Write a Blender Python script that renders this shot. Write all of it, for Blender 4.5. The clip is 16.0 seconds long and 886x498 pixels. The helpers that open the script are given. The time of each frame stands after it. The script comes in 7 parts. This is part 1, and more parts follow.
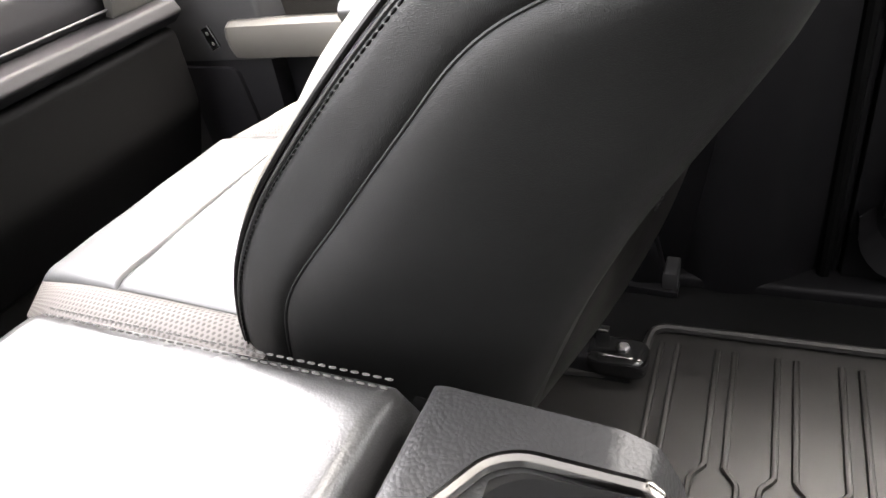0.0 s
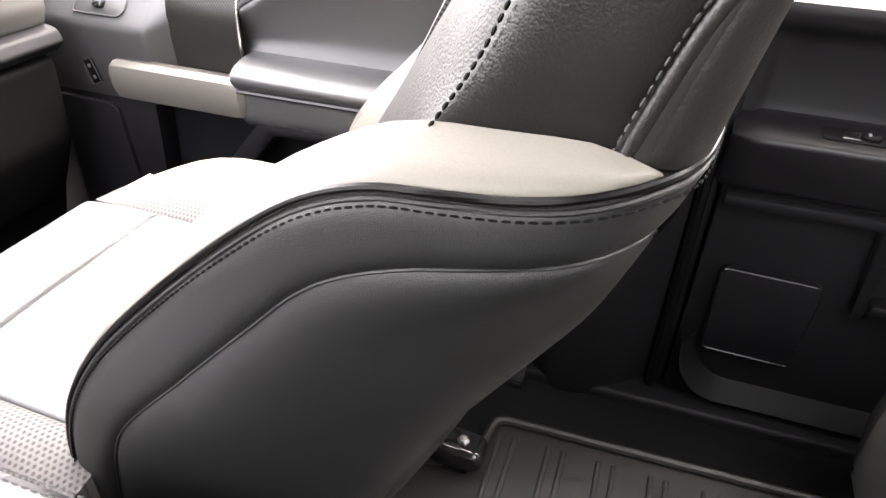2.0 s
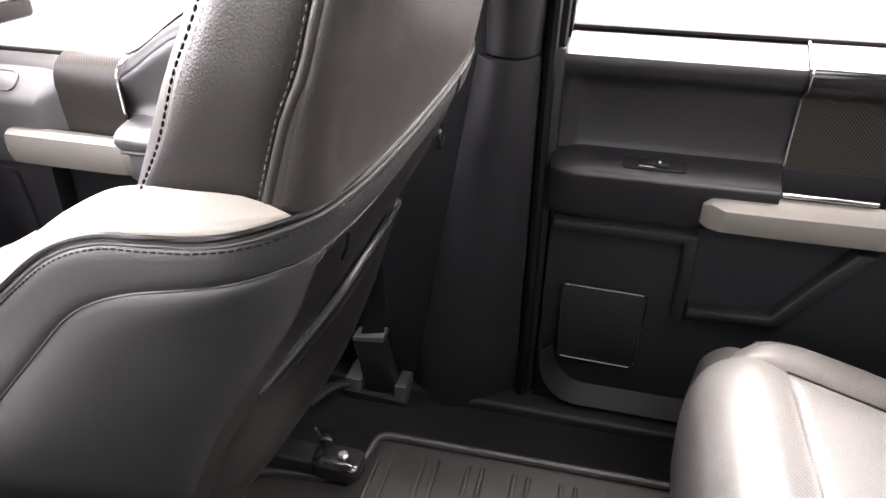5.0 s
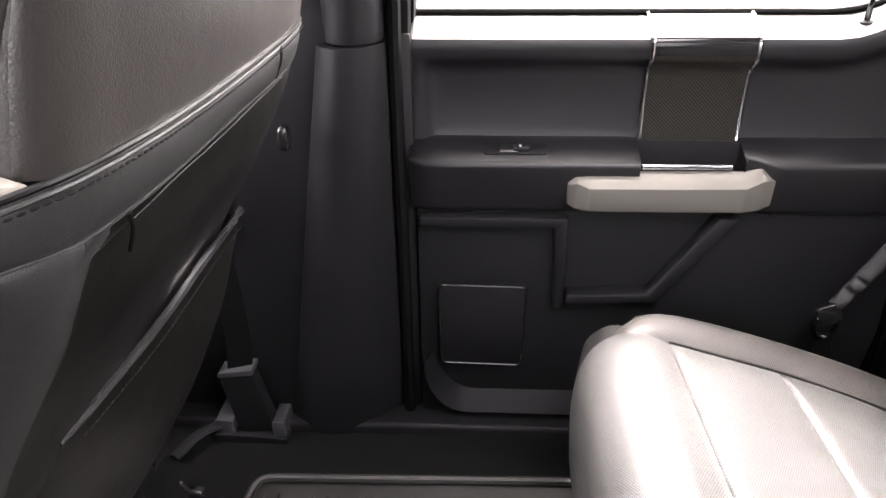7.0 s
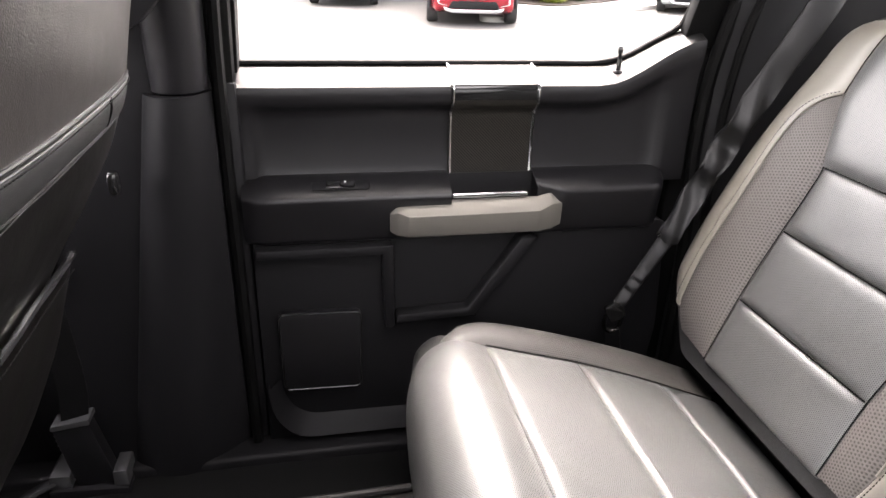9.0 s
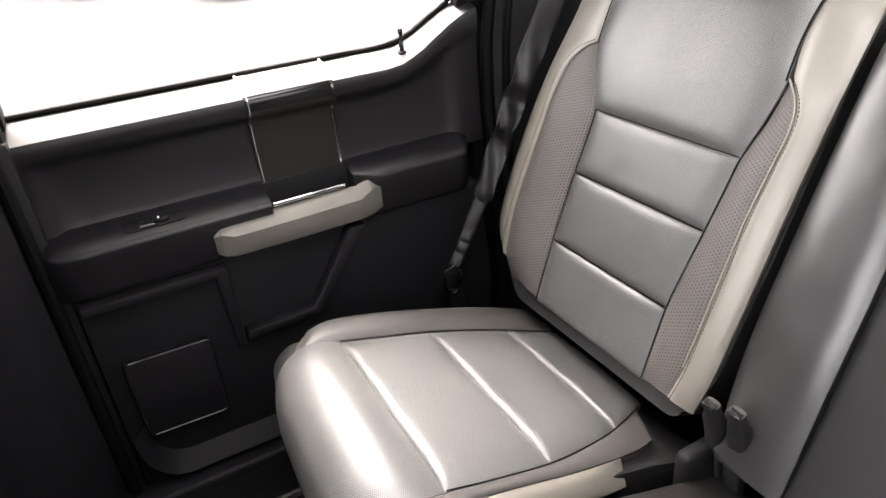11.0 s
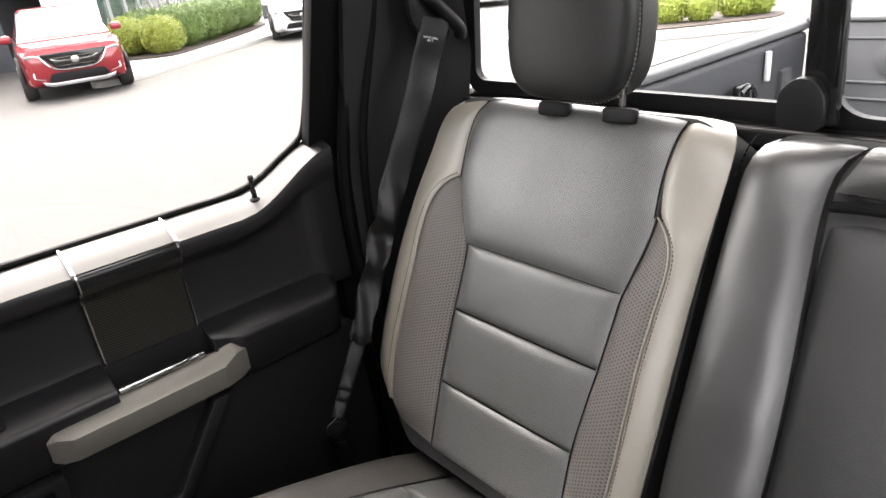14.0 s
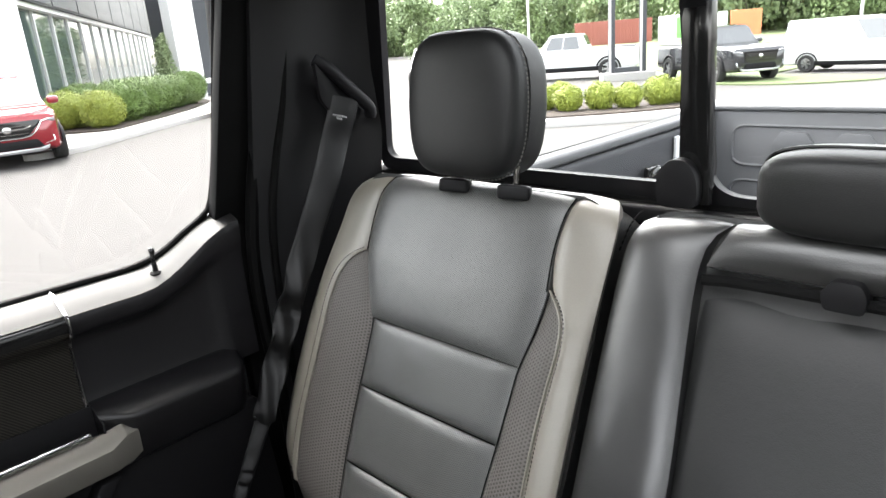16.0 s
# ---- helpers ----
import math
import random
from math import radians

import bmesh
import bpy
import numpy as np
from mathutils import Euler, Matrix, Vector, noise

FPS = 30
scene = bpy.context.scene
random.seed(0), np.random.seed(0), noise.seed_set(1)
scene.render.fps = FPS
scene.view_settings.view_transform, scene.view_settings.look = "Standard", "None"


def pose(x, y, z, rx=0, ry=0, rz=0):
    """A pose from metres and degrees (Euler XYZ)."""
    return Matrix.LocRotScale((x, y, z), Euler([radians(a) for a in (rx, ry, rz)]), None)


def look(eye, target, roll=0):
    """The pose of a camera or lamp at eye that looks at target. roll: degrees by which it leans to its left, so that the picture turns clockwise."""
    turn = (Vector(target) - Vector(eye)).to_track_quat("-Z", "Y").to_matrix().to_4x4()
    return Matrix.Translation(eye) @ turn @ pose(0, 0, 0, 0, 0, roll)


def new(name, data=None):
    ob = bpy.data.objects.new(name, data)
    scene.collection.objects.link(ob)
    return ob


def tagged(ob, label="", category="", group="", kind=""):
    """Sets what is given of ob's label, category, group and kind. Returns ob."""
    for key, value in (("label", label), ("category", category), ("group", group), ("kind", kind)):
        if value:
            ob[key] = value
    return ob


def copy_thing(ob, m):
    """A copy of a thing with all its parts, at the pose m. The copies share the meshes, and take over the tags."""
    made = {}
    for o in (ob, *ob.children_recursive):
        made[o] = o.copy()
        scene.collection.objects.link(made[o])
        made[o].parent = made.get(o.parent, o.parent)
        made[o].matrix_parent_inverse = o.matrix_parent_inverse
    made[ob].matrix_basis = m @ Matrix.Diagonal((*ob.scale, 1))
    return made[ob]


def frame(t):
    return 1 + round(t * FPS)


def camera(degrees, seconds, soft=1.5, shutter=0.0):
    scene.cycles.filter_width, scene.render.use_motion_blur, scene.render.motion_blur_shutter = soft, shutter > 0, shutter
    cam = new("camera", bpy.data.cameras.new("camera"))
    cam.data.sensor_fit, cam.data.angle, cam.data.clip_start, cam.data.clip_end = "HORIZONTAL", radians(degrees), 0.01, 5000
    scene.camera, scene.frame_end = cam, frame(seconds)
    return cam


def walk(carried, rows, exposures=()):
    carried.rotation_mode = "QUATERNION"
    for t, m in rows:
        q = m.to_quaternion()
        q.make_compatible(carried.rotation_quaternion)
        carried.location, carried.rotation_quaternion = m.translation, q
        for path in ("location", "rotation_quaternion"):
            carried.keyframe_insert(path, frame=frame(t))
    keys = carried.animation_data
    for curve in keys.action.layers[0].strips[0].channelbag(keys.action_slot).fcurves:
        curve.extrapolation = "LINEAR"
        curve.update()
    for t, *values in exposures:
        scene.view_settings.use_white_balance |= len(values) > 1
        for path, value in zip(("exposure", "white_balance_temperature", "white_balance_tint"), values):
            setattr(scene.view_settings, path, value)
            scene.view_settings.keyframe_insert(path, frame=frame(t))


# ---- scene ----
cam = camera(67.0, 16.0)
PATH = [
    (0, (0.083, -0.259, 0.803), (-0.732, 1.175, -0.329), -11.9),
    (0.5, (0.087, -0.232, 0.827), (-0.632, 1.262, -0.291), -8.7),
    (1, (0.09, -0.219, 0.859), (-0.536, 1.319, -0.256), -4.7),
    (1.5, (0.092, -0.216, 0.885), (-0.441, 1.356, -0.231), -0.4),
    (2, (0.107, -0.215, 0.92), (-0.392, 1.369, -0.195), 2.3),
    (2.5, (0.143, -0.231, 0.952), (-0.357, 1.367, -0.142), 3.7),
    (3, (0.185, -0.256, 0.982), (-0.328, 1.358, -0.082), 3.9),
    (3.5, (0.217, -0.281, 1.001), (-0.289, 1.351, -0.038), 3.5),
    (4, (0.247, -0.295, 1.004), (-0.221, 1.357, -0.022), 2.2),
    (6.3, (0.351, -0.221, 0.946), (0.088, 1.484, -0.065), -1.3),
    (6.5, (0.336, -0.214, 0.939), (0.135, 1.505, -0.064), -1.2),
    (7, (0.34, -0.221, 0.909), (0.244, 1.54, -0.035), -0.6),
    (7.5, (0.352, -0.237, 0.895), (0.373, 1.544, -0.016), -0.2),
    (8, (0.362, -0.277, 0.894), (0.49, 1.515, 0.016), 0.2),
    (8.5, (0.371, -0.313, 0.909), (0.609, 1.485, 0.065), 1.1),
    (9, (0.357, -0.331, 0.937), (0.723, 1.451, 0.107), 1.9),
    (9.5, (0.346, -0.366, 0.949), (0.808, 1.394, 0.12), 0.9),
    (10, (0.349, -0.402, 0.962), (0.911, 1.313, 0.101), -1.0),
    (10.2, (0.354, -0.403, 0.975), (0.963, 1.284, 0.09), -1.8),
    (12.3, (0.44, -0.224, 1.032), (1.396, 1.246, 0.07), -9.5),
    (12.5, (0.447, -0.213, 1.041), (1.433, 1.244, 0.09), -9.4),
    (13, (0.463, -0.206, 1.057), (1.512, 1.236, 0.151), -8.5),
    (13.5, (0.459, -0.22, 1.076), (1.567, 1.208, 0.219), -7.7),
    (14, (0.447, -0.24, 1.09), (1.606, 1.182, 0.294), -6.6),
    (14.5, (0.445, -0.246, 1.117), (1.647, 1.168, 0.37), -5.6),
    (15, (0.466, -0.237, 1.122), (1.713, 1.165, 0.429), -4.8),
    (15.5, (0.481, -0.254, 1.104), (1.778, 1.128, 0.465), -4.6),
    (16, (0.492, -0.289, 1.081), (1.839, 1.063, 0.482), -4.6),
]
walk(cam, [(t, look(eye, target, roll)) for t, eye, target, roll in PATH], [(0, 2.86, 7000, 15), (2, 3.11, 7000, 18), (4, 3.24, 7000, 20), (6.3, 3.75, 7000, 22), (7.5, 3.68, 7000, 22), (8.5, 3.4, 7050, 21), (9.2, 3.13, 7050, 19), (10.2, 3.04, 7050, 18), (12.5, 2.6, 7000, 18), (14, 2.46, 7000, 16), (15.5, 2.34, 6700, 12), (16, 2.22, 6650, 11)])

# ---- world, sun and exposure ----
world = bpy.data.worlds.new("sky")
scene.world = world
world.use_nodes = True
wn, wl = world.node_tree.nodes, world.node_tree.links
sky = wn.new("ShaderNodeTexSky")
sky.sky_type = "NISHITA"
sky.sun_disc = False
sky.sun_elevation, sky.sun_rotation = radians(57), radians(15)
sky.dust_density, sky.air_density = 4.0, 1.0
pale = wn.new("ShaderNodeHueSaturation")
pale.inputs["Saturation"].default_value = 0.22
pale.inputs["Value"].default_value = 5.2
wl.new(sky.outputs[0], pale.inputs["Color"])
wl.new(pale.outputs[0], wn["Background"].inputs[0])
wn["Background"].inputs[1].default_value = 0.15
sun_data = bpy.data.lights.new("sun", "SUN")
sun_data.energy, sun_data.angle, sun_data.color = 0.68, radians(50), (1.0, 0.96, 0.9)
sun = new("sun", sun_data)
sun.matrix_world = look((3, 11, 18), (0, 0, 0))
# lamps added to brighten the cab, as skylight through two assumed, unseen roof panels
for x, wide, watts in ((-0.06, 0.66, 0.22), (0.70, 0.54, 0.8)):
    lamp = bpy.data.lights.new("roof_fill_lamp", "AREA")
    lamp.shape, lamp.size, lamp.size_y = "RECTANGLE", wide, 0.82
    lamp.energy, lamp.color = watts, (1.0, 1.0, 0.995)
    new("roof_fill_lamp", lamp).matrix_world = pose(x, 0, 1.338)

# ---- materials ----
MATS = {}


def nodes_of(name):
    m = bpy.data.materials.new(name)
    m.use_nodes = True
    MATS[name] = m
    return m, m.node_tree.nodes, m.node_tree.links, m.node_tree.nodes["Principled BSDF"]


def mth(n, l, op, a, b=None, c=None):
    k = n.new("ShaderNodeMath")
    k.operation = op
    for i, v in enumerate((a, b, c)):
        if v is None:
            continue
        if isinstance(v, (int, float)):
            k.inputs[i].default_value = v
        else:
            l.new(v, k.inputs[i])
    return k.outputs[0]


def noise_of(n, l, scale, detail=4.0, coord=None, kind="noise"):
    if coord is None:
        coord = n.new("ShaderNodeTexCoord").outputs["Object"]
    t = n.new("ShaderNodeTexNoise" if kind == "noise" else "ShaderNodeTexVoronoi")
    t.inputs["Scale"].default_value = scale
    if kind == "noise":
        t.inputs["Detail"].default_value = detail
    l.new(coord, t.inputs["Vector"])
    return t.outputs[0]


def mix_colour(n, l, fac, a, b):
    k = n.new("ShaderNodeMix")
    k.data_type = "RGBA"
    for sock, v in ((k.inputs[0], fac), (k.inputs[6], a), (k.inputs[7], b)):
        if isinstance(v, tuple):
            sock.default_value = (*v, 1.0) if len(v) == 3 else v
        elif isinstance(v, (int, float)):
            sock.default_value = v
        else:
            l.new(v, sock)
    return k.outputs[2]


def bump_of(n, l, bsdf, height, strength, distance, prior=None):
    b = n.new("ShaderNodeBump")
    b.inputs["Strength"].default_value = strength
    b.inputs["Distance"].default_value = distance
    l.new(height, b.inputs["Height"])
    if prior is not None:
        l.new(prior, b.inputs["Normal"])
    l.new(b.outputs[0], bsdf.inputs["Normal"])
    return b.outputs[0]


def surface(name, dark, light, rough=0.5, spread=0.12, grain=300.0, depth=0.0003, blotch=6.0, metal=0.0, coat=0.0, kind="noise", spec=0.5):
    """A plain surface: blotches at a large scale, grain at a small one, uneven gloss."""
    m, n, l, p = nodes_of(name)
    big, small = noise_of(n, l, blotch), noise_of(n, l, grain, 3.0, kind=kind)
    both = mth(n, l, "ADD", mth(n, l, "MULTIPLY", big, 0.65), mth(n, l, "MULTIPLY", small, 0.35))
    l.new(mix_colour(n, l, both, dark, light), p.inputs["Base Color"])
    l.new(mth(n, l, "ADD", mth(n, l, "MULTIPLY", big, spread), rough - spread / 2), p.inputs["Roughness"])
    p.inputs["Metallic"].default_value = metal
    p.inputs["Coat Weight"].default_value = coat
    p.inputs["Coat Roughness"].default_value = 0.04
    p.inputs["Specular IOR Level"].default_value = spec
    if depth:
        bump_of(n, l, p, small, 0.6, depth)
    return m


def leather(name, dark, light, rough=0.42, grain=560.0, depth=0.0004, spec=0.5, coat=0.6):
    """Grained hide: cells with folds between them, slow waves of wear."""
    m, n, l, p = nodes_of(name)
    co = n.new("ShaderNodeTexCoord").outputs["Object"]
    warp = n.new("ShaderNodeTexNoise")
    warp.inputs["Scale"].default_value = 60.0
    l.new(co, warp.inputs["Vector"])
    v = n.new("ShaderNodeTexVoronoi")
    v.feature = "SMOOTH_F1"
    v.inputs["Smoothness"].default_value = 0.15
    v.inputs["Scale"].default_value = grain
    add = n.new("ShaderNodeVectorMath")
    add.operation = "MULTIPLY_ADD"
    l.new(warp.outputs["Color"], add.inputs[0])
    add.inputs[1].default_value = (2.0 / grain,) * 3
    l.new(co, add.inputs[2])
    l.new(add.outputs[0], v.inputs["Vector"])
    cell = mth(n, l, "SUBTRACT", 1.0, v.outputs[0])
    big = noise_of(n, l, 9.0)
    l.new(mix_colour(n, l, mth(n, l, "ADD", mth(n, l, "MULTIPLY", big, 0.6), mth(n, l, "MULTIPLY", cell, 0.4)), dark, light), p.inputs["Base Color"])
    l.new(mth(n, l, "ADD", mth(n, l, "MULTIPLY", big, 0.14), rough - 0.07), p.inputs["Roughness"])
    p.inputs["Specular IOR Level"].default_value = spec
    p.inputs["Coat Weight"].default_value, p.inputs["Coat Roughness"].default_value = coat, 0.3
    first = bump_of(n, l, p, cell, 0.55, depth)
    bump_of(n, l, p, noise_of(n, l, 24.0), 0.22, 0.004, first)
    return m


def dotted(name, base, hole, pitch, radius, rough, depth, coat=0.0):
    """Leather or cloth with a staggered field of holes, laid out on the panel's own metres."""
    m, n, l, p = nodes_of(name)
    uv = n.new("ShaderNodeTexCoord").outputs["UV"]
    sep = n.new("ShaderNodeSeparateXYZ")
    l.new(uv, sep.inputs[0])
    near = None
    for shift in (0.0, 0.5):
        sq = None
        for ax, step in ((0, pitch * 1.6), (1, pitch)):
            fr = mth(n, l, "FRACT", mth(n, l, "ADD", mth(n, l, "DIVIDE", sep.outputs[ax], step), shift))
            d = mth(n, l, "MULTIPLY", mth(n, l, "SUBTRACT", fr, 0.5), step)
            s2 = mth(n, l, "MULTIPLY", d, d)
            sq = s2 if sq is None else mth(n, l, "ADD", sq, s2)
        near = sq if near is None else mth(n, l, "MINIMUM", near, sq)
    dist = mth(n, l, "SQRT", near)
    fac = n.new("ShaderNodeMapRange")
    fac.inputs[1].default_value, fac.inputs[2].default_value = radius * 0.6, radius * 1.3
    l.new(dist, fac.inputs[0])
    big = noise_of(n, l, 10.0)
    shade = mix_colour(n, l, mth(n, l, "MULTIPLY", big, 1.0), tuple(c * 0.8 for c in base), tuple(c * 1.2 for c in base))
    l.new(mix_colour(n, l, fac.outputs[0], hole, shade), p.inputs["Base Color"])
    l.new(mth(n, l, "ADD", mth(n, l, "MULTIPLY", big, 0.12), rough - 0.06), p.inputs["Roughness"])
    worn = mth(n, l, "MULTIPLY_ADD", fac.outputs[0], 0.6, 0.4)
    l.new(mth(n, l, "MULTIPLY", worn, 0.5 + 0.3 * coat), p.inputs["Specular IOR Level"])
    l.new(mth(n, l, "MULTIPLY", worn, coat), p.inputs["Coat Weight"])
    p.inputs["Coat Roughness"].default_value = 0.4
    first = bump_of(n, l, p, fac.outputs[0], 0.5, depth)
    bump_of(n, l, p, noise_of(n, l, 26.0), 0.3, 0.004, first)
    return m


def weave(name):
    """Diagonal woven trim under a satin coat."""
    m, n, l, p = nodes_of(name)
    co = n.new("ShaderNodeTexCoord").outputs["Object"]
    sep = n.new("ShaderNodeSeparateXYZ")
    l.new(co, sep.inputs[0])
    a = mth(n, l, "ADD", sep.outputs[0], sep.outputs[2])
    b = mth(n, l, "SUBTRACT", sep.outputs[0], sep.outputs[2])
    wa = mth(n, l, "SINE", mth(n, l, "MULTIPLY", a, 1100.0))
    wb = mth(n, l, "SINE", mth(n, l, "MULTIPLY", b, 2200.0))
    f = mth(n, l, "ADD", mth(n, l, "MULTIPLY", mth(n, l, "MULTIPLY", wa, wb), 0.12), mth(n, l, "MULTIPLY", wa, 0.40))
    f = mth(n, l, "ADD", f, 0.5)
    l.new(mix_colour(n, l, f, (0.001, 0.001, 0.001), (0.028, 0.0254, 0.022)), p.inputs["Base Color"])
    p.inputs["Roughness"].default_value = 0.35
    p.inputs["Coat Weight"].default_value = 0.05
    p.inputs["Specular IOR Level"].default_value = 0.12
    p.inputs["Coat Roughness"].default_value = 0.12
    bump_of(n, l, p, f, 0.4, 0.0005)
    return m


def pane_material(name, tint=(1, 1, 1), rough=0.0):
    m, n, l, p = nodes_of(name)
    n.remove(p)
    clear, gloss, mix = n.new("ShaderNodeBsdfTransparent"), n.new("ShaderNodeBsdfGlossy"), n.new("ShaderNodeMixShader")
    clear.inputs[0].default_value = (*tint, 1)
    gloss.inputs["Roughness"].default_value = rough
    lw = n.new("ShaderNodeLayerWeight")
    lw.inputs[0].default_value = 0.5
    edge_gloss = mth(n, l, "MULTIPLY_ADD", mth(n, l, "POWER", lw.outputs["Facing"], 5.0), 0.9, 0.03)
    l.new(edge_gloss, mix.inputs[0])
    l.new(clear.outputs[0], mix.inputs[1])
    l.new(gloss.outputs[0], mix.inputs[2])
    l.new(mix.outputs[0], n["Material Output"].inputs[0])
    return m


leather("black_leather", (0.006, 0.0061, 0.006), (0.0125, 0.0126, 0.0124), 0.42, grain=1450.0, depth=0.0005, spec=0.36, coat=0.2)
leather("cream_leather", (0.136, 0.125, 0.104), (0.177, 0.163, 0.137), 0.44, depth=0.0001, coat=0.3)
# near-black below, paler back_leather above: the seat back's shading is put into colour
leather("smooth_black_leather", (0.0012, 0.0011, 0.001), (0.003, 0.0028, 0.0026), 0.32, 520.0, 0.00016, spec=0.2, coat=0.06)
leather("back_leather", (0.0085, 0.0074, 0.0067), (0.0165, 0.0145, 0.0132), 0.40, 620.0, 0.0004, spec=0.36, coat=0.25)
leather("headrest_leather", (0.0042, 0.0044, 0.0045), (0.0078, 0.008, 0.008), 0.5, 620.0, 0.0002, spec=0.36, coat=0.0)
leather("bench_leather", (0.007, 0.0071, 0.007), (0.014, 0.0141, 0.0138), 0.40, 540.0, 0.0003, spec=0.5, coat=0.55)
# front cushion paler than black_leather flanks: strong light on it is put into colour
leather("lit_cushion_leather", (0.04, 0.041, 0.041), (0.056, 0.057, 0.057), 0.40, 560.0, 0.0002, spec=0.7, coat=0.7)
# raised grey stands in for window light on the front door's armrest
leather("lit_armrest_leather", (0.042, 0.042, 0.043), (0.06, 0.0595, 0.0595), 0.38, 620.0, 0.0002, spec=0.6, coat=0.8)
leather("lid_leather", (0.031, 0.031, 0.031), (0.052, 0.0513, 0.0505), 0.28, 520.0, 0.0003, coat=0.75)
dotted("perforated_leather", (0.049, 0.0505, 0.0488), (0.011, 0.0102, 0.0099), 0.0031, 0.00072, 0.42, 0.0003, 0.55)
dotted("mesh_cloth", (0.072, 0.0655, 0.060), (0.040, 0.0365, 0.0335), 0.0058, 0.0016, 0.55, 0.0008)
dotted("ribbed_cloth", (0.038, 0.0352, 0.0325), (0.024, 0.0222, 0.0205), 0.0036, 0.0011, 0.46, 0.0004, 0.3)
surface("black_plastic", (0.0053, 0.0052, 0.0057), (0.0097, 0.0095, 0.0104), 0.5, 0.1, 900, 0.00025, spec=0.14)
surface("pillar_trim", (0.008, 0.008, 0.0086), (0.0135, 0.0135, 0.0145), 0.5, 0.1, 1200, 0.0002, 5, spec=0.3)
leather("grained_plastic", (0.016, 0.016, 0.0165), (0.028, 0.028, 0.0285), 0.46, 330.0, 0.0008, spec=0.35, coat=0.25)
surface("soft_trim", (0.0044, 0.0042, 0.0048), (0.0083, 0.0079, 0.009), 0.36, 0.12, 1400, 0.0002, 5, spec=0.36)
# paler than soft_trim: light falling on the front door is put into the colour
surface("lit_front_trim", (0.022, 0.022, 0.0226), (0.033, 0.0326, 0.0326), 0.42, 0.10, 1400, 0.0002, 5, spec=0.6)
surface("sill_trim", (0.005, 0.0049, 0.005), (0.009, 0.0088, 0.009), 0.42, 0.10, 1400, 0.0002, 5, coat=0.0, spec=0.42)
surface("gloss_black", (0.006, 0.006, 0.006), (0.01, 0.01, 0.01), 0.12, 0.05, 200, 0)
surface("satin_champagne", (0.145, 0.137, 0.12), (0.165, 0.156, 0.137), 0.36, 0.06, 2200, 0.00008, 8, 0.45)
# darker copy of satin_champagne, with the dashboard's shade mixed into the colour
surface("shaded_champagne", (0.055, 0.053, 0.048), (0.072, 0.069, 0.063), 0.5, 0.06, 2200, 0.00008, 8, 0.15, spec=0.3)
surface("chrome", (0.6, 0.6, 0.6), (0.72, 0.72, 0.72), 0.16, 0.06, 200, 0, 8, 1.0)
surface("dark_chrome", (0.13, 0.125, 0.12), (0.19, 0.183, 0.172), 0.2, 0.08, 200, 0, 8, 1.0)
surface("steel", (0.3, 0.3, 0.3), (0.45, 0.44, 0.43), 0.35, 0.15, 500, 0.0001, 20, 1.0)
surface("mat_rubber", (0.010, 0.0094, 0.0088), (0.017, 0.016, 0.015), 0.5, 0.15, 1500, 0.0003, 7)
surface("grey_moulding", (0.024, 0.024, 0.025), (0.042, 0.042, 0.043), 0.5, 0.1, 700, 0.0002)
surface("carpet", (0.002, 0.002, 0.002), (0.007, 0.007, 0.007), 0.95, 0.05, 1400, 0.002, 9, spec=0.1)
surface("headliner", (0.03, 0.03, 0.03), (0.05, 0.05, 0.05), 0.95, 0.05, 1200, 0.0008, 5, spec=0.1)
surface("webbing", (0.0022, 0.0022, 0.0024), (0.005, 0.005, 0.0053), 0.38, 0.1, 1500, 0.0004, 30, spec=0.3)
surface("seal_rubber", (0.0015, 0.0015, 0.0015), (0.003, 0.003, 0.003), 0.6, 0.1, 600, 0.0002, spec=0.1)
surface("thread", (0.08, 0.077, 0.07), (0.14, 0.133, 0.12), 0.7, 0.1, 2000, 0.0002)
surface("lid_thread", (0.028, 0.027, 0.025), (0.05, 0.048, 0.045), 0.7, 0.1, 2000, 0.0002)
surface("dark_thread", (0.0015, 0.0015, 0.0015), (0.004, 0.004, 0.004), 0.7, 0.1, 2000, 0.0002, spec=0.05)
surface("white_print", (0.55, 0.55, 0.55), (0.65, 0.65, 0.65), 0.6, 0.1, 300, 0)
surface("red_plastic", (0.35, 0.02, 0.015), (0.5, 0.03, 0.02), 0.4, 0.1, 300, 0)
surface("steel_grey_liner", (0.06, 0.061, 0.066), (0.09, 0.091, 0.098), 0.62, 0.12, 260, 0.0012, 4)
# liner darkened for the bed sides, lightened for tailgate and caps, to imitate lighting
surface("shaded_liner", (0.03, 0.031, 0.034), (0.046, 0.047, 0.051), 0.6, 0.12, 260, 0.001, 4, spec=0.2)
surface("lit_liner", (0.078, 0.079, 0.082), (0.108, 0.109, 0.113), 0.6, 0.12, 260, 0.001, 4, spec=0.3)
surface("grey_paint", (0.06, 0.062, 0.066), (0.075, 0.078, 0.082), 0.3, 0.05, 200, 0, 4, 0.3, 0.7)
weave("woven_trim")
pane_material("window_glass", (0.40, 0.408, 0.40))
pane_material("privacy_glass", (0.49, 0.505, 0.495))
pane_material("door_glass", (0.18, 0.185, 0.185))
pane_material("dark_glass", (0.14, 0.145, 0.145))

# ---- mesh helpers ----


def thing(name, label, category, base=(0, 0, 0), group="", kind=""):
    ob = new(name)
    ob.location = base
    ob.empty_display_size = 0.05
    return tagged(ob, label, category, group, kind)


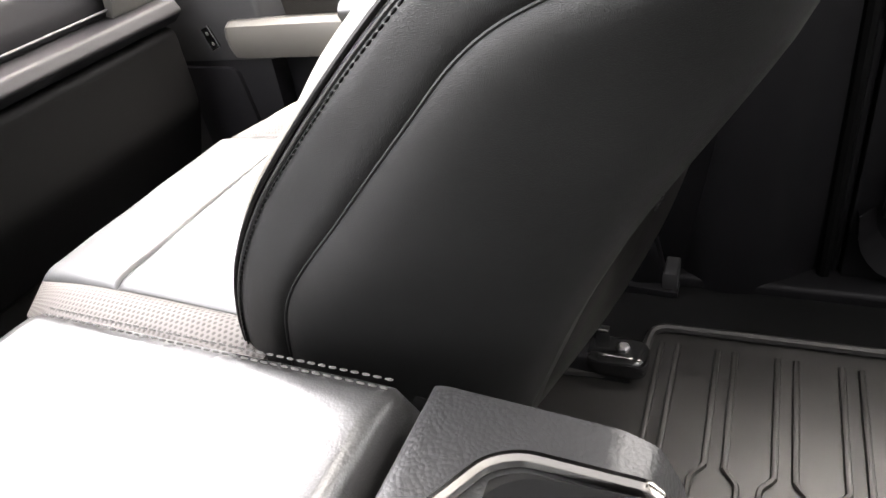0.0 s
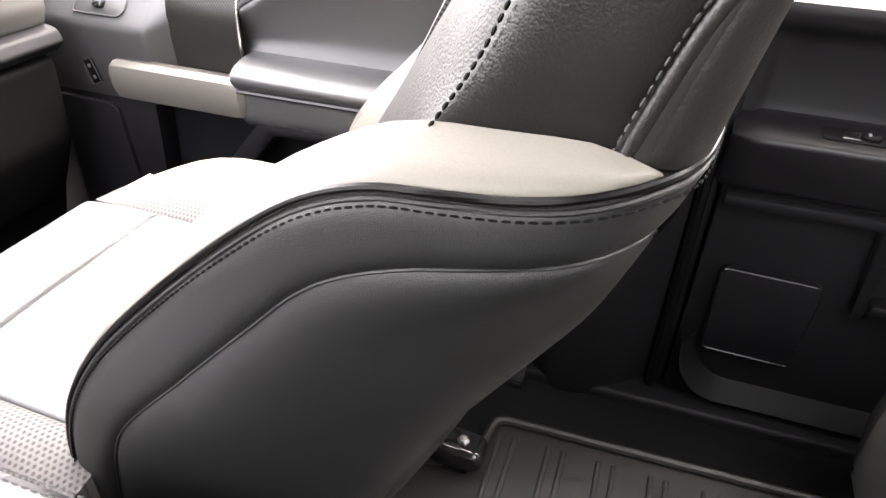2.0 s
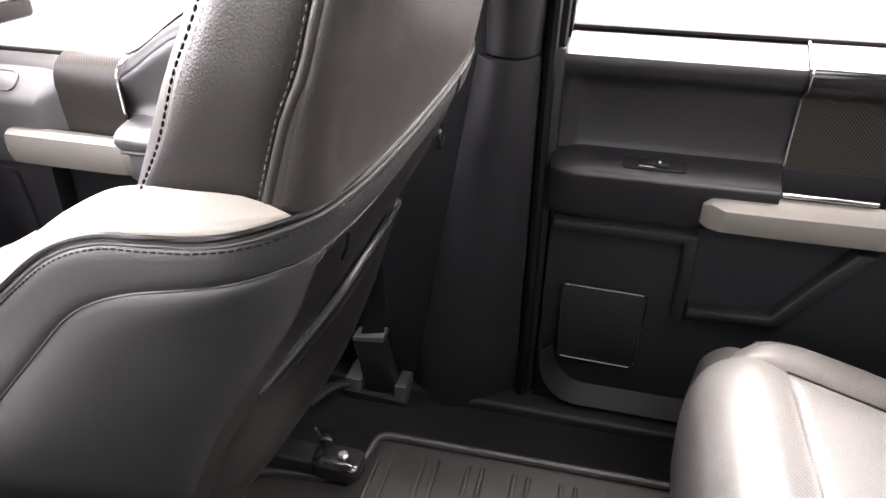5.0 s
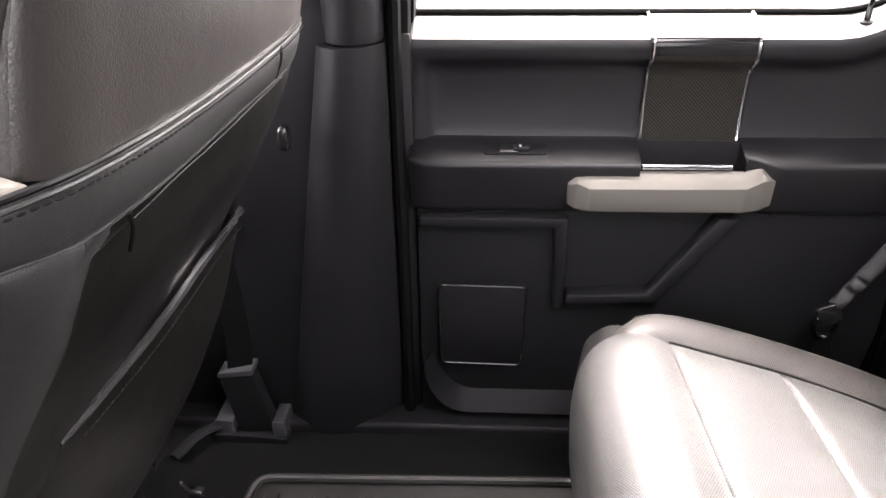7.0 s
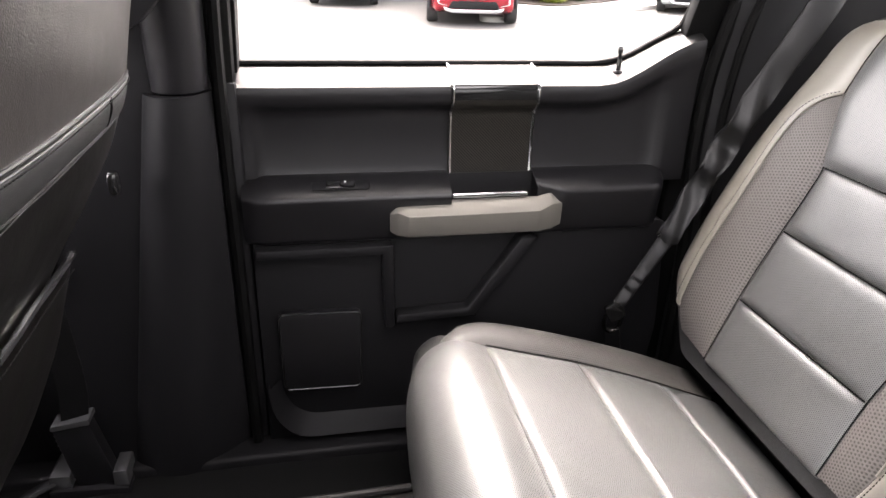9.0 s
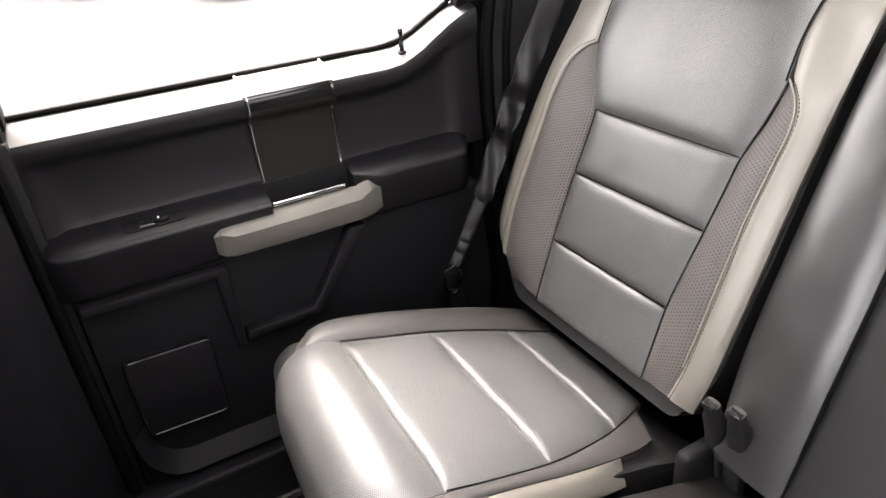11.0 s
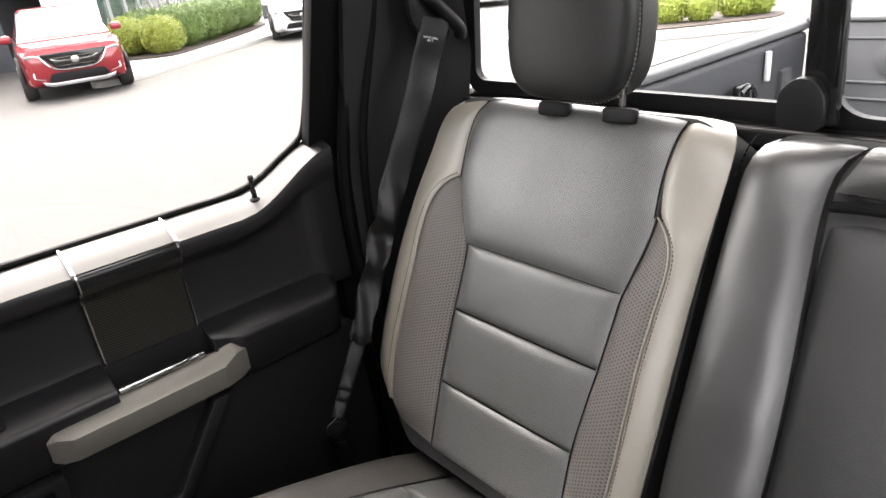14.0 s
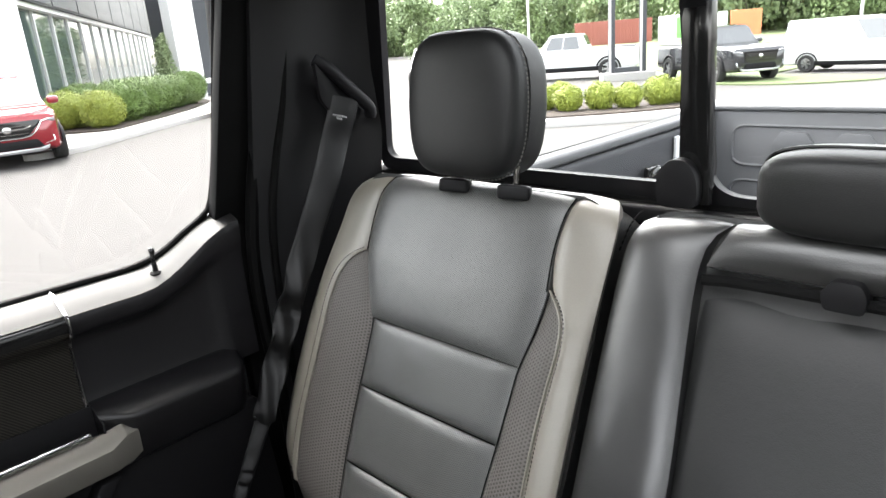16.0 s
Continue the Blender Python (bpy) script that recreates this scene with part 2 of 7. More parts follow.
def part(name, bm, mat, parent=None, label="", sharp=38):
    me = bpy.data.meshes.new(name)
    bmesh.ops.recalc_face_normals(bm, faces=bm.faces[:])
    bm.to_mesh(me)
    bm.free()
    me.materials.append(MATS[mat])
    me.polygons.foreach_set("use_smooth", [True] * len(me.polygons))
    me.set_sharp_from_angle(angle=radians(sharp))
    ob = new(name, me)
    if parent is not None:
        ob.parent = parent
        if parent.type == "EMPTY":
            ob.matrix_parent_inverse = Matrix.Translation(-parent.location)
    if label:
        ob["label"] = label
    return ob


def solid(name, bm, mat, label, category, group="", kind=""):
    return tagged(part(name, bm, mat), label, category, group, kind)


def resample(pts, n):
    """n + 1 points at even steps along a smooth curve through pts."""
    P = [Vector(p) for p in pts]
    if len(P) == 2:
        return [P[0].lerp(P[1], i / n) for i in range(n + 1)]
    fine = []
    for i in range(len(P) - 1):
        a, b, c, d = P[max(i - 1, 0)], P[i], P[i + 1], P[min(i + 2, len(P) - 1)]
        for k in range(12):
            t = k / 12
            fine.append(0.5 * ((2 * b) + (c - a) * t + (2 * a - 5 * b + 4 * c - d) * t * t + (3 * b - a - 3 * c + d) * t ** 3))
    fine.append(P[-1])
    run = [0.0]
    for i in range(1, len(fine)):
        run.append(run[-1] + (fine[i] - fine[i - 1]).length)
    out, j = [], 0
    for i in range(n + 1):
        s = run[-1] * i / n
        while j < len(run) - 2 and run[j + 1] < s:
            j += 1
        span = run[j + 1] - run[j]
        out.append(fine[j].lerp(fine[j + 1], (s - run[j]) / span if span > 1e-9 else 0))
    return out


def edge_fall(s, a, b, k):
    if s < 0.5:
        return 1 - a * (1 - 2 * s) ** k
    return 1 - b * (2 * s - 1) ** k


def pad(left, right, n, h=0.01, d=0.02, nu=14, nv=22, edge=(1, 1, 1, 1), k=5, wrinkle=0.0, seed=0, centre=None, ku=None):
    """An upholstered panel between two curves: swells by h along n, falls to its seams, and has a skirt d deep."""
    at_u = [0.5 - 0.5 * math.cos(math.pi * i / nu) for i in range(nu + 1)]
    at_v = [0.5 - 0.5 * math.cos(math.pi * j / nv) if edge[2] and edge[3] else j / nv for j in range(nv + 1)]
    L, R = resample(left, 240), resample(right, 240)
    L, R = [L[round(240 * v)] for v in at_v], [R[round(240 * v)] for v in at_v]
    n = Vector(n).normalized() if n is not None else None
    bm = bmesh.new()
    uv = bm.loops.layers.uv.new("metres")
    wide = sum((L[i] - R[i]).length for i in range(nv + 1)) / (nv + 1)
    longer = sum((L[i] - L[i + 1]).length + (R[i] - R[i + 1]).length for i in range(nv)) / 2
    rows, coords, facing = [], {}, {}
    for j in range(nv + 1):
        row = []
        for i in range(nu + 1):
            u, v = at_u[i], at_v[j]
            p = L[j].lerp(R[j], u)
            up = h * edge_fall(u, edge[0], edge[1], ku or k) * edge_fall(v, edge[2], edge[3], k)
            if wrinkle:
                q = p * 14 + Vector((seed, seed * 2.3, 0))
                up += wrinkle * noise.noise(q) * min(1, 6 * min(u, 1 - u) + 0.2)
            m = n
            if m is None:
                m = (R[j] - L[j]).cross(L[min(j + 1, nv)].lerp(R[min(j + 1, nv)], u) - L[max(j - 1, 0)].lerp(R[max(j - 1, 0)], u)).normalized()
                m = -m if m.dot(p - Vector(centre)) < 0 else m
            w = bm.verts.new(p + m * up)
            facing[w] = m
            coords[w] = (u * wide, v * longer)
            row.append(w)
        rows.append(row)
    for j in range(nv):
        for i in range(nu):
            bm.faces.new((rows[j][i], rows[j][i + 1], rows[j + 1][i + 1], rows[j + 1][i]))
    rim = [rows[0][i] for i in range(nu + 1)] + [rows[j][nu] for j in range(1, nv + 1)] + [rows[nv][i] for i in range(nu - 1, -1, -1)] + [rows[j][0] for j in range(nv - 1, 0, -1)]
    low = []
    for w in rim:
        q = bm.verts.new(w.co - facing[w] * d)
        coords[q] = coords[w]
        low.append(q)
    m = len(rim)
    for i in range(m):
        bm.faces.new((rim[i], low[i], low[(i + 1) % m], rim[(i + 1) % m]))
    for f in bm.faces:
        for loop in f.loops:
            loop[uv].uv = coords[loop.vert]
    return bm


def rbox(lo, hi, bevel=0.006, seg=3, turn=None):
    bm = bmesh.new()
    bmesh.ops.create_cube(bm, size=1)
    c, s = (Vector(lo) + Vector(hi)) / 2, Vector(hi) - Vector(lo)
    for v in bm.verts:
        v.co = Vector((v.co.x * s.x, v.co.y * s.y, v.co.z * s.z))
    if bevel:
        bmesh.ops.bevel(bm, geom=bm.edges[:], offset=min(bevel, min(s) * 0.45), segments=seg, affect="EDGES", profile=0.5)
    for v in bm.verts:
        v.co = (turn @ v.co if turn is not None else v.co) + c
    return bm


def prism(poly, axis, a, b, bevel=0.004, seg=2):
    """A polygon in the plane across axis, drawn out from a to b, with rounded edges."""
    bm = bmesh.new()

    def at(p, w):
        return {"x": (w, p[0], p[1]), "y": (p[0], w, p[1]), "z": (p[0], p[1], w)}[axis]
    A, B = [bm.verts.new(at(p, a)) for p in poly], [bm.verts.new(at(p, b)) for p in poly]
    bm.faces.new(A)
    bm.faces.new(B[::-1])
    m = len(poly)
    for i in range(m):
        bm.faces.new((A[i], A[(i + 1) % m], B[(i + 1) % m], B[i]))
    bmesh.ops.recalc_face_normals(bm, faces=bm.faces[:])
    if bevel:
        bmesh.ops.bevel(bm, geom=bm.edges[:], offset=bevel, segments=seg, affect="EDGES", profile=0.5, clamp_overlap=True)
    return bm


def rounded(poly, r, seg=5):
    """The polygon with its corners rounded; r is one radius or one for each corner."""
    out, m = [], len(poly)
    for i in range(m):
        p, a, b = Vector(poly[i]), Vector(poly[i - 1]), Vector(poly[(i + 1) % m])
        rr = r[i] if isinstance(r, (list, tuple)) else r
        rr = min(rr, (a - p).length * 0.45, (b - p).length * 0.45)
        s, e = p + (a - p).normalized() * rr, p + (b - p).normalized() * rr
        for k in range(seg + 1):
            t = k / seg
            out.append(tuple((1 - t) ** 2 * s + 2 * t * (1 - t) * p + t * t * e))
    return out


def tube(pts, r, sides=8, closed=False, flat=1.0, n=None):
    """A round bead along a curve."""
    P = resample(pts, n or max(2, 6 * (len(pts) - 1))) if not closed else [Vector(p) for p in pts]
    bm = bmesh.new()
    rings = []
    legs = [(q - p).normalized() for p, q in zip(P, P[1:])]
    upright = min(((0, 0, 1), (1, 0, 0), (0, 1, 0)), key=lambda v: max(abs(t.dot(Vector(v))) for t in legs))
    for i, p in enumerate(P):
        if closed:
            t = P[(i + 1) % len(P)] - P[i - 1]
        else:
            t = P[min(i + 1, len(P) - 1)] - P[max(i - 1, 0)]
        t.normalize()
        ref = Vector(upright) if not closed else Vector((0, 0, 1)) if abs(t.z) < 0.9 else Vector((1, 0, 0))
        a = t.cross(ref).normalized()
        b = a.cross(t).normalized()
        rings.append([bm.verts.new(p + a * r * math.cos(2 * math.pi * k / sides) + b * r * flat * math.sin(2 * math.pi * k / sides)) for k in range(sides)])
    span = len(P) if closed else len(P) - 1
    for i in range(span):
        A, B = rings[i], rings[(i + 1) % len(P)]
        for k in range(sides):
            bm.faces.new((A[k], A[(k + 1) % sides], B[(k + 1) % sides], B[k]))
    if not closed:
        bm.faces.new(rings[0][::-1])
        bm.faces.new(rings[-1])
    return bm


def stitches(pts, step=0.007, length=0.0045, r=0.0006, lift=(0, 0, 0)):
    """A row of short thread stitches along a curve."""
    whole = resample(pts, 200)
    total = sum((whole[i + 1] - whole[i]).length for i in range(200))
    count = max(2, int(total / step))
    P = resample(pts, count)
    bm = bmesh.new()
    up = Vector(lift)
    for i in range(count):
        t = (P[i + 1] - P[i]).normalized()
        c = (P[i] + P[i + 1]) / 2 + up
        ref = Vector((0, 0, 1)) if abs(t.z) < 0.9 else Vector((1, 0, 0))
        a = t.cross(ref).normalized()
        b = a.cross(t)
        rings = []
        for s, w in ((-0.5, 0.5), (-0.25, 1.0), (0.25, 1.0), (0.5, 0.5)):
            rings.append([bm.verts.new(c + t * s * length + (a * math.cos(q) + b * math.sin(q)) * r * w) for q in (0, 1.57, 3.14, 4.71)])
        for j in range(3):
            for k in range(4):
                bm.faces.new((rings[j][k], rings[j][(k + 1) % 4], rings[j + 1][(k + 1) % 4], rings[j + 1][k]))
        bm.faces.new(rings[0][::-1])
        bm.faces.new(rings[3])
    return bm


def blob(c, s, e1=0.5, e2=0.5, nu=32, nv=20, turn=None, shape=None):
    """A swollen box: half sizes s, and exponents below 1 for flatter sides."""
    bm = bmesh.new()

    def pw(v, e):
        return math.copysign(abs(v) ** e, v)
    rings = []
    for j in range(1, nv):
        a = -math.pi / 2 + math.pi * j / nv
        ring = []
        for i in range(nu):
            b = 2 * math.pi * i / nu
            p = Vector((s[0] * pw(math.cos(a), e1) * pw(math.cos(b), e2), s[1] * pw(math.cos(a), e1) * pw(math.sin(b), e2), s[2] * pw(math.sin(a), e1)))
            if shape:
                p = shape(p)
            if turn is not None:
                p = turn @ p
            ring.append(bm.verts.new(p + Vector(c)))
        rings.append(ring)
    for j in range(len(rings) - 1):
        for i in range(nu):
            bm.faces.new((rings[j][i], rings[j][(i + 1) % nu], rings[j + 1][(i + 1) % nu], rings[j + 1][i]))
    for ring, z in ((rings[0], -1), (rings[-1], 1)):
        bm.faces.new(ring if z > 0 else ring[::-1])
    return bm


def loft(rings, caps=True):
    bm = bmesh.new()
    R = [[bm.verts.new(p) for p in ring] for ring in rings]
    m = len(R[0])
    for a, b in zip(R, R[1:]):
        for i in range(m):
            bm.faces.new((a[i], a[(i + 1) % m], b[(i + 1) % m], b[i]))
    if caps:
        bm.faces.new(R[0][::-1])
        bm.faces.new(R[-1])
    return bm


def sheet(grid, thick, n):
    """A panel from a grid of points, with thickness against n."""
    n = Vector(n).normalized() * thick
    bm = bmesh.new()
    top = [[bm.verts.new(p) for p in row] for row in grid]
    bot = [[bm.verts.new(Vector(p) - n) for p in row] for row in grid]
    a, b = len(grid), len(grid[0])
    for j in range(a - 1):
        for i in range(b - 1):
            bm.faces.new((top[j][i], top[j][i + 1], top[j + 1][i + 1], top[j + 1][i]))
            bm.faces.new((bot[j][i], bot[j + 1][i], bot[j + 1][i + 1], bot[j][i + 1]))
    for j in range(a - 1):
        bm.faces.new((top[j][0], top[j + 1][0], bot[j + 1][0], bot[j][0]))
        bm.faces.new((top[j][b - 1], bot[j][b - 1], bot[j + 1][b - 1], top[j + 1][b - 1]))
    for i in range(b - 1):
        bm.faces.new((top[0][i], bot[0][i], bot[0][i + 1], top[0][i + 1]))
        bm.faces.new((top[a - 1][i], top[a - 1][i + 1], bot[a - 1][i + 1], bot[a - 1][i]))
    return bm


def ribbon(pts, across, width, thick=0.0014):
    """A flat strap along a curve; across: its sideways direction at each given point."""
    n = 40
    P, A = resample(pts, n), resample(across, n)
    rows = []
    for i in range(n + 1):
        a = A[i].normalized() * width / 2
        rows.append([P[i] - a, P[i], P[i] + a])
    t = (P[n // 2 + 1] - P[n // 2]).normalized()
    return sheet(rows, thick, t.cross(A[n // 2].normalized()))

# ---- the cab's shell ----
solid("floor", rbox((-1.3, -0.86, -0.12), (1.46, 0.904, -0.034), 0.01), "carpet", "black carpeted cab floor", "floor", kind="structure")
sill = solid("trim", rbox((-1.2, 0.765, -0.06), (1.45, 0.90, -0.012), 0.01), "black_plastic", "black plastic door sill plate along the floor", "trim", kind="structure")
solid("wall_front", rbox((-1.36, -0.86, -0.1), (-1.30, 0.90, 0.72), 0.01), "carpet", "dark firewall behind the dashboard", "wall", kind="structure")
bm = bmesh.new()
xs, ys = (-0.62, -0.40, 0.28, 0.42, 0.98, 1.46), (-0.80, -0.42, 0.42, 0.80)
for i in range(5):
    for j in range(3):
        if j == 1 and i in (1, 3):
            continue
        c = bmesh.ops.create_cube(bm, size=1)["verts"]
        for v in c:
            v.co = Vector(((xs[i] + xs[i + 1]) / 2 + v.co.x * (xs[i + 1] - xs[i]), (ys[j] + ys[j + 1]) / 2 + v.co.y * (ys[j + 1] - ys[j]), 1.325 + v.co.z * 0.05))
bmesh.ops.remove_doubles(bm, verts=bm.verts[:], dist=0.0005)
solid("ceiling", bm, "headliner", "black cloth headliner round an assumed twin glass roof", "ceiling", kind="structure")
# never in view: glass roof added so that light enters from above
assumed_moonroof = thing("window_2", "twin tinted glass roof panels, unseen and assumed", "roof window", (0.3, 0, 1.34), kind="structure")
for x0, x1 in ((-0.40, 0.28), (0.42, 0.98)):
    bm = bmesh.new()
    bm.faces.new([bm.verts.new(p) for p in ((x0, -0.42, 1.345), (x1, -0.42, 1.345), (x1, 0.42, 1.345), (x0, 0.42, 1.345))])
    part("pane", bm, "dark_glass" if x0 < 0 else "privacy_glass", assumed_moonroof)
# near side, never in view, with both doors assumed shut
solid("wall_left", prism([(-1.36, -0.05), (1.42, -0.05), (1.42, 0.72), (-0.40, 0.72), (-0.62, 0.62), (-1.36, 0.62)], "y", -0.93, -0.86, 0.01), "soft_trim", "black trim of the unseen near-side doors, assumed shut", "wall", kind="structure")
solid("trim", prism([(0.12, -0.05), (0.24, -0.05), (0.22, 1.30), (0.14, 1.30)], "y", -0.90, -0.80, 0.015), "black_plastic", "black centre pillar of the near side", "trim", kind="structure")
solid("trim", prism([(1.10, 0.70), (1.46, 0.70), (1.46, 1.25), (1.22, 1.28)], "y", -0.86, -0.78, 0.015), "black_plastic", "black rear pillar of the near side", "trim", kind="structure")
for y0, y1 in ((-0.84, -0.74), (0.74, 0.84)):
    solid("trim", prism([(-1.30, 0.68), (-1.22, 0.68), (-0.52, 1.28), (-0.60, 1.30)], "y", y0, y1, 0.012), "black_plastic", "slanted black windscreen pillar trim", "trim", kind="structure")
for y0, y1 in ((-0.86, -0.76), (0.76, 0.86)):
    solid("trim", rbox((-0.62, y0, 1.20), (1.44, y1, 1.32), 0.03), "headliner", "padded black roof rail above the doors", "trim", kind="structure")

# unseen panes, the rear one tinted dark to cut light from this side
side_glass = thing("window_3", "unseen near-side door glass, tinted to hold light back", "window", (0.2, -0.89, 0.72), kind="structure")
for poly in (((-1.30, 0.62), (0.14, 0.72), (0.16, 1.30), (-0.55, 1.30)), ((0.20, 0.72), (1.20, 0.72), (1.25, 1.30), (0.21, 1.30))):
    bm = bmesh.new()
    bm.faces.new([bm.verts.new((x, -0.89, z)) for x, z in poly])
    part("pane", bm, "window_glass" if poly[0][0] < 0 else "door_glass", side_glass)

# far-side outer skin behind the doors, and the pillars' outer parts
solid("wall_right", prism([(-1.36, -0.15), (1.48, -0.15), (1.48, 0.86), (1.12, 0.86), (1.09, 0.79), (1.0, 0.735), (0.90, 0.722), (-0.36, 0.715), (-0.48, 0.69), (-0.62, 0.60), (-1.36, 0.60)], "y", 0.908, 0.94, 0.006), "grey_paint", "grey painted body side behind the doors", "wall", kind="structure")
solid("trim", prism([(0.03, 0.68), (0.234, 0.68), (0.25, 1.26), (0.10, 1.26)], "y", 0.83, 0.905, 0.01), "seal_rubber", "black outer part of the centre pillar", "pillar", kind="structure")
solid("trim", prism([(0.03, -0.06), (0.238, -0.06), (0.238, 0.72), (0.03, 0.72)], "y", 0.826, 0.905, 0.01), "black_plastic", "black door jamb between the doors", "pillar", kind="structure")
solid("trim", prism([(1.075, -0.06), (1.40, -0.06), (1.46, 0.86), (1.46, 1.28), (1.13, 1.28), (1.10, 0.80), (1.075, 0.70)], "y", 0.872, 0.905, 0.008), "seal_rubber", "black outer part of the rear pillar", "pillar", kind="structure")

# ---- centre pillar between the far-side doors ----
rows = []
for j in range(15):
    z = -0.04 + 0.75 * j / 14
    f = j / 14
    x0, x1 = -0.03 + 0.125 * f, 0.20
    row = []
    for i in range(13):
        u = i / 12
        row.append((x0 + (x1 - x0) * u, 0.80 - 0.055 * math.sin(math.pi * min(1, u * 1.05)) ** 0.7 + 0.03 * (1 - f) ** 3 * u, z))
    rows.append(row)
pillar = thing("trim", "black plastic centre pillar trim with a coat knob", "pillar", (0.1, 0.78, -0.03), kind="structure")
part("lower_cover", sheet(rows, 0.02, (0, -1, 0)), "black_plastic", pillar)
rows = []
for j in range(12):
    z = 0.714 + 0.52 * j / 11
    f = j / 11
    x0, x1 = 0.108 + 0.02 * f, 0.197 + 0.02 * f
    rows.append([(x0 + (x1 - x0) * i / 10, 0.80 - 0.08 * f - 0.042 * math.sin(math.pi * i / 10) ** 0.6, z) for i in range(11)])
part("upper_cover", sheet(rows, 0.02, (0, -1, 0)), "soft_trim", pillar)
part("front_edge", prism(rounded([(-0.12, -0.04), (0.0, -0.04), (0.12, 0.72), (0.11, 1.24), (0.05, 1.24), (-0.05, 0.72)], 0.02), "y", 0.79, 0.83, 0.006), "black_plastic", pillar)
part("coat_knob", blob((0.052, 0.728, 0.585), (0.009, 0.014, 0.02), 0.6, 0.7, 16, 10), "gloss_black", pillar)
seal = thing("door_seal", "black rubber weatherstrip round the rear door opening", "seal", (0.22, 0.82, -0.02), kind="structure")
part("front_strip", tube([(0.215, 0.815, -0.02), (0.214, 0.815, 0.35), (0.213, 0.812, 0.72), (0.226, 0.77, 1.0), (0.24, 0.735, 1.24)], 0.011), "seal_rubber", seal)
part("rear_strip", tube([(1.115, 0.83, 0.0), (1.115, 0.835, 0.35), (1.105, 0.85, 0.60), (1.115, 0.845, 0.78), (1.155, 0.82, 1.0), (1.185, 0.78, 1.22)], 0.013), "seal_rubber", seal)
part("rear_lip", tube([(1.145, 0.82, 0.3), (1.14, 0.83, 0.60), (1.15, 0.822, 0.80), (1.19, 0.79, 1.02), (1.21, 0.76, 1.22)], 0.008), "seal_rubber", seal)

# ---- rear corner trim and back wall ----
rows = []
for j in range(21):
    f = j / 20
    z = -0.02 + 1.27 * f
    row = []
    for i in range(15):
        u = i / 14
        lean = max(0.0, z - 0.75)
        x = 1.12 + 0.05 * max(0, z - 0.8) + (0.255 - 0.03 * lean) * u
        y = 0.845 - 0.17 * lean - 0.078 * u ** 2.2 - 0.012 * math.sin(6 * u)
        row.append((x, y, z))
    rows.append(row)
corner = solid("trim", sheet(rows, 0.025, (0, -1, 0)), "pillar_trim", "black moulded trim of the far rear pillar", "pillar", kind="structure")
solid("wall_back", prism([(1.28, -0.05), (1.42, -0.05), (1.46, 0.835), (1.375, 0.835)], "y", -0.86, 0.80, 0.01), "carpet", "dark carpeted back wall of the cab", "wall", kind="structure")

# ---- sliding rear window ----
backlight = thing("window_1", "sliding rear window in a black frame over the load bed", "window", (1.40, 0, 0.84), kind="structure")
TILT_X = 0.13


def wx(z):
    return 1.385 - TILT_X * (z - 0.84)


def window_ring(y0, y1, z0, z1, w, r, mat, name, lean0=0.0, lean1=0.0):
    outer = rounded([(y0, z0), (y1, z0), (y1 + lean1, z1), (y0 + lean0, z1)], r + w, 6)
    inner = rounded([(y0 + w, z0 + w), (y1 - w, z0 + w), (y1 - w + lean1, z1 - w), (y0 + w + lean0, z1 - w)], r, 6)
    bm = bmesh.new()
    rings = []
    for dx, ring in ((0, outer), (0, inner), (0.016, inner), (0.016, outer)):
        rings.append([bm.verts.new((wx(p[1]) + dx, p[0], p[1])) for p in ring])
    m = len(outer)
    for a, b in ((0, 1), (1, 2), (2, 3), (3, 0)):
        for i in range(m):
            bm.faces.new((rings[a][i], rings[a][(i + 1) % m], rings[b][(i + 1) % m], rings[b][i]))
    return part(name, bm, mat, backlight)


window_ring(0.075, 0.777, 0.826, 1.24, 0.034, 0.03, "black_plastic", "window_frame", 0.01, -0.075)
window_ring(-0.60, 0.108, 0.822, 1.24, 0.026, 0.05, "black_plastic", "sliding_frame")
window_ring(-0.80, -0.58, 0.825, 1.24, 0.022, 0.03, "black_plastic", "window_frame")
for y0, y1, dx in ((0.09, 0.74, 0.006), (-0.58, 0.09, 0.012), (-0.78, -0.59, 0.006)):
    bm = bmesh.new()
    bm.faces.new([bm.verts.new((wx(z) + dx, y, z)) for y, z in ((y0, 0.84), (y1, 0.84), (y1 - (0.09 if y1 > 0.5 else 0), 1.225), (y0, 1.225))])
    pane = part("pane", bm, "privacy_glass", backlight)
    pane.visible_shadow = False
part("divider", prism([(0.068, 0.84), (0.112, 0.84), (0.116, 1.225), (0.076, 1.225)], "x", 1.352, 1.372, 0.005), "gloss_black", backlight)
latch = part("latch", prism(rounded([(0.078, 0.838), (0.135, 0.838), (0.135, 0.885), (0.115, 0.905), (0.092, 0.903), (0.078, 0.88)], 0.014), "x", 1.335, 1.356, 0.004), "black_plastic", backlight)
solid("trim", prism(rounded([(1.36, 0.80), (1.43, 0.80), (1.43, 0.828), (1.365, 0.828)], 0.008), "y", -0.8, 0.79, 0.003), "black_plastic", "black ledge under the rear window", "trim", kind="structure")

# ---- far-side rear door ----
rear_door = thing("rear_door", "shut black rear door with champagne pull and woven trim inlay", "car door", (0.65, 0.88, -0.03))
# the upper panel follows one section all along: sill, recess, shelf
xs = [0.222, 0.24, 0.252, 0.258, 0.264, 0.272, 0.30, 0.35, 0.42, 0.50, 0.56, 0.60, 0.68, 0.766, 0.82, 0.88, 0.91, 0.935, 0.96, 0.985, 1.0, 1.012, 1.022, 1.035, 1.05, 1.065, 1.08]


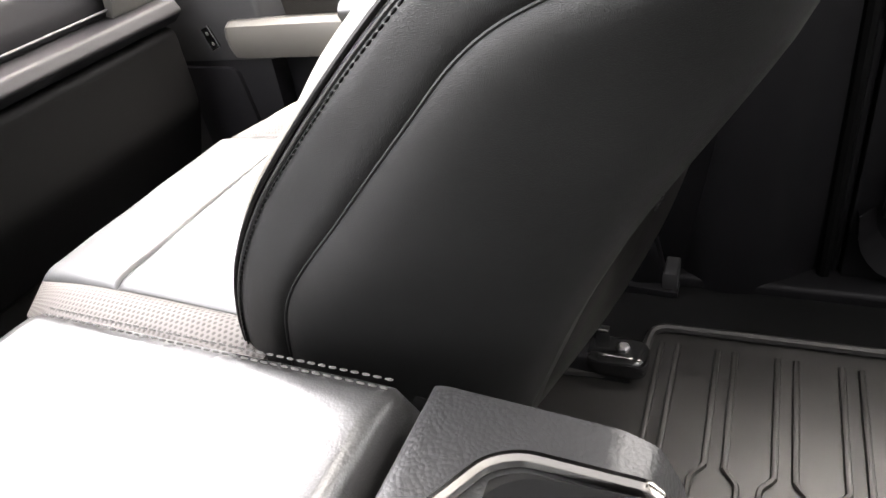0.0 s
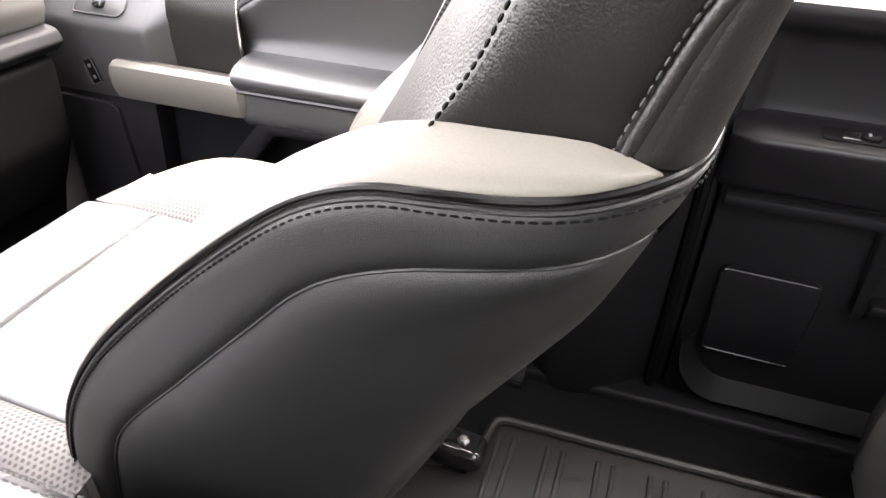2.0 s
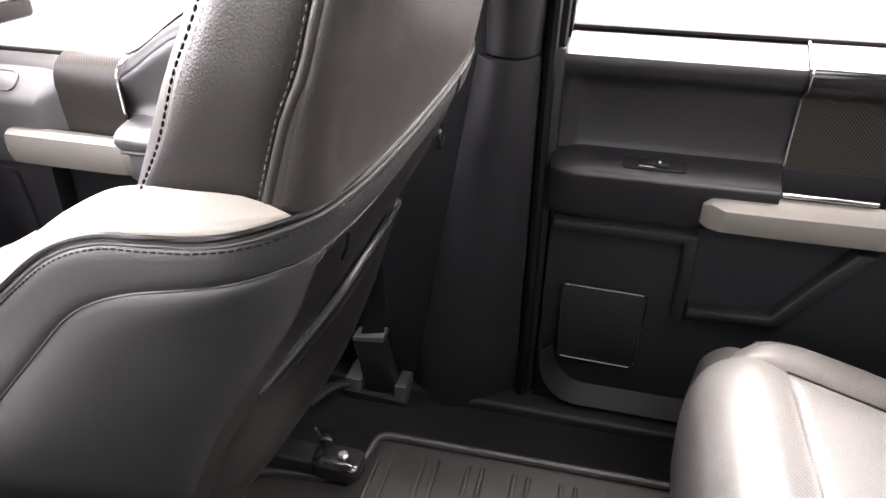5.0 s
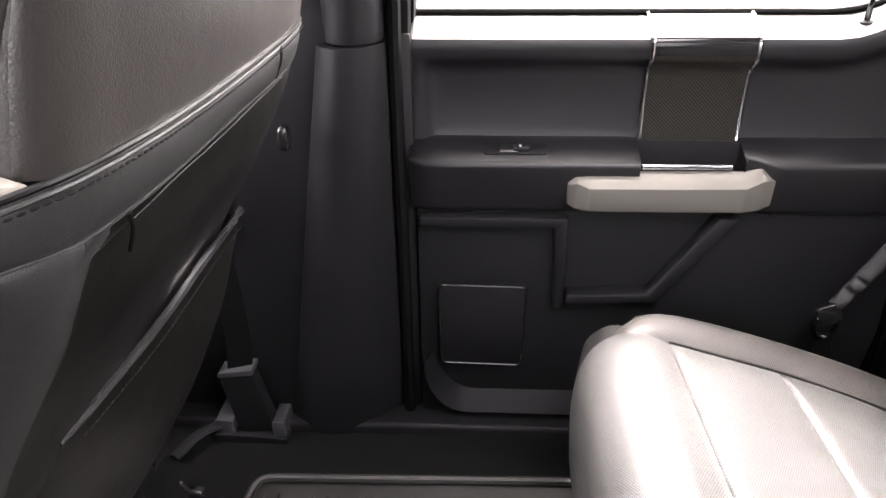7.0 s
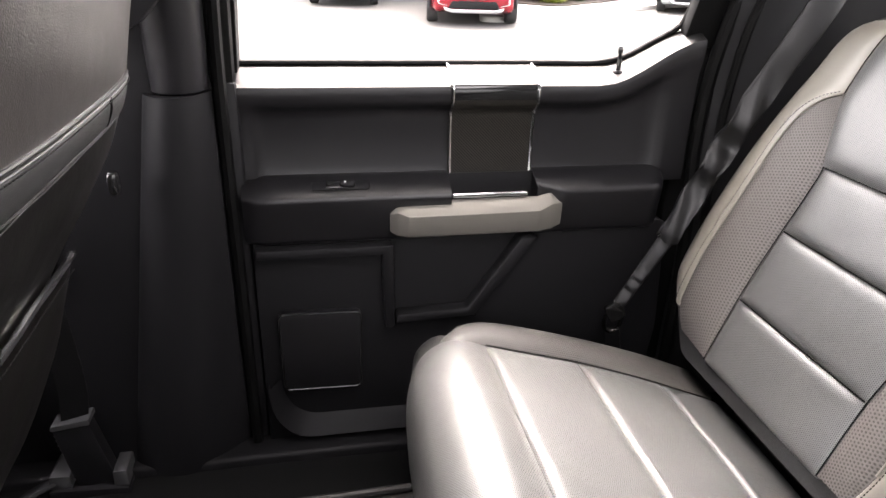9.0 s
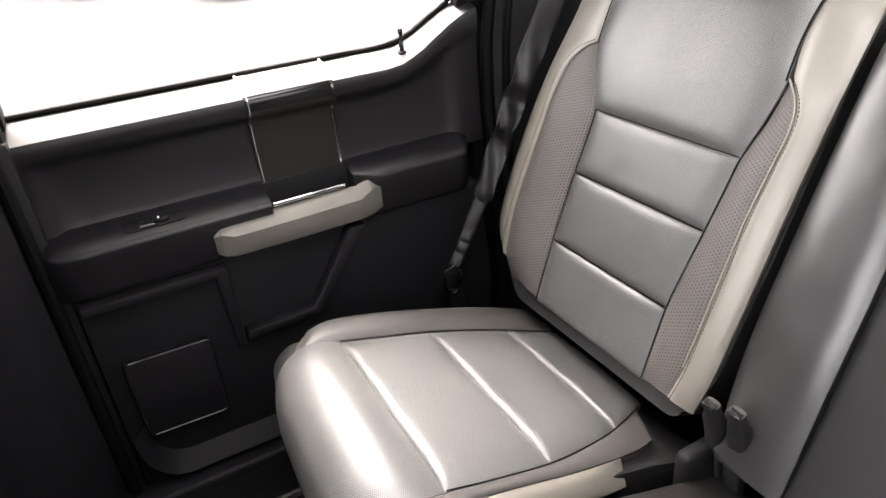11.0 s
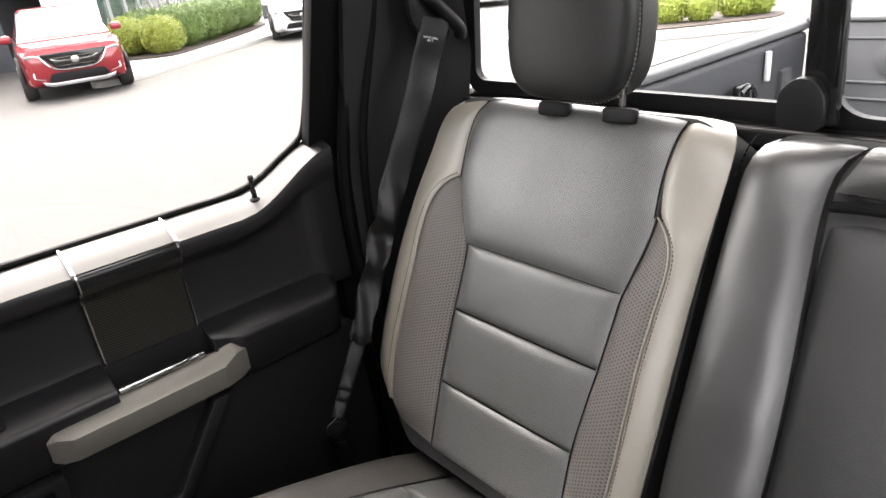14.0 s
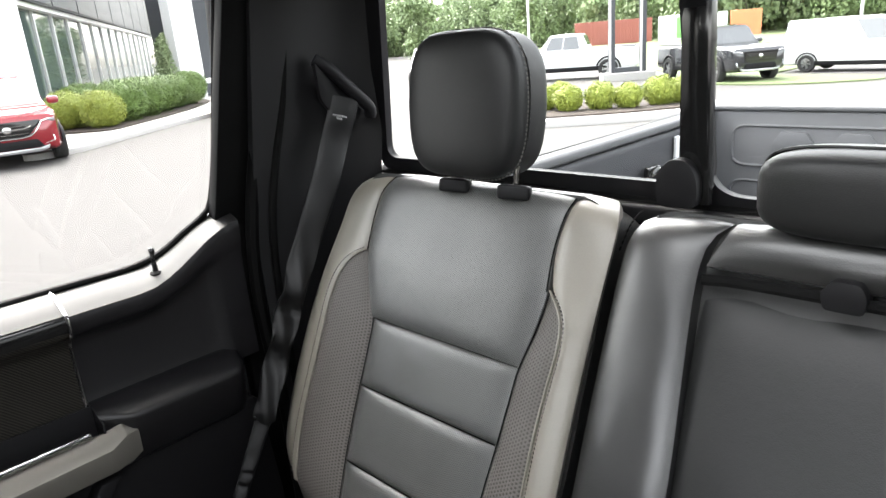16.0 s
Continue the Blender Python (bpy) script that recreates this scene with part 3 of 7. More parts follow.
def belt(x):
    """Rise of the sill's front edge towards the rear corner."""
    s = max(0.0, min(1.0, (x - 0.885) / 0.20))
    return 0.082 * (s * s * (3 - 2 * s))


def glass_line(x):
    """Height of the glass seal."""
    s = max(0.0, min(1.0, (x - 0.90) / 0.20))
    return 0.7365 + 0.075 * (s * s * (3 - 2 * s))


def recess(x):
    """How far the panel between sill and shelf is set back."""
    e = max(0.0, min(1.0, (x - 0.252) / 0.018, (1.025 - x) / 0.022))
    return 0.014 * e * e * (3 - 2 * e)


rows = []
for x in xs:
    r, deep = belt(x), recess(x)
    rows.append([(x, 0.8345, 0.7085 + r), (x, 0.8325, 0.7040 + r), (x, 0.8322, 0.694 + r), (x, 0.8328, 0.684 + r * 0.95), (x, 0.8345 + deep * 0.12, 0.6765 + r * 0.9), (x, 0.838 + deep * 0.55, 0.669 + r * 0.85), (x, 0.8405 + deep * 0.9, 0.662 + r * 0.8),
                 (x, 0.842 + deep, 0.648 + r * 0.6), (x, 0.842 + deep, 0.60 + r * 0.2), (x, 0.840 + deep * 0.9, 0.565), (x, 0.838 + deep * 0.8, 0.545), (x, 0.838, 0.52)])
part("upper_panel", sheet(rows, 0.02, (0, -1, 0)), "soft_trim", rear_door, "", 50)
cap = ((0.0, 0.0), (0.25, 0.12), (0.55, 0.42), (0.85, 0.80), (0.95, 0.935), (0.985, 0.975), (1.0, 1.0))


def sill_row(x, lift=0.0):
    """From the glass down to the front crease at one place along the door."""
    z0, z1 = glass_line(x), 0.708 + belt(x)
    return [(x, 0.894 + (0.8335 - 0.894) * f, z0 + (z1 - z0) * g + lift) for f, g in cap]


part("sill_cap", sheet([sill_row(x) for x in xs], 0.012, (0, -0.5, 1)), "sill_trim", rear_door, "glossy black sill cap under the glass")
# armrest shelf: flat top sloping to a crisp front edge
sec = [(0.846, 0.550), (0.838, 0.5475), (0.825, 0.5418), (0.808, 0.5340), (0.796, 0.5285), (0.7905, 0.5255), (0.7875, 0.5215), (0.787, 0.516), (0.7905, 0.497), (0.797, 0.465), (0.8025, 0.442), (0.8045, 0.4355), (0.809, 0.4325), (0.842, 0.431)]


def armrest(x0, x1, name, n=14):
    grid = []
    for i in range(n + 1):
        x = x0 + (x1 - x0) * i / n
        end = min(1.0, (x - x0 + 0.006) / 0.012 if x0 < 0.3 else 1.0, (x1 - x + 0.004) / 0.03 if x1 > 0.9 else 1.0) ** 0.5
        front = 0.81 - 0.028 * max(0.0, min(1.0, (x - 0.765) / 0.06)) if x0 > 0.6 else 0.0
        grid.append([(x, max(front, 0.846 + (y - 0.846) * end), z) for y, z in sec])
    return part(name, sheet(grid, 0.012, (0, -1, 0)), "soft_trim", rear_door, "", 50)


armrest(0.230, 0.600, "armrest_front")
armrest(0.766, 1.035, "armrest_rear", 26)
part("handle_pocket", sheet([[(x, 0.8368, 0.5475), (x, 0.834, 0.53), (x, 0.836, 0.50), (x, 0.830, 0.472), (x, 0.810, 0.466), (x, 0.802, 0.48), (x, 0.7995, 0.506)] for x in (0.598, 0.63, 0.69, 0.74, 0.768)], 0.003, (0, -1, 0.4)), "black_plastic", rear_door)
for x0, x1 in ((0.597, 0.6015), (0.7655, 0.769)):
    part("pocket_cheek", prism([(0.842, 0.5465), (0.842, 0.475), (0.800, 0.475), (0.795, 0.5275)], "x", x0, x1, 0.001, 1), "black_plastic", rear_door)
lever = part("release_lever", rbox((0.603, 0.796, 0.5125), (0.747, 0.804, 0.5215), 0.0028), "chrome", rear_door, "thin polished metal release lever")
part("lever_groove", rbox((0.606, 0.7952, 0.5162), (0.744, 0.797, 0.5176), 0.0004, 1), "gloss_black", lever)
# pull handle: a faceted bar with cut corners
ends = [(0.488, (0.801, 0.498), (0.789, 0.489), (0.792, 0.454), (0.812, 0.452)),
        (0.500, (0.799, 0.508), (0.7785, 0.4955), (0.783, 0.4495), (0.815, 0.4460)),
        (0.520, (0.799, 0.5095), (0.768, 0.4905), (0.776, 0.4480), (0.815, 0.4445)),
        (0.640, (0.799, 0.510), (0.7675, 0.491), (0.7755, 0.4475), (0.815, 0.4445)),
        (0.764, (0.799, 0.511), (0.768, 0.4925), (0.776, 0.4480), (0.815, 0.4445)),
        (0.793, (0.797, 0.517), (0.779, 0.5015), (0.782, 0.4495), (0.815, 0.4460)),
        (0.816, (0.801, 0.505), (0.791, 0.498), (0.793, 0.454), (0.812, 0.452))]
bm = loft([[(x, *bt), (x, *cr), (x, *lo), (x, *bb), (x, 0.826, 0.452), (x, 0.826, bt[1] - 0.012)] for x, bt, cr, lo, bb in ends])
bmesh.ops.recalc_face_normals(bm, faces=bm.faces[:])
bmesh.ops.bevel(bm, geom=[e for e in bm.edges if e.calc_face_angle(0) > 0.25], offset=0.0022, segments=2, affect="EDGES", profile=0.6, clamp_overlap=True)
part("pull_handle", bm, "satin_champagne", rear_door, "champagne grey satin pull handle", 28)
# woven inlay between two bright strips, with a smooth glossy brow
brow = [(0.8315, 0.7092), (0.8290, 0.7045), (0.8287, 0.694), (0.8293, 0.6845)]
prof = [(0.8293, 0.6845), (0.8312, 0.677), (0.8405, 0.6685), (0.8488, 0.661), (0.8518, 0.648), (0.8516, 0.60), (0.8485, 0.565), (0.8455, 0.546)]


def across(line):
    return [[(0.605 + 0.157 * i / 8, y, z) for y, z in line] for i in range(9)]


part("inlay", sheet(across(prof), 0.006, (0, -1, 0)), "woven_trim", rear_door, "dark woven trim inlay")
part("inlay_brow", sheet(across(brow), 0.006, (0, -1, 0)), "gloss_black", rear_door)
part("inlay_top", sheet([sill_row(0.605 + 0.157 * i / 8, 0.003) for i in range(9)], 0.004, (0, -0.5, 1)), "soft_trim", rear_door)
for x0, x1 in ((0.604, 0.605), (0.763, 0.7615)):
    line = [(y, z + 0.003) for x, y, z in sill_row(x0)][:-1] + brow + prof[1:]
    part("bright_strip", tube([(x0 + (x1 - x0) * (0.71 - z) / 0.16, y - 0.0012, z) for y, z in line], 0.0032, 6), "chrome", rear_door)
# window switch
tilt = Matrix.Translation((0.402, 0.8165, 0.5385)) @ Matrix.Rotation(radians(24.5), 4, "X")
bm = prism(rounded([(-0.052, -0.0125), (0.052, -0.0125), (0.052, 0.0125), (-0.052, 0.0125)], 0.008), "z", -0.003, 0.0016, 0.0008)
bm.transform(tilt)
plate = part("switch_plate", bm, "black_plastic", rear_door)
bm = rbox((-0.026, -0.0085, 0.0), (0.005, 0.0085, 0.0026), 0.0015)
bm.transform(tilt)
part("switch_well", bm, "gloss_black", plate)
bm = blob((0.012, 0, 0.003), (0.014, 0.008, 0.006), 0.7, 0.7, 16, 8)
bm.transform(tilt)
part("switch_rocker", bm, "black_plastic", plate)
bm = rbox((0.006, -0.003, 0.008), (0.010, 0.002, 0.0095), 0.0005)
bm.transform(tilt)
part("switch_mark", bm, "white_print", plate)
# lower panel
low = prism(rounded([(0.240, -0.03), (1.05, -0.03), (1.07, 0.20), (1.05, 0.445), (0.240, 0.445)], 0.02), "y", 0.815, 0.90, 0.006)
part("lower_panel", low, "black_plastic", rear_door)
frame_poly = [(0.245, 0.408), (0.472, 0.408), (0.479, 0.25), (0.497, 0.25), (0.495, 0.427), (0.245, 0.427)]
part("speaker_surround", prism(frame_poly, "y", 0.790, 0.818, 0.005), "black_plastic", rear_door)
ledge_in = [(0.272, 0.135), (0.282, 0.085), (0.322, 0.048), (0.40, 0.044), (0.62, 0.044)]
ledge_out = [(0.247, 0.128), (0.258, 0.062), (0.305, 0.012), (0.40, 0.008), (0.62, 0.008)]
A, B = resample([(x, 0.815, z) for x, z in ledge_in], 20), resample([(x, 0.786, z) for x, z in ledge_out], 20)
part("surround_ledge", sheet([[a, a.lerp(b, 0.5), b, b + Vector((0, 0.03, -0.004))] for a, b in zip(A, B)], 0.004, (0, -1, 0)), "black_plastic", rear_door)
cover = part("speaker_cover", prism(rounded([(0.280, 0.120), (0.429, 0.117), (0.432, 0.288), (0.276, 0.291)], 0.012), "y", 0.797, 0.818, 0.003), "soft_trim", rear_door)
rim = rounded([(0.280, 0.120), (0.429, 0.117), (0.432, 0.288), (0.276, 0.291)], 0.012)
part("cover_rim", tube([(x, 0.7975, z) for x, z in rim], 0.0022, 6, True), "gloss_black", cover)
part("pocket_rail", prism([(0.498, 0.262), (0.655, 0.268), (0.772, 0.432), (0.738, 0.432), (0.640, 0.285), (0.502, 0.282)], "y", 0.785, 0.818, 0.005), "black_plastic", rear_door)
part("pocket_floor", rbox((0.50, 0.79, 0.262), (0.66, 0.82, 0.272), 0.004), "carpet", rear_door)
part("panel_break", tube([(0.83, 0.812, 0.432), (0.93, 0.813, 0.437), (1.03, 0.818, 0.443)], 0.004, 6), "black_plastic", rear_door)
# lock knob
knob = part("lock_knob", loft([[(0.925 + r * math.cos(a), 0.862 + r * math.sin(a), z) for a in [k * math.pi / 6 for k in range(12)]] for r, z in ((0.005, 0.725), (0.0048, 0.744), (0.0036, 0.749), (0.0036, 0.760), (0.0052, 0.764), (0.0052, 0.771), (0.003, 0.774))]), "gloss_black", rear_door)
part("knob_bezel", loft([[(0.925 + r * math.cos(a), 0.862 + r * math.sin(a), z) for a in [k * math.pi / 8 for k in range(16)]] for r, z in ((0.011, 0.718), (0.011, 0.7285), (0.008, 0.7315))]), "black_plastic", knob)
# window: seal along the bottom, frame, pane
def lean_in(bm):
    """Tips a part inwards with the glass above the sill."""
    for v in bm.verts:
        v.co.y -= 0.204 * max(0.0, v.co.z - 0.78)
    return bm


lip = [(x, glass_line(x) + 0.003) for x in (0.238, 0.60, 0.80, 0.89, 0.95, 1.0, 1.03)] + [(1.054, 0.812), (1.066, 0.86), (1.077, 0.95), (1.100, 1.22)]
part("glass_seal", lean_in(tube([(x, 0.893, z) for x, z in lip], 0.006)), "seal_rubber", rear_door)
part("window_frame", lean_in(prism(rounded([(1.048, 0.782), (1.115, 0.77), (1.175, 1.23), (1.10, 1.23)], 0.015), "y", 0.862, 0.888, 0.006)), "seal_rubber", rear_door)
part("window_frame", prism(rounded([(0.226, 0.73), (0.24, 0.73), (0.262, 1.22), (0.236, 1.22)], 0.004), "y", 0.85, 0.905, 0.003), "seal_rubber", rear_door)
bm = bmesh.new()
bm.faces.new([bm.verts.new(p) for p in ((0.236, 0.903, 0.735), (1.09, 0.903, 0.735), (1.14, 0.80, 1.24), (0.25, 0.80, 1.24))])
glass = part("pane", bm, "window_glass", rear_door)
glass.visible_shadow = False

# ---- far-side front door ----
front_door = thing("front_door", "shut black front door with champagne pull and sloping sill", "car door", (-0.4, 0.86, -0.03))
FX = [-1.03, -0.98, -0.92, -0.86, -0.80, -0.74, -0.68, -0.64, -0.60, -0.56, -0.52, -0.48, -0.44, -0.38, -0.30, -0.20, -0.10, 0.0, 0.04]


def fbelt(x):
    s = max(0.0, min(1.0, (x + 0.66) / 0.24))
    return 0.622 + 0.112 * s * s * (3 - 2 * s) + 0.006 * max(0, x + 0.42)


rows = []
for x in FX:
    b = fbelt(x)
    h = b - 0.031 - 0.535
    rows.append([(x, y, b - 0.031 - h * f) for y, f in ((0.8065, 0.0), (0.8035, 0.06), (0.803, 0.14), (0.806, 0.25), (0.813, 0.42), (0.820, 0.62), (0.823, 0.82), (0.815, 1.0))] + [(x, 0.81, 0.52), (x, 0.81, 0.42)])
part("upper_panel", sheet([[tuple(q) for q in resample(row, 30)] for row in rows], 0.02, (0, -1, 0)), "lit_front_trim", front_door, "", 60)
part("sill_cap", sheet([[(x, 0.874, fbelt(x) - 0.004), (x, 0.862, fbelt(x) + 0.003), (x, 0.835, fbelt(x) - 0.002), (x, 0.816, fbelt(x) - 0.013), (x, 0.807, fbelt(x) - 0.026), (x, 0.8065, fbelt(x) - 0.031)] for x in FX], 0.012, (0, -0.5, 1)), "sill_trim", front_door, "glossy black sill cap under the glass")
# the control block: a sloping top over an upright face, its rear end cut off aslant
block = [(0.84, 0.42), (0.765, 0.42), (0.762, 0.43), (0.762, 0.545), (0.764, 0.555), (0.770, 0.563), (0.803, 0.600), (0.812, 0.608), (0.84, 0.618)]
slant = [0.42, 0.42, 0.43, 0.535, 0.56, 0.575, 0.598, 0.606, 0.614]
grid = []
for x, k in ((-1.02, 0.0), (-0.98, 0.0), (-0.90, 0.0), (-0.80, 0.0), (-0.790, 0.01), (-0.784, 0.06), (-0.778, 0.16), (-0.75, 0.88), (-0.745, 0.97), (-0.741, 1.0)):
    grid.append([(x, max(y, 0.762 + 0.040 * k), z + (zs - z) * k) for (y, z), zs in zip(block, slant)])
part("mirror_control_block", loft(grid), "lit_front_trim", front_door, "", 50)
tip = Matrix.Translation((-0.888, 0.7895, 0.5875)) @ Matrix.Rotation(radians(48), 4, "X")
plate = prism(rounded([(-0.055, -0.021), (0.045, -0.021), (0.055, -0.011), (0.055, 0.012), (0.046, 0.021), (-0.055, 0.021)], 0.008), "z", -0.003, 0.0015, 0.001)
bmesh.ops.transform(plate, matrix=tip, verts=plate.verts[:])
ctrl = part("switch_plate", plate, "lit_front_trim", front_door)
rim = tube([tip @ Vector((x, y, 0.0012)) for x, y in rounded([(-0.055, -0.021), (0.045, -0.021), (0.055, -0.011), (0.055, 0.012), (0.046, 0.021), (-0.055, 0.021)], 0.008)], 0.0014, 6, True)
part("plate_rim", rim, "grey_moulding", ctrl)
rocker = blob((0, 0, 0.003), (0.012, 0.010, 0.007), 0.6, 0.6, 16, 8)
bmesh.ops.transform(rocker, matrix=tip, verts=rocker.verts[:])
part("switch_rocker", rocker, "gloss_black", ctrl)
key = [(-0.932, 0.487), (-0.912, 0.493), (-0.898, 0.450), (-0.919, 0.441)]
lock = part("lock_switch", prism(rounded(key, 0.004), "y", 0.757, 0.765, 0.0012), "gloss_black", front_door)
part("switch_rim", tube([(x, 0.7575, z) for x, z in rounded(key, 0.004)], 0.0013, 6, True), "grey_moulding", lock)
for x, z in ((-0.918, 0.478), (-0.911, 0.457)):
    part("lock_mark", blob((x, 0.7568, z), (0.0034, 0.001, 0.0034), 0.7, 1, 12, 6), "thread", lock)
bar = [(0.772, 0.500), (0.752, 0.502), (0.738, 0.494), (0.733, 0.475), (0.736, 0.448), (0.742, 0.432), (0.752, 0.428), (0.785, 0.43), (0.79, 0.49)]
grid = []
for x, s in ((-0.862, 0.8), (-0.850, 0.97), (-0.83, 1.0), (-0.70, 1.0), (-0.60, 1.0), (-0.582, 0.97), (-0.570, 0.8)):
    grid.append([(x, 0.785 + (y - 0.785) * s, 0.465 + (z - 0.465) * s) for y, z in bar])
part("pull_handle", loft(grid), "satin_champagne", front_door, "champagne grey satin pull handle", 28)
grid = [[(-0.752 + 0.15 * i / 8, y - 0.002 * math.sin(math.pi * i / 8), z) for y, z in ((0.845, 0.640), (0.828, 0.634), (0.812, 0.622), (0.801, 0.604), (0.797, 0.58), (0.797, 0.54), (0.799, 0.49))] for i in range(9)]
part("inlay", sheet(grid, 0.008, (0, -1, 0)), "woven_trim", front_door, "dark woven trim inlay")
part("bright_strip", tube([(-0.600, y - 0.004, z) for y, z in ((0.84, 0.64), (0.812, 0.632), (0.798, 0.615), (0.796, 0.58), (0.797, 0.54), (0.80, 0.515))], 0.003, 6), "chrome", front_door)
grid = []
for i in range(15):
    x = -0.585 + 0.44 * i / 14
    e = min(1.0, (x + 0.59) / 0.03 + 0.55)
    grid.append([(x, 0.83, 0.532), (x, 0.80 - 0.02 * e, 0.535), (x, 0.755 - 0.02 * e, 0.526), (x, 0.735 - 0.012 * e, 0.508), (x, 0.738, 0.490), (x, 0.742, 0.482), (x, 0.745, 0.45), (x, 0.752, 0.425), (x, 0.77, 0.415), (x, 0.82, 0.412)])
part("armrest", sheet([[tuple(q) for q in resample(row, 26)] for row in grid], 0.010, (0, -0.7, 0.7)), "lit_armrest_leather", front_door, "", 70)
part("armrest_piping", tube([(-0.58, 0.735, 0.486), (-0.3, 0.737, 0.487), (-0.15, 0.737, 0.488)], 0.004, 6), "soft_trim", front_door)
part("lower_panel", prism(rounded([(-1.03, -0.03), (0.03, -0.03), (0.03, 0.44), (-1.03, 0.46)], 0.02), "y", 0.815, 0.87, 0.006), "black_plastic", front_door)
part("lower_cheek", prism(rounded([(-1.03, 0.02), (-0.775, 0.02), (-0.80, 0.25), (-0.79, 0.43), (-1.03, 0.43)], 0.012), "y", 0.768, 0.83, 0.006), "soft_trim", front_door)
part("speaker_cover", prism(rounded([(-1.02, 0.03), (-0.845, 0.03), (-0.868, 0.30), (-0.878, 0.404), (-1.02, 0.41)], (0.01, 0.01, 0.05, 0.022, 0.01)), "y", 0.758, 0.80, 0.005), "soft_trim", front_door)
part("pocket_brace", prism([(-0.66, 0.30), (-0.62, 0.29), (-0.53, 0.400), (-0.10, 0.415), (-0.10, 0.43), (-0.56, 0.425)], "y", 0.755, 0.81, 0.006), "black_plastic", front_door)
part("map_pocket", prism([(-0.70, 0.02), (-0.24, 0.02), (-0.24, 0.25), (-0.60, 0.25)], "y", 0.735, 0.81, 0.01), "black_plastic", front_door)
part("glass_seal", tube([(x, 0.874, fbelt(x) + 0.003) for x in FX], 0.0065), "seal_rubber", front_door)
part("window_frame", prism(rounded([(-1.06, 0.61), (-1.02, 0.61), (-0.96, 0.80), (-1.0, 0.80)], 0.008), "y", 0.84, 0.88, 0.004), "seal_rubber", front_door)
bm = bmesh.new()
bm.faces.new([bm.verts.new(p) for p in ((-1.05, 0.882, 0.60), (0.06, 0.882, 0.60), (0.09, 0.79, 1.24), (-0.55, 0.79, 1.24))])
glass = part("pane", bm, "window_glass", front_door)
glass.visible_shadow = False
mirror = thing("wing_mirror", "dark door mirror outside the front window", "mirror", (-0.98, 1.02, 0.66))
part("housing", blob((-1.0, 1.06, 0.80), (0.05, 0.13, 0.11), 0.6, 0.6, 24, 14), "gloss_black", mirror)
part("arm", rbox((-1.02, 0.885, 0.66), (-0.96, 1.02, 0.72), 0.015), "gloss_black", mirror)

# ---- dashboard ----
dash = thing("dashboard", "black dashboard with glovebox, champagne trim and air vent", "dashboard", (-1.1, 0.3, 0.25))
part("dash_top", prism(rounded([(-1.34, 0.62), (-0.98, 0.70), (-0.96, 0.74), (-1.05, 0.77), (-1.34, 0.74)], 0.03), "y", -0.80, 0.72, 0.01), "soft_trim", dash)
part("dash_trim", prism(rounded([(-1.0, 0.575), (-0.94, 0.562), (-0.925, 0.60), (-0.93, 0.64), (-0.97, 0.66)], 0.012), "y", 0.582, 0.705, 0.006), "shaded_champagne", dash, "champagne grey end piece")
part("dash_fascia", prism(rounded([(-1.02, 0.575), (-0.955, 0.568), (-0.945, 0.60), (-0.95, 0.65), (-0.98, 0.67)], 0.010), "y", -0.75, 0.585, 0.004), "black_plastic", dash)
part("fascia_strip", tube([(-0.943, y, 0.583) for y in (-0.74, 0.0, 0.30, 0.58)], 0.0022, 6), "grey_moulding", dash)
vent = part("air_vent", prism(rounded([(0.555, 0.625), (0.705, 0.612), (0.688, 0.735), (0.565, 0.74)], 0.014), "x", -0.99, -0.935, 0.004), "shaded_champagne", dash)
part("vent_core", prism(rounded([(0.57, 0.64), (0.69, 0.632), (0.676, 0.722), (0.578, 0.727)], 0.01), "x", -0.938, -0.9335, 0.001), "gloss_black", vent)
for k in range(5):
    z = 0.652 + 0.016 * k
    part("slat", prism([(0.574, z), (0.686 - 0.002 * k, z - 0.003), (0.686 - 0.002 * k, z + 0.001), (0.574, z + 0.004)], "x", -0.936, -0.926, 0.0008, 1), "satin_champagne", vent)
part("glovebox_pad", prism(rounded([(-1.1, 0.50), (-0.93, 0.52), (-0.905, 0.54), (-0.915, 0.562), (-1.0, 0.58), (-1.1, 0.58)], 0.006), "y", -0.70, 0.705, 0.005), "black_plastic", dash)
part("glovebox_lid", prism(rounded([(-1.2, 0.22), (-1.0, 0.22), (-0.935, 0.36), (-0.925, 0.515), (-1.05, 0.52)], 0.02), "y", 0.08, 0.69, 0.015), "seal_rubber", dash)
part("kick_panel", prism([(-1.30, -0.03), (-1.12, -0.03), (-1.04, 0.22), (-1.2, 0.5), (-1.30, 0.5)], "y", -0.70, 0.74, 0.01), "carpet", dash)
part("column_trim", rbox((-1.3, -0.78, 0.25), (-0.98, 0.05, 0.60), 0.04), "soft_trim", dash)

# ---- centre console ----
console = thing("centre_console", "black leather armrest console with a grained rear panel", "console", (-0.2, -0.14, -0.03))
grid = []
for j in range(23):
    x = -0.465 + 0.358 * (0.5 - 0.5 * math.cos(math.pi * j / 22))
    ex = edge_fall(0.5 - 0.5 * math.cos(math.pi * j / 22), 1, 1, 70)
    row = []
    for i in range(25):
        u = i / 24
        y = -0.30 + 0.302 * u
        row.append((x, y, 0.455 + 0.048 * max(0.0, ex) ** 0.35 * max(0.0, edge_fall(u, 1, 1, 12)) ** 0.35 + 0.012 * (-(x + 0.10)) - 0.008))
    grid.append(row)
lid = part("armrest_lid", sheet(grid, 0.05, (0, 0, 1)), "lid_leather", console, "stitched leather armrest lid", 60)
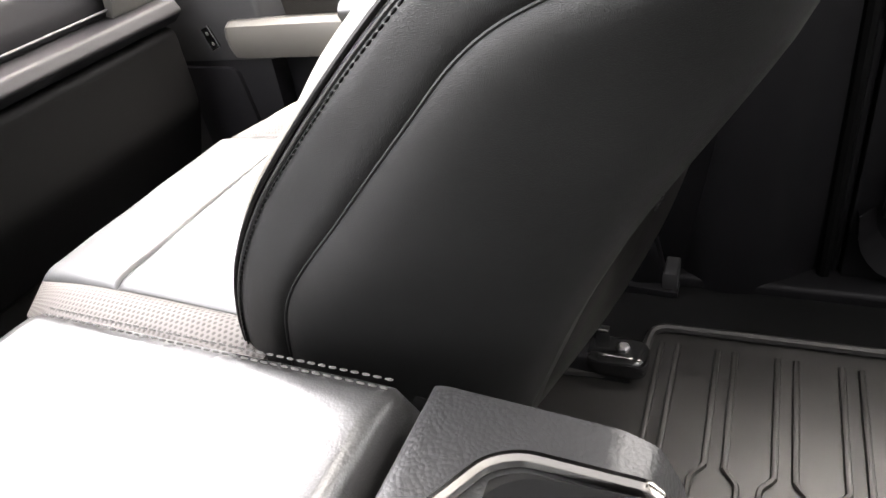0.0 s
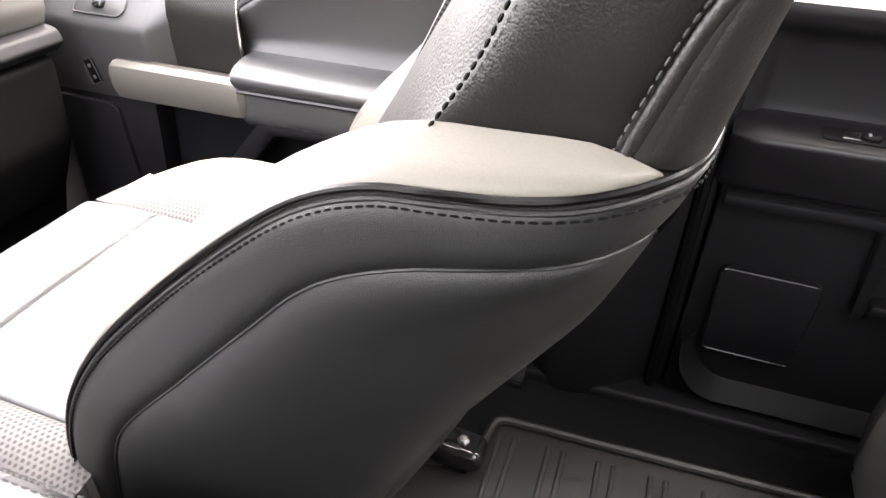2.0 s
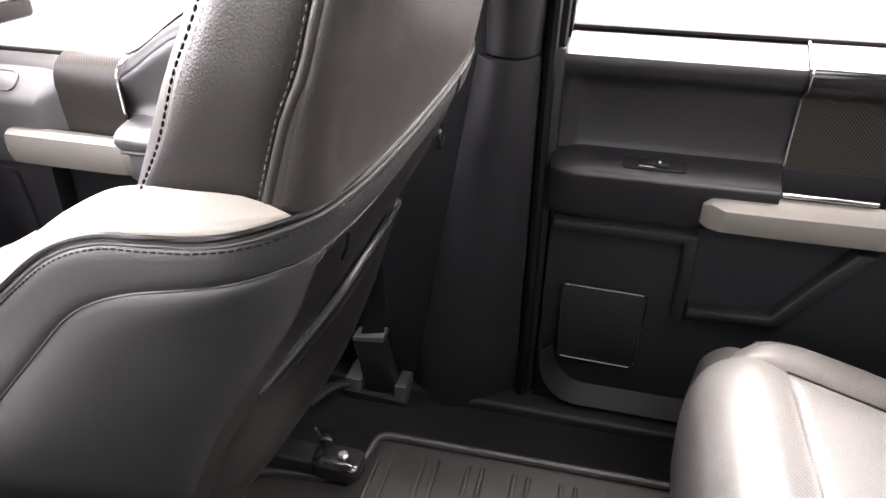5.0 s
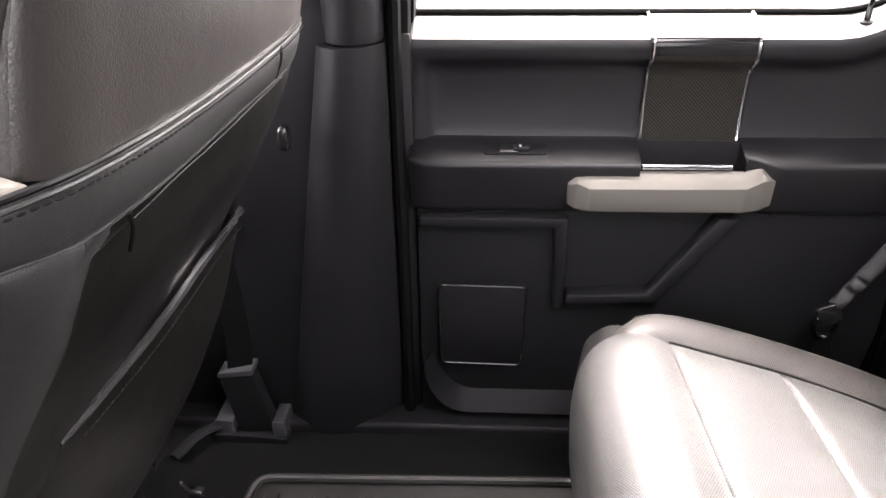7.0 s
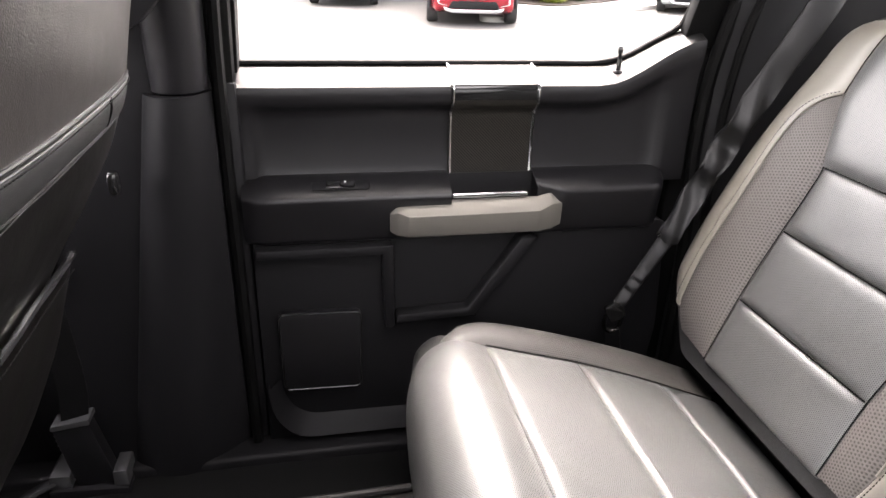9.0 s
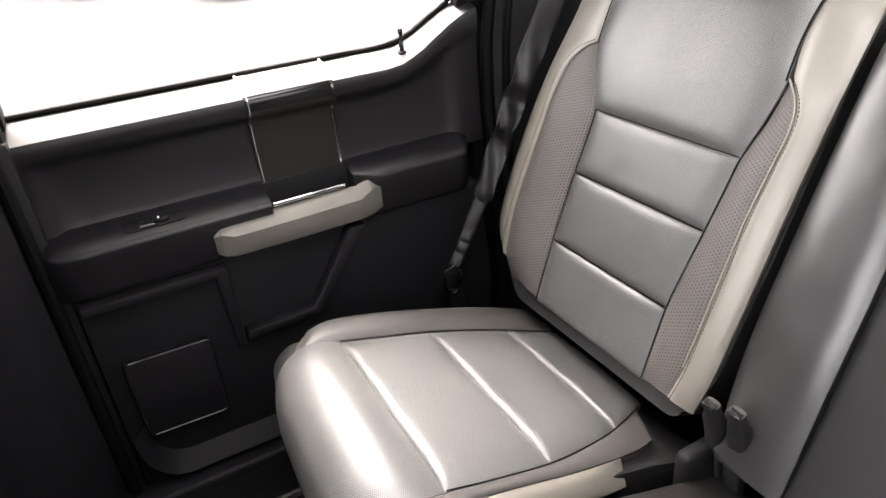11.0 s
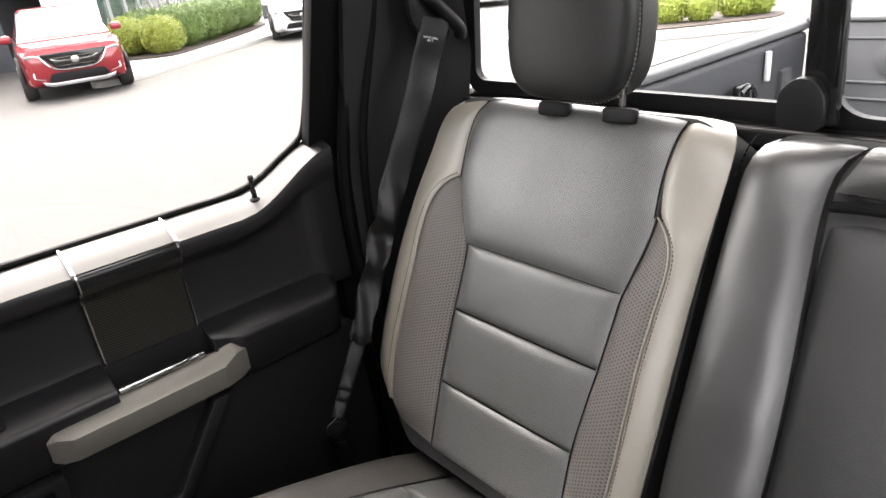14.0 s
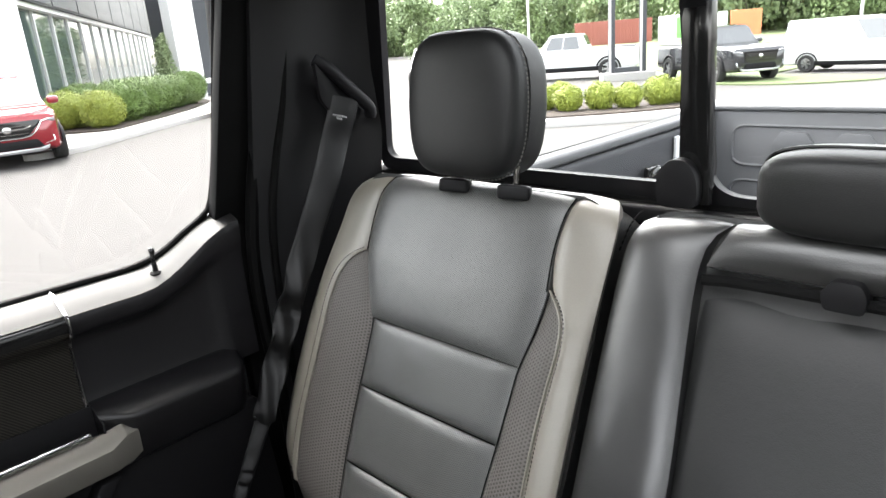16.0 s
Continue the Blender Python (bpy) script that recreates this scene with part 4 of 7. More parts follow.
for y in (-0.012, -0.0195):
    part("stitching", stitches([(-0.44, y, 0.5025), (-0.3, y, 0.4995), (-0.112, y, 0.497)], 0.0085, 0.006, 0.0012), "lid_thread", lid)
for y in (-0.27, -0.284):
    part("stitching", stitches([(-0.44, y, 0.5025), (-0.3, y, 0.4995), (-0.112, y, 0.497)], 0.0085, 0.006, 0.0012), "lid_thread", lid)
part("body", prism(rounded([(-0.95, -0.03), (0.02, -0.03), (0.055, 0.40), (0.05, 0.44), (-0.09, 0.44), (-0.46, 0.45), (-0.60, 0.40), (-0.95, 0.40)], 0.02), "y", -0.295, -0.012, 0.01), "black_plastic", console)
part("rear_panel", prism(rounded([(-0.092, 0.43), (-0.090, 0.490), (-0.08, 0.492), (0.030, 0.484), (0.052, 0.474), (0.066, 0.44), (0.068, 0.40), (-0.05, 0.40)], 0.008), "y", -0.298, -0.004, 0.006), "grained_plastic", console, "grained plastic rear panel")
hexa = [(-0.062, -0.10), (-0.036, -0.052), (-0.018, -0.042), (0.058, -0.040), (0.064, -0.16), (0.055, -0.26), (-0.03, -0.262), (-0.062, -0.21)]
part("bezel", tube([(x, y, 0.4945 - 0.075 * max(0, x + 0.08) - (0.02 if x > 0.055 else 0)) for x, y in rounded(hexa, 0.012)], 0.0052, 8, True), "dark_chrome", console, "dark metallic bezel")
part("tray", prism(rounded([(x * 0.93, -0.15 + (y + 0.15) * 0.93) for x, y in hexa], 0.012), "z", 0.478, 0.4885, 0.002), "gloss_black", console)

# ---- front passenger seat ----
front_seat = thing("front_seat", "black leather front passenger seat with cream accents", "car seat", (-0.2, 0.33, -0.03))
MID = 0.33


def far(p):
    """The same place on the seat's other flank."""
    return (p[0], 2 * MID - p[1], p[2])


outline = [(-0.305, 0.05, 0.36), (-0.303, 0.05, 0.42), (-0.296, 0.05, 0.468), (-0.275, 0.05, 0.522), (-0.234, 0.05, 0.582), (-0.177, 0.05, 0.642), (-0.113, 0.05, 0.701), (-0.061, 0.05, 0.741),
           (-0.018, 0.05, 0.759), (0.022, 0.05, 0.763), (0.059, 0.052, 0.766), (0.093, 0.058, 0.772), (0.119, 0.074, 0.779), (0.135, 0.10, 0.782), (0.144, 0.16, 0.782), (0.147, 0.24, 0.781)]
seam = [(-0.262, 0.045, 0.36), (-0.257, 0.045, 0.423), (-0.234, 0.045, 0.499), (-0.160, 0.045, 0.582), (-0.094, 0.045, 0.652), (-0.064, 0.045, 0.683), (-0.036, 0.045, 0.703), (0.000, 0.045, 0.718),
        (0.04, 0.047, 0.727), (0.078, 0.052, 0.735), (0.102, 0.068, 0.739), (0.119, 0.10, 0.738)]
seam_back = [(0.131, 0.16, 0.741), (0.136, 0.24, 0.744)]
hem = [(-0.16, 0.09, 0.10), (-0.13, 0.095, 0.20), (-0.10, 0.098, 0.28), (-0.076, 0.098, 0.34), (-0.052, 0.098, 0.40), (-0.032, 0.098, 0.45), (-0.008, 0.098, 0.50), (0.022, 0.098, 0.556), (0.050, 0.098, 0.60), (0.076, 0.098, 0.64), (0.100, 0.098, 0.68), (0.124, 0.099, 0.738)]
crest = [(-0.296, 0.08, 0.36), (-0.302, 0.082, 0.44), (-0.287, 0.085, 0.520), (-0.249, 0.086, 0.581), (-0.205, 0.087, 0.628), (-0.168, 0.088, 0.669), (-0.137, 0.090, 0.697), (-0.105, 0.090, 0.724), (-0.062, 0.090, 0.753), (-0.008, 0.085, 0.779), (0.05, 0.078, 0.786), (0.088, 0.078, 0.787), (0.107, 0.080, 0.782), (0.121, 0.0775, 0.7785)]
k1 = [(-0.002, 0.080, 0.774), (0.027, 0.08, 0.82), (0.050, 0.08, 0.87), (0.071, 0.082, 0.908), (0.103, 0.09, 0.98), (0.13, 0.10, 1.05), (0.155, 0.115, 1.12)]
k2 = [(0.097, 0.080, 0.785), (0.117, 0.08, 0.843), (0.133, 0.08, 0.877), (0.145, 0.082, 0.915), (0.166, 0.09, 0.98), (0.184, 0.10, 1.05), (0.20, 0.115, 1.12)]
face = [(-0.060, 0.14, 0.735), (-0.014, 0.14, 0.816), (0.018, 0.14, 0.87), (0.037, 0.14, 0.905), (0.072, 0.148, 0.98), (0.10, 0.155, 1.05), (0.128, 0.165, 1.12)]


def round_back(near, centre):
    """A line along one flank, over the back and along the other flank."""
    return near + [centre] + [far(p) for p in near[::-1]]


ring_top = round_back(outline, (0.148, MID, 0.781))
ring_low = round_back(seam + seam_back, (0.138, MID, 0.746))
part("belt_band", pad(ring_top, ring_low, None, 0.006, 0.03, 12, 110, (1, 1, 0, 0), 4, 0.001, 5, (-0.05, MID, 0.6)), "black_leather", front_seat)
piping = part("piping", tube([Vector(p) + Vector((-0.001 if p[0] < 0.1 else 0.002, -0.002 if p[1] < MID else 0.002, 0.002)) for p in ring_top], 0.0023, 8, n=200), "smooth_black_leather", front_seat)
part("second_bead", tube([Vector(p) + Vector((0.001 if p[0] < 0.1 else 0.002, -0.003 if p[1] < 0.12 else 0.003 if p[1] > 0.54 else 0, -0.0032)) for p in ring_top], 0.0019, 8, n=200), "black_leather", front_seat)
part("stitching", stitches([(p[0] + (0.002 if p[0] < 0.1 else 0.0035), p[1] + (-0.0055 if p[1] < 0.12 else 0.0055 if p[1] > 0.54 else 0), p[2] - 0.0066) for p in ring_top], 0.0062, 0.0046, 0.0009), "dark_thread", piping)
part("low_piping", tube([Vector(p) + Vector((0.0005 if p[0] < 0.1 else 0.002, -0.0005 if p[1] < MID else 0.0005, 0)) for p in ring_low], 0.0012, 6, n=160), "black_leather", front_seat)
for flip in (False, True):
    g = (lambda P: [far(p) for p in P]) if flip else (lambda P: list(P))
    s = 1 if flip else -1
    part("side_panel", pad(g(seam), g(hem), (0.12, s, 0), 0.014, 0.04, 20, 34, k=5, wrinkle=0.0012, seed=3), "black_leather", front_seat)
    part("bolster_edge", pad(g(crest), g(outline[:13]), (-0.4, s * 0.6, 0.7), 0.008, 0.008, 12, 40, (0, 1, 0, 0), 3), "cream_leather", front_seat, "cream leather bolster edge")
    part("upper_flank", pad(g(k1), g(k2), (0, s, 0), 0.008, 0.04, 14, 26, wrinkle=0.001, seed=8), "back_leather", front_seat)
    part("front_strip", pad(g(face), g(k1), (-0.5, s * 0.8, 0.2), 0.008, 0.03, 8, 26, k=3), "back_leather", front_seat)
    part("bolster_face", pad(g(crest[:9]), g([(-0.235, 0.13, 0.36), (-0.235, 0.13, 0.44), (-0.19, 0.14, 0.55), (-0.11, 0.145, 0.66), (-0.05, 0.145, 0.745)]), (-0.8, 0, 0.5), 0.004, 0.02, 8, 26, k=3), "cream_leather", front_seat)
    part("stitching", stitches([(p[0], p[1] + s * 0.004, p[2]) for p in g(k1)], 0.0062, 0.0046, 0.0011), "dark_thread", front_seat)
    part("stitching", stitches([(p[0] - 0.003, p[1] + s * 0.0035, p[2]) for p in g(k2)], 0.0066, 0.0046, 0.0009), "lid_thread", front_seat)
# the back: hide wrapped round from flank to flank, then the lower panel and the map pocket
wrap = []
for p in resample(k2, 40):
    xb = 0.1405 + 0.20 * (p.z - 0.78)
    d = max(xb - p.x, 0.024)
    xb = p.x + d
    half = [(p.x, p.y, p.z), (p.x + 0.35 * d, p.y - 0.004, p.z - 0.001), (p.x + 0.68 * d, p.y + 0.002, p.z - 0.002), (p.x + 0.9 * d, p.y + 0.018, p.z - 0.003), (xb, p.y + 0.05, p.z - 0.003), (xb + 0.006, p.y + 0.12, p.z - 0.003)]
    row = half + [(xb + 0.008, MID, p.z - 0.003)] + [far(q) for q in half[::-1]]
    wrap.append(resample(row, 150))
for side_of in (Vector, far):
    part("corner_bead", tube([side_of((p[0] + 0.003, p[1] - 0.0015, p[2])) for p in k2], 0.0042, 10, n=70), "back_leather", front_seat)
part("upper_back", sheet(wrap, 0.004, (1, 0, 0)), "back_leather", front_seat, "", 60)


def lower_back(y, pts, out=0.0):
    return [(x + out, y, z) for x, z in pts]


RP = [(0.116, 0.722), (0.100, 0.68), (0.076, 0.64), (0.050, 0.60), (0.022, 0.556), (-0.008, 0.50), (-0.032, 0.45), (-0.052, 0.40), (-0.076, 0.34), (-0.10, 0.28), (-0.13, 0.20)]
# lower back and pocket take the near-black leather in place of shade
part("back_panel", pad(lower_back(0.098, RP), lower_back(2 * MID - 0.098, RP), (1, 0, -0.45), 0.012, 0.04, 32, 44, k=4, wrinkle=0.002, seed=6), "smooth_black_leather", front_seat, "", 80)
rim_line = [(-0.012, 0.125, 0.524), (0.008, 0.150, 0.525), (0.028, 0.245, 0.535), (0.043, 0.355, 0.552), (0.042, 0.46, 0.553), (0.034, 0.55, 0.543), (0.020, 0.588, 0.530)]
floor_line = [(-0.135, 0.125, 0.22), (-0.116, 0.20, 0.22), (-0.10, 0.33, 0.22), (-0.10, 0.46, 0.22), (-0.108, 0.55, 0.22), (-0.12, 0.59, 0.22)]
top_pts, low_pts = resample(rim_line, 24), resample(floor_line, 24)
grid = []
for i in range(25):
    u = i / 24
    row = []
    for j in range(15):
        f = j / 14
        p = top_pts[i].lerp(low_pts[i], f)
        swell = 0.026 * math.sin(math.pi * f ** 0.8) * math.sin(math.pi * u) ** 0.6 + 0.002 * noise.noise(p * 13)
        row.append(p + Vector((0.91, 0, -0.41)) * swell)
    grid.append(row)
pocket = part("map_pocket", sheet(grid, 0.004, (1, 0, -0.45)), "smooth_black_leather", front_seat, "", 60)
lip_pts = [r[0] for r in grid]
part("elastic_edge", tube([p + Vector((0.002, 0, 0.002)) for p in lip_pts[2:]], 0.0048, 8, n=60), "gloss_black", pocket)
part("edge_stitching", stitches([p + Vector((0.005, 0, -0.012)) for p in lip_pts[3:-1:3]], 0.007, 0.0045, 0.0008), "dark_thread", pocket)
part("crease", tube([(0.1335, 0.132, 0.741), (0.131, 0.135, 0.728), (0.124, 0.138, 0.712)], 0.0014, 6), "dark_thread", front_seat)
part("back_seam", tube([(0.150, 0.43, 0.779), (0.1485, 0.43, 0.765), (0.141, 0.43, 0.748)], 0.0016, 6), "dark_thread", front_seat)
part("backrest_core", prism(rounded([(-0.25, 0.30), (-0.13, 0.24), (-0.08, 0.34), (0.04, 0.60), (0.10, 0.72), (0.13, 0.80), (0.20, 1.12), (0.15, 1.14), (0.0, 0.80), (-0.08, 0.68), (-0.21, 0.52)], 0.02), "y", 0.125, 0.535, 0.01), "black_leather", front_seat)
part("backrest_front", pad([(-0.235, 0.13, 0.44), (-0.19, 0.14, 0.55), (-0.11, 0.145, 0.66), (-0.05, 0.145, 0.75), (0.0, 0.145, 0.85), (0.07, 0.15, 0.98), (0.13, 0.165, 1.12)], [(-0.235, 0.53, 0.44), (-0.19, 0.52, 0.55), (-0.11, 0.515, 0.66), (-0.05, 0.515, 0.75), (0.0, 0.515, 0.85), (0.07, 0.51, 0.98), (0.13, 0.495, 1.12)], (-1, 0, 0.4), 0.012, 0.03, 16, 20, k=4), "perforated_leather", front_seat)
part("top_roll", blob((0.172, MID, 1.12), (0.046, 0.205, 0.035), 0.6, 0.7, 24, 12), "black_leather", front_seat)
head = part("headrest", blob((0.20, MID, 1.235), (0.05, 0.135, 0.075), 0.55, 0.55, 28, 16), "black_leather", front_seat)
for y in (0.27, 0.39):
    part("post", tube([(0.175, y, 1.12), (0.195, y, 1.2)], 0.006), "chrome", head)
# cushion
part("cushion_core", prism(rounded([(-0.58, 0.20), (-0.14, 0.16), (-0.14, 0.40), (-0.30, 0.425), (-0.55, 0.43), (-0.62, 0.38), (-0.62, 0.26)], 0.03), "y", 0.06, 0.58, 0.02), "black_leather", front_seat)
for x0, x1, z0, z1 in ((-0.30, -0.484, 0.432, 0.445), (-0.484, -0.60, 0.445, 0.440)):
    part("cushion_panel", pad([(x0, 0.395, z0), ((x0 + x1) / 2, 0.395, (z0 + z1) / 2 + 0.002), (x1, 0.395, z1)], [(x0, 0.073, z0), ((x0 + x1) / 2, 0.073, (z0 + z1) / 2 + 0.002), (x1, 0.073, z1)], (0, 0, 1), 0.010, 0.03, 26, 22, k=34, wrinkle=0.002, seed=x0 * 5), "lit_cushion_leather", front_seat)
part("cushion_front", pad([(-0.60, 0.515, 0.428), (-0.632, 0.52, 0.40), (-0.638, 0.525, 0.34), (-0.62, 0.53, 0.25)], [(-0.60, 0.09, 0.44), (-0.632, 0.09, 0.41), (-0.638, 0.09, 0.34), (-0.62, 0.09, 0.25)], (-1, 0, 0.5), 0.010, 0.03, 20, 12, k=4), "lit_cushion_leather", front_seat)
part("cushion_side", pad([(-0.26, 0.470, 0.448), (-0.40, 0.474, 0.462), (-0.52, 0.470, 0.456), (-0.60, 0.455, 0.434)], [(-0.26, 0.395, 0.436), (-0.40, 0.395, 0.443), (-0.52, 0.395, 0.446), (-0.60, 0.405, 0.440)], (0, 0, 1), 0.010, 0.04, 12, 18, k=3), "mesh_cloth", front_seat, "patterned grey cloth bolster")
part("cushion_edge", pad([(-0.26, 0.60, 0.42), (-0.40, 0.605, 0.43), (-0.52, 0.595, 0.428), (-0.612, 0.525, 0.405)], [(-0.26, 0.470, 0.448), (-0.40, 0.474, 0.462), (-0.52, 0.470, 0.456), (-0.60, 0.455, 0.434)], (0, 0.3, 1), 0.014, 0.05, 12, 18, k=3), "cream_leather", front_seat, "cream leather cushion edge")
part("cushion_side", pad([(-0.28, 0.073, 0.436), (-0.40, 0.073, 0.443), (-0.52, 0.073, 0.446), (-0.60, 0.073, 0.440)], [(-0.28, 0.005, 0.425), (-0.40, 0.005, 0.43), (-0.52, 0.01, 0.43), (-0.60, 0.04, 0.42)], (0, 0, 1), 0.016, 0.05, 10, 18, k=3), "mesh_cloth", front_seat, "patterned grey cloth bolster")
part("cushion_valance", rbox((-0.58, 0.055, 0.10), (-0.16, 0.585, 0.24), 0.03), "black_plastic", front_seat)
for y in (0.13, 0.52):
    rail = part("seat_rail", rbox((-0.62, y - 0.025, -0.034), (-0.06, y + 0.025, 0.02), 0.006), "black_plastic", front_seat)
    part("rail_stand", rbox((-0.56, y - 0.02, 0.01), (-0.20, y + 0.02, 0.13), 0.008), "black_plastic", rail)
    part("rail_end", blob((-0.085, y, 0.004), (0.05, 0.032, 0.022), 0.5, 0.5, 20, 10), "gloss_black", rail)
    part("rail_clip", rbox((-0.125, y + 0.012, 0.012), (-0.10, y + 0.03, 0.045), 0.004), "gloss_black", rail)
    part("rail_wire", tube([(-0.14, y + 0.03, 0.05), (-0.138, y + 0.042, 0.02), (-0.12, y + 0.045, -0.01), (-0.10, y + 0.05, -0.025)], 0.0025, 6), "steel", rail)
    part("rail_bolt", loft([[(-0.075 + r * math.cos(a), y + r * math.sin(a), z) for a in [k * math.pi / 3 for k in range(6)]] for r, z in ((0.011, 0.018), (0.011, 0.030), (0.007, 0.033))]), "steel", rail)
part("red_tag", rbox((-0.335, 0.035, 0.40), (-0.315, 0.043, 0.412), 0.002), "red_plastic", front_seat)

# ---- front belt and its floor anchor ----
front_belt = thing("seat_belt", "black front seat belt down to a floor anchor", "seat belt", (-0.03, 0.76, -0.03))
part("webbing", ribbon([(-0.100, 0.757, 0.10), (-0.085, 0.75, 0.20), (-0.088, 0.74, 0.36), (-0.10, 0.72, 0.52), (-0.12, 0.70, 0.66)], [(1, 0.15, 0)] * 2, 0.046), "webbing", front_belt)
part("anchor_sleeve", prism(rounded([(-0.132, 0.118), (-0.070, 0.122), (-0.040, -0.012), (-0.112, -0.022)], 0.006), "y", 0.742, 0.772, 0.004), "black_plastic", front_belt)
part("sleeve_band", prism(rounded([(-0.134, 0.116), (-0.066, 0.124), (-0.066, 0.136), (-0.132, 0.126)], 0.003), "y", 0.738, 0.776, 0.003), "grey_moulding", front_belt)
part("sleeve_lacing", stitches([(-0.131, 0.741, 0.108), (-0.122, 0.741, 0.05), (-0.112, 0.741, -0.005)], 0.010, 0.005, 0.0010), "grey_moulding", front_belt)
bracket = part("floor_bracket", prism(rounded([(-0.158, -0.040), (-0.018, -0.040), (-0.018, -0.022), (-0.158, -0.014)], 0.004), "y", 0.728, 0.80, 0.004), "black_plastic", front_belt, "grey and black moulded floor bracket")
part("bracket_tab", prism(rounded([(-0.156, -0.030), (-0.120, -0.030), (-0.120, 0.012), (-0.156, 0.014)], 0.004), "y", 0.736, 0.80, 0.004), "grey_moulding", bracket)
part("bracket_tab", prism(rounded([(-0.047, -0.036), (-0.020, -0.036), (-0.020, 0.013), (-0.045, 0.013)], 0.004), "y", 0.736, 0.80, 0.004), "grey_moulding", bracket)
part("bracket_arm", tube([(-0.15, 0.745, -0.004), (-0.19, 0.72, -0.012), (-0.215, 0.67, -0.02)], 0.012, 8, False, 0.6), "black_plastic", bracket)

# ---- shoulder part of the front belt at the pillar ----
solid("belt_guide", prism(rounded([(0.02, 0.80), (0.13, 0.82), (0.205, 0.905), (0.20, 1.0), (0.06, 1.02), (0.03, 0.95)], 0.02), "y", 0.665, 0.70, 0.008), "black_plastic", "black height adjuster cover for the front belt", "belt guide")

# ---- rear outer seat ----
rear_seat = thing("outer_rear_seat", "black leather rear outer seat with grey cloth and cream bolsters", "car seat", (0.85, 0.43, -0.03))
BN = Vector((-0.917, 0, 0.399))


def bp(y, z, off=0.0):
    """A place on the rear backrest's plane, raised by off."""
    return tuple(Vector((0.888 + 0.435 * z, y, z)) + BN * off)


def bps(P):
    return [bp(*p) for p in P]


top_l = [(0.564, 0.629, 0.006), (0.588, 0.68, 0.008), (0.606, 0.733, 0.008), (0.609, 0.79, 0.005), (0.604, 0.832, 0.001), (0.594, 0.858, -0.014), (0.580, 0.870, -0.05)]
top_r = [(0.247, 0.629, 0.006), (0.231, 0.685, 0.008), (0.223, 0.733, 0.008), (0.227, 0.785, 0.005), (0.223, 0.832, 0.001), (0.220, 0.858, -0.014), (0.219, 0.870, -0.05)]
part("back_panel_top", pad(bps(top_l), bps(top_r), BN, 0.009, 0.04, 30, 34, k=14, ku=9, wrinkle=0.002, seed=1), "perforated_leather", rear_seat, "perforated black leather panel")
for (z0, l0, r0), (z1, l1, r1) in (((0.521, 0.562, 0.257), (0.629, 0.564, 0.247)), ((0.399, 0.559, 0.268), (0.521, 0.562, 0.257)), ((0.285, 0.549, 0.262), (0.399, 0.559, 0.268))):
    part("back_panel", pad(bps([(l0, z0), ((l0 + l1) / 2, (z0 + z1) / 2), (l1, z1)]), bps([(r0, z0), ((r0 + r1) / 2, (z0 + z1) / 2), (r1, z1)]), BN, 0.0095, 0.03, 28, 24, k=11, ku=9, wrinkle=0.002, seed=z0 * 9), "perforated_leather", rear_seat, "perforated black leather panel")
for z, y0, y1 in ((0.629, 0.560, 0.251), (0.521, 0.558, 0.261), (0.399, 0.555, 0.272)):
    part("seam", tube(bps([(y0, z, 0.0032), ((y0 + y1) / 2, z, 0.0036), (y1, z, 0.0032)]), 0.0012, 6), "dark_thread", rear_seat)
in_l = [(0.549, 0.288), (0.559, 0.394), (0.562, 0.46), (0.562, 0.523), (0.561, 0.58), (0.564, 0.629), (0.588, 0.68), (0.606, 0.733)]
out_l = [(0.648, 0.292, -0.008), (0.668, 0.335, 0.012), (0.674, 0.42, 0.020), (0.671, 0.50, 0.022), (0.668, 0.58, 0.022), (0.666, 0.642, 0.021), (0.656, 0.688, 0.018), (0.634, 0.718, 0.013), (0.606, 0.735, 0.006)]
part("cloth_bolster", pad(bps(out_l), bps(in_l), BN, 0.010, 0.04, 12, 28, k=4), "mesh_cloth", rear_seat, "patterned grey cloth bolster")
edge_l = [(0.700, 0.325, -0.014), (0.731, 0.365, -0.004), (0.739, 0.42, 0.0), (0.740, 0.50, 0.002), (0.734, 0.60, 0.002), (0.721, 0.69, 0.0), (0.704, 0.76, -0.002), (0.694, 0.81, -0.004), (0.684, 0.840, -0.016), (0.664, 0.858, -0.036), (0.64, 0.866, -0.065)]
inner_l = [(0.668, 0.325, 0.008), (0.672, 0.365, 0.016), (0.674, 0.42, 0.020), (0.671, 0.50, 0.022), (0.668, 0.58, 0.022), (0.666, 0.642, 0.021), (0.656, 0.688, 0.018), (0.634, 0.718, 0.013), (0.609, 0.738, 0.007), (0.609, 0.79, 0.004), (0.604, 0.832, 0.0), (0.594, 0.858, -0.016), (0.580, 0.869, -0.05)]
part("cream_bolster", pad(bps(edge_l), bps(inner_l), (-0.8, 0.35, 0.4), 0.008, 0.05, 12, 36, (0.6, 1, 0, 0), 4), "cream_leather", rear_seat, "cream leather bolster edge")
in_r = [(0.262, 0.288), (0.268, 0.394), (0.264, 0.46), (0.257, 0.523), (0.252, 0.58), (0.247, 0.629), (0.231, 0.685), (0.223, 0.733)]
out_r = [(0.205, 0.290, 0.004), (0.192, 0.345, 0.014), (0.188, 0.42, 0.020), (0.188, 0.50, 0.022), (0.188, 0.56, 0.022), (0.185, 0.62, 0.021), (0.182, 0.665, 0.020), (0.186, 0.697, 0.018), (0.199, 0.718, 0.014), (0.219, 0.735, 0.007)]
part("cloth_bolster", pad(bps(in_r), bps(out_r), BN, 0.010, 0.04, 12, 28, k=4), "mesh_cloth", rear_seat, "patterned grey cloth bolster")
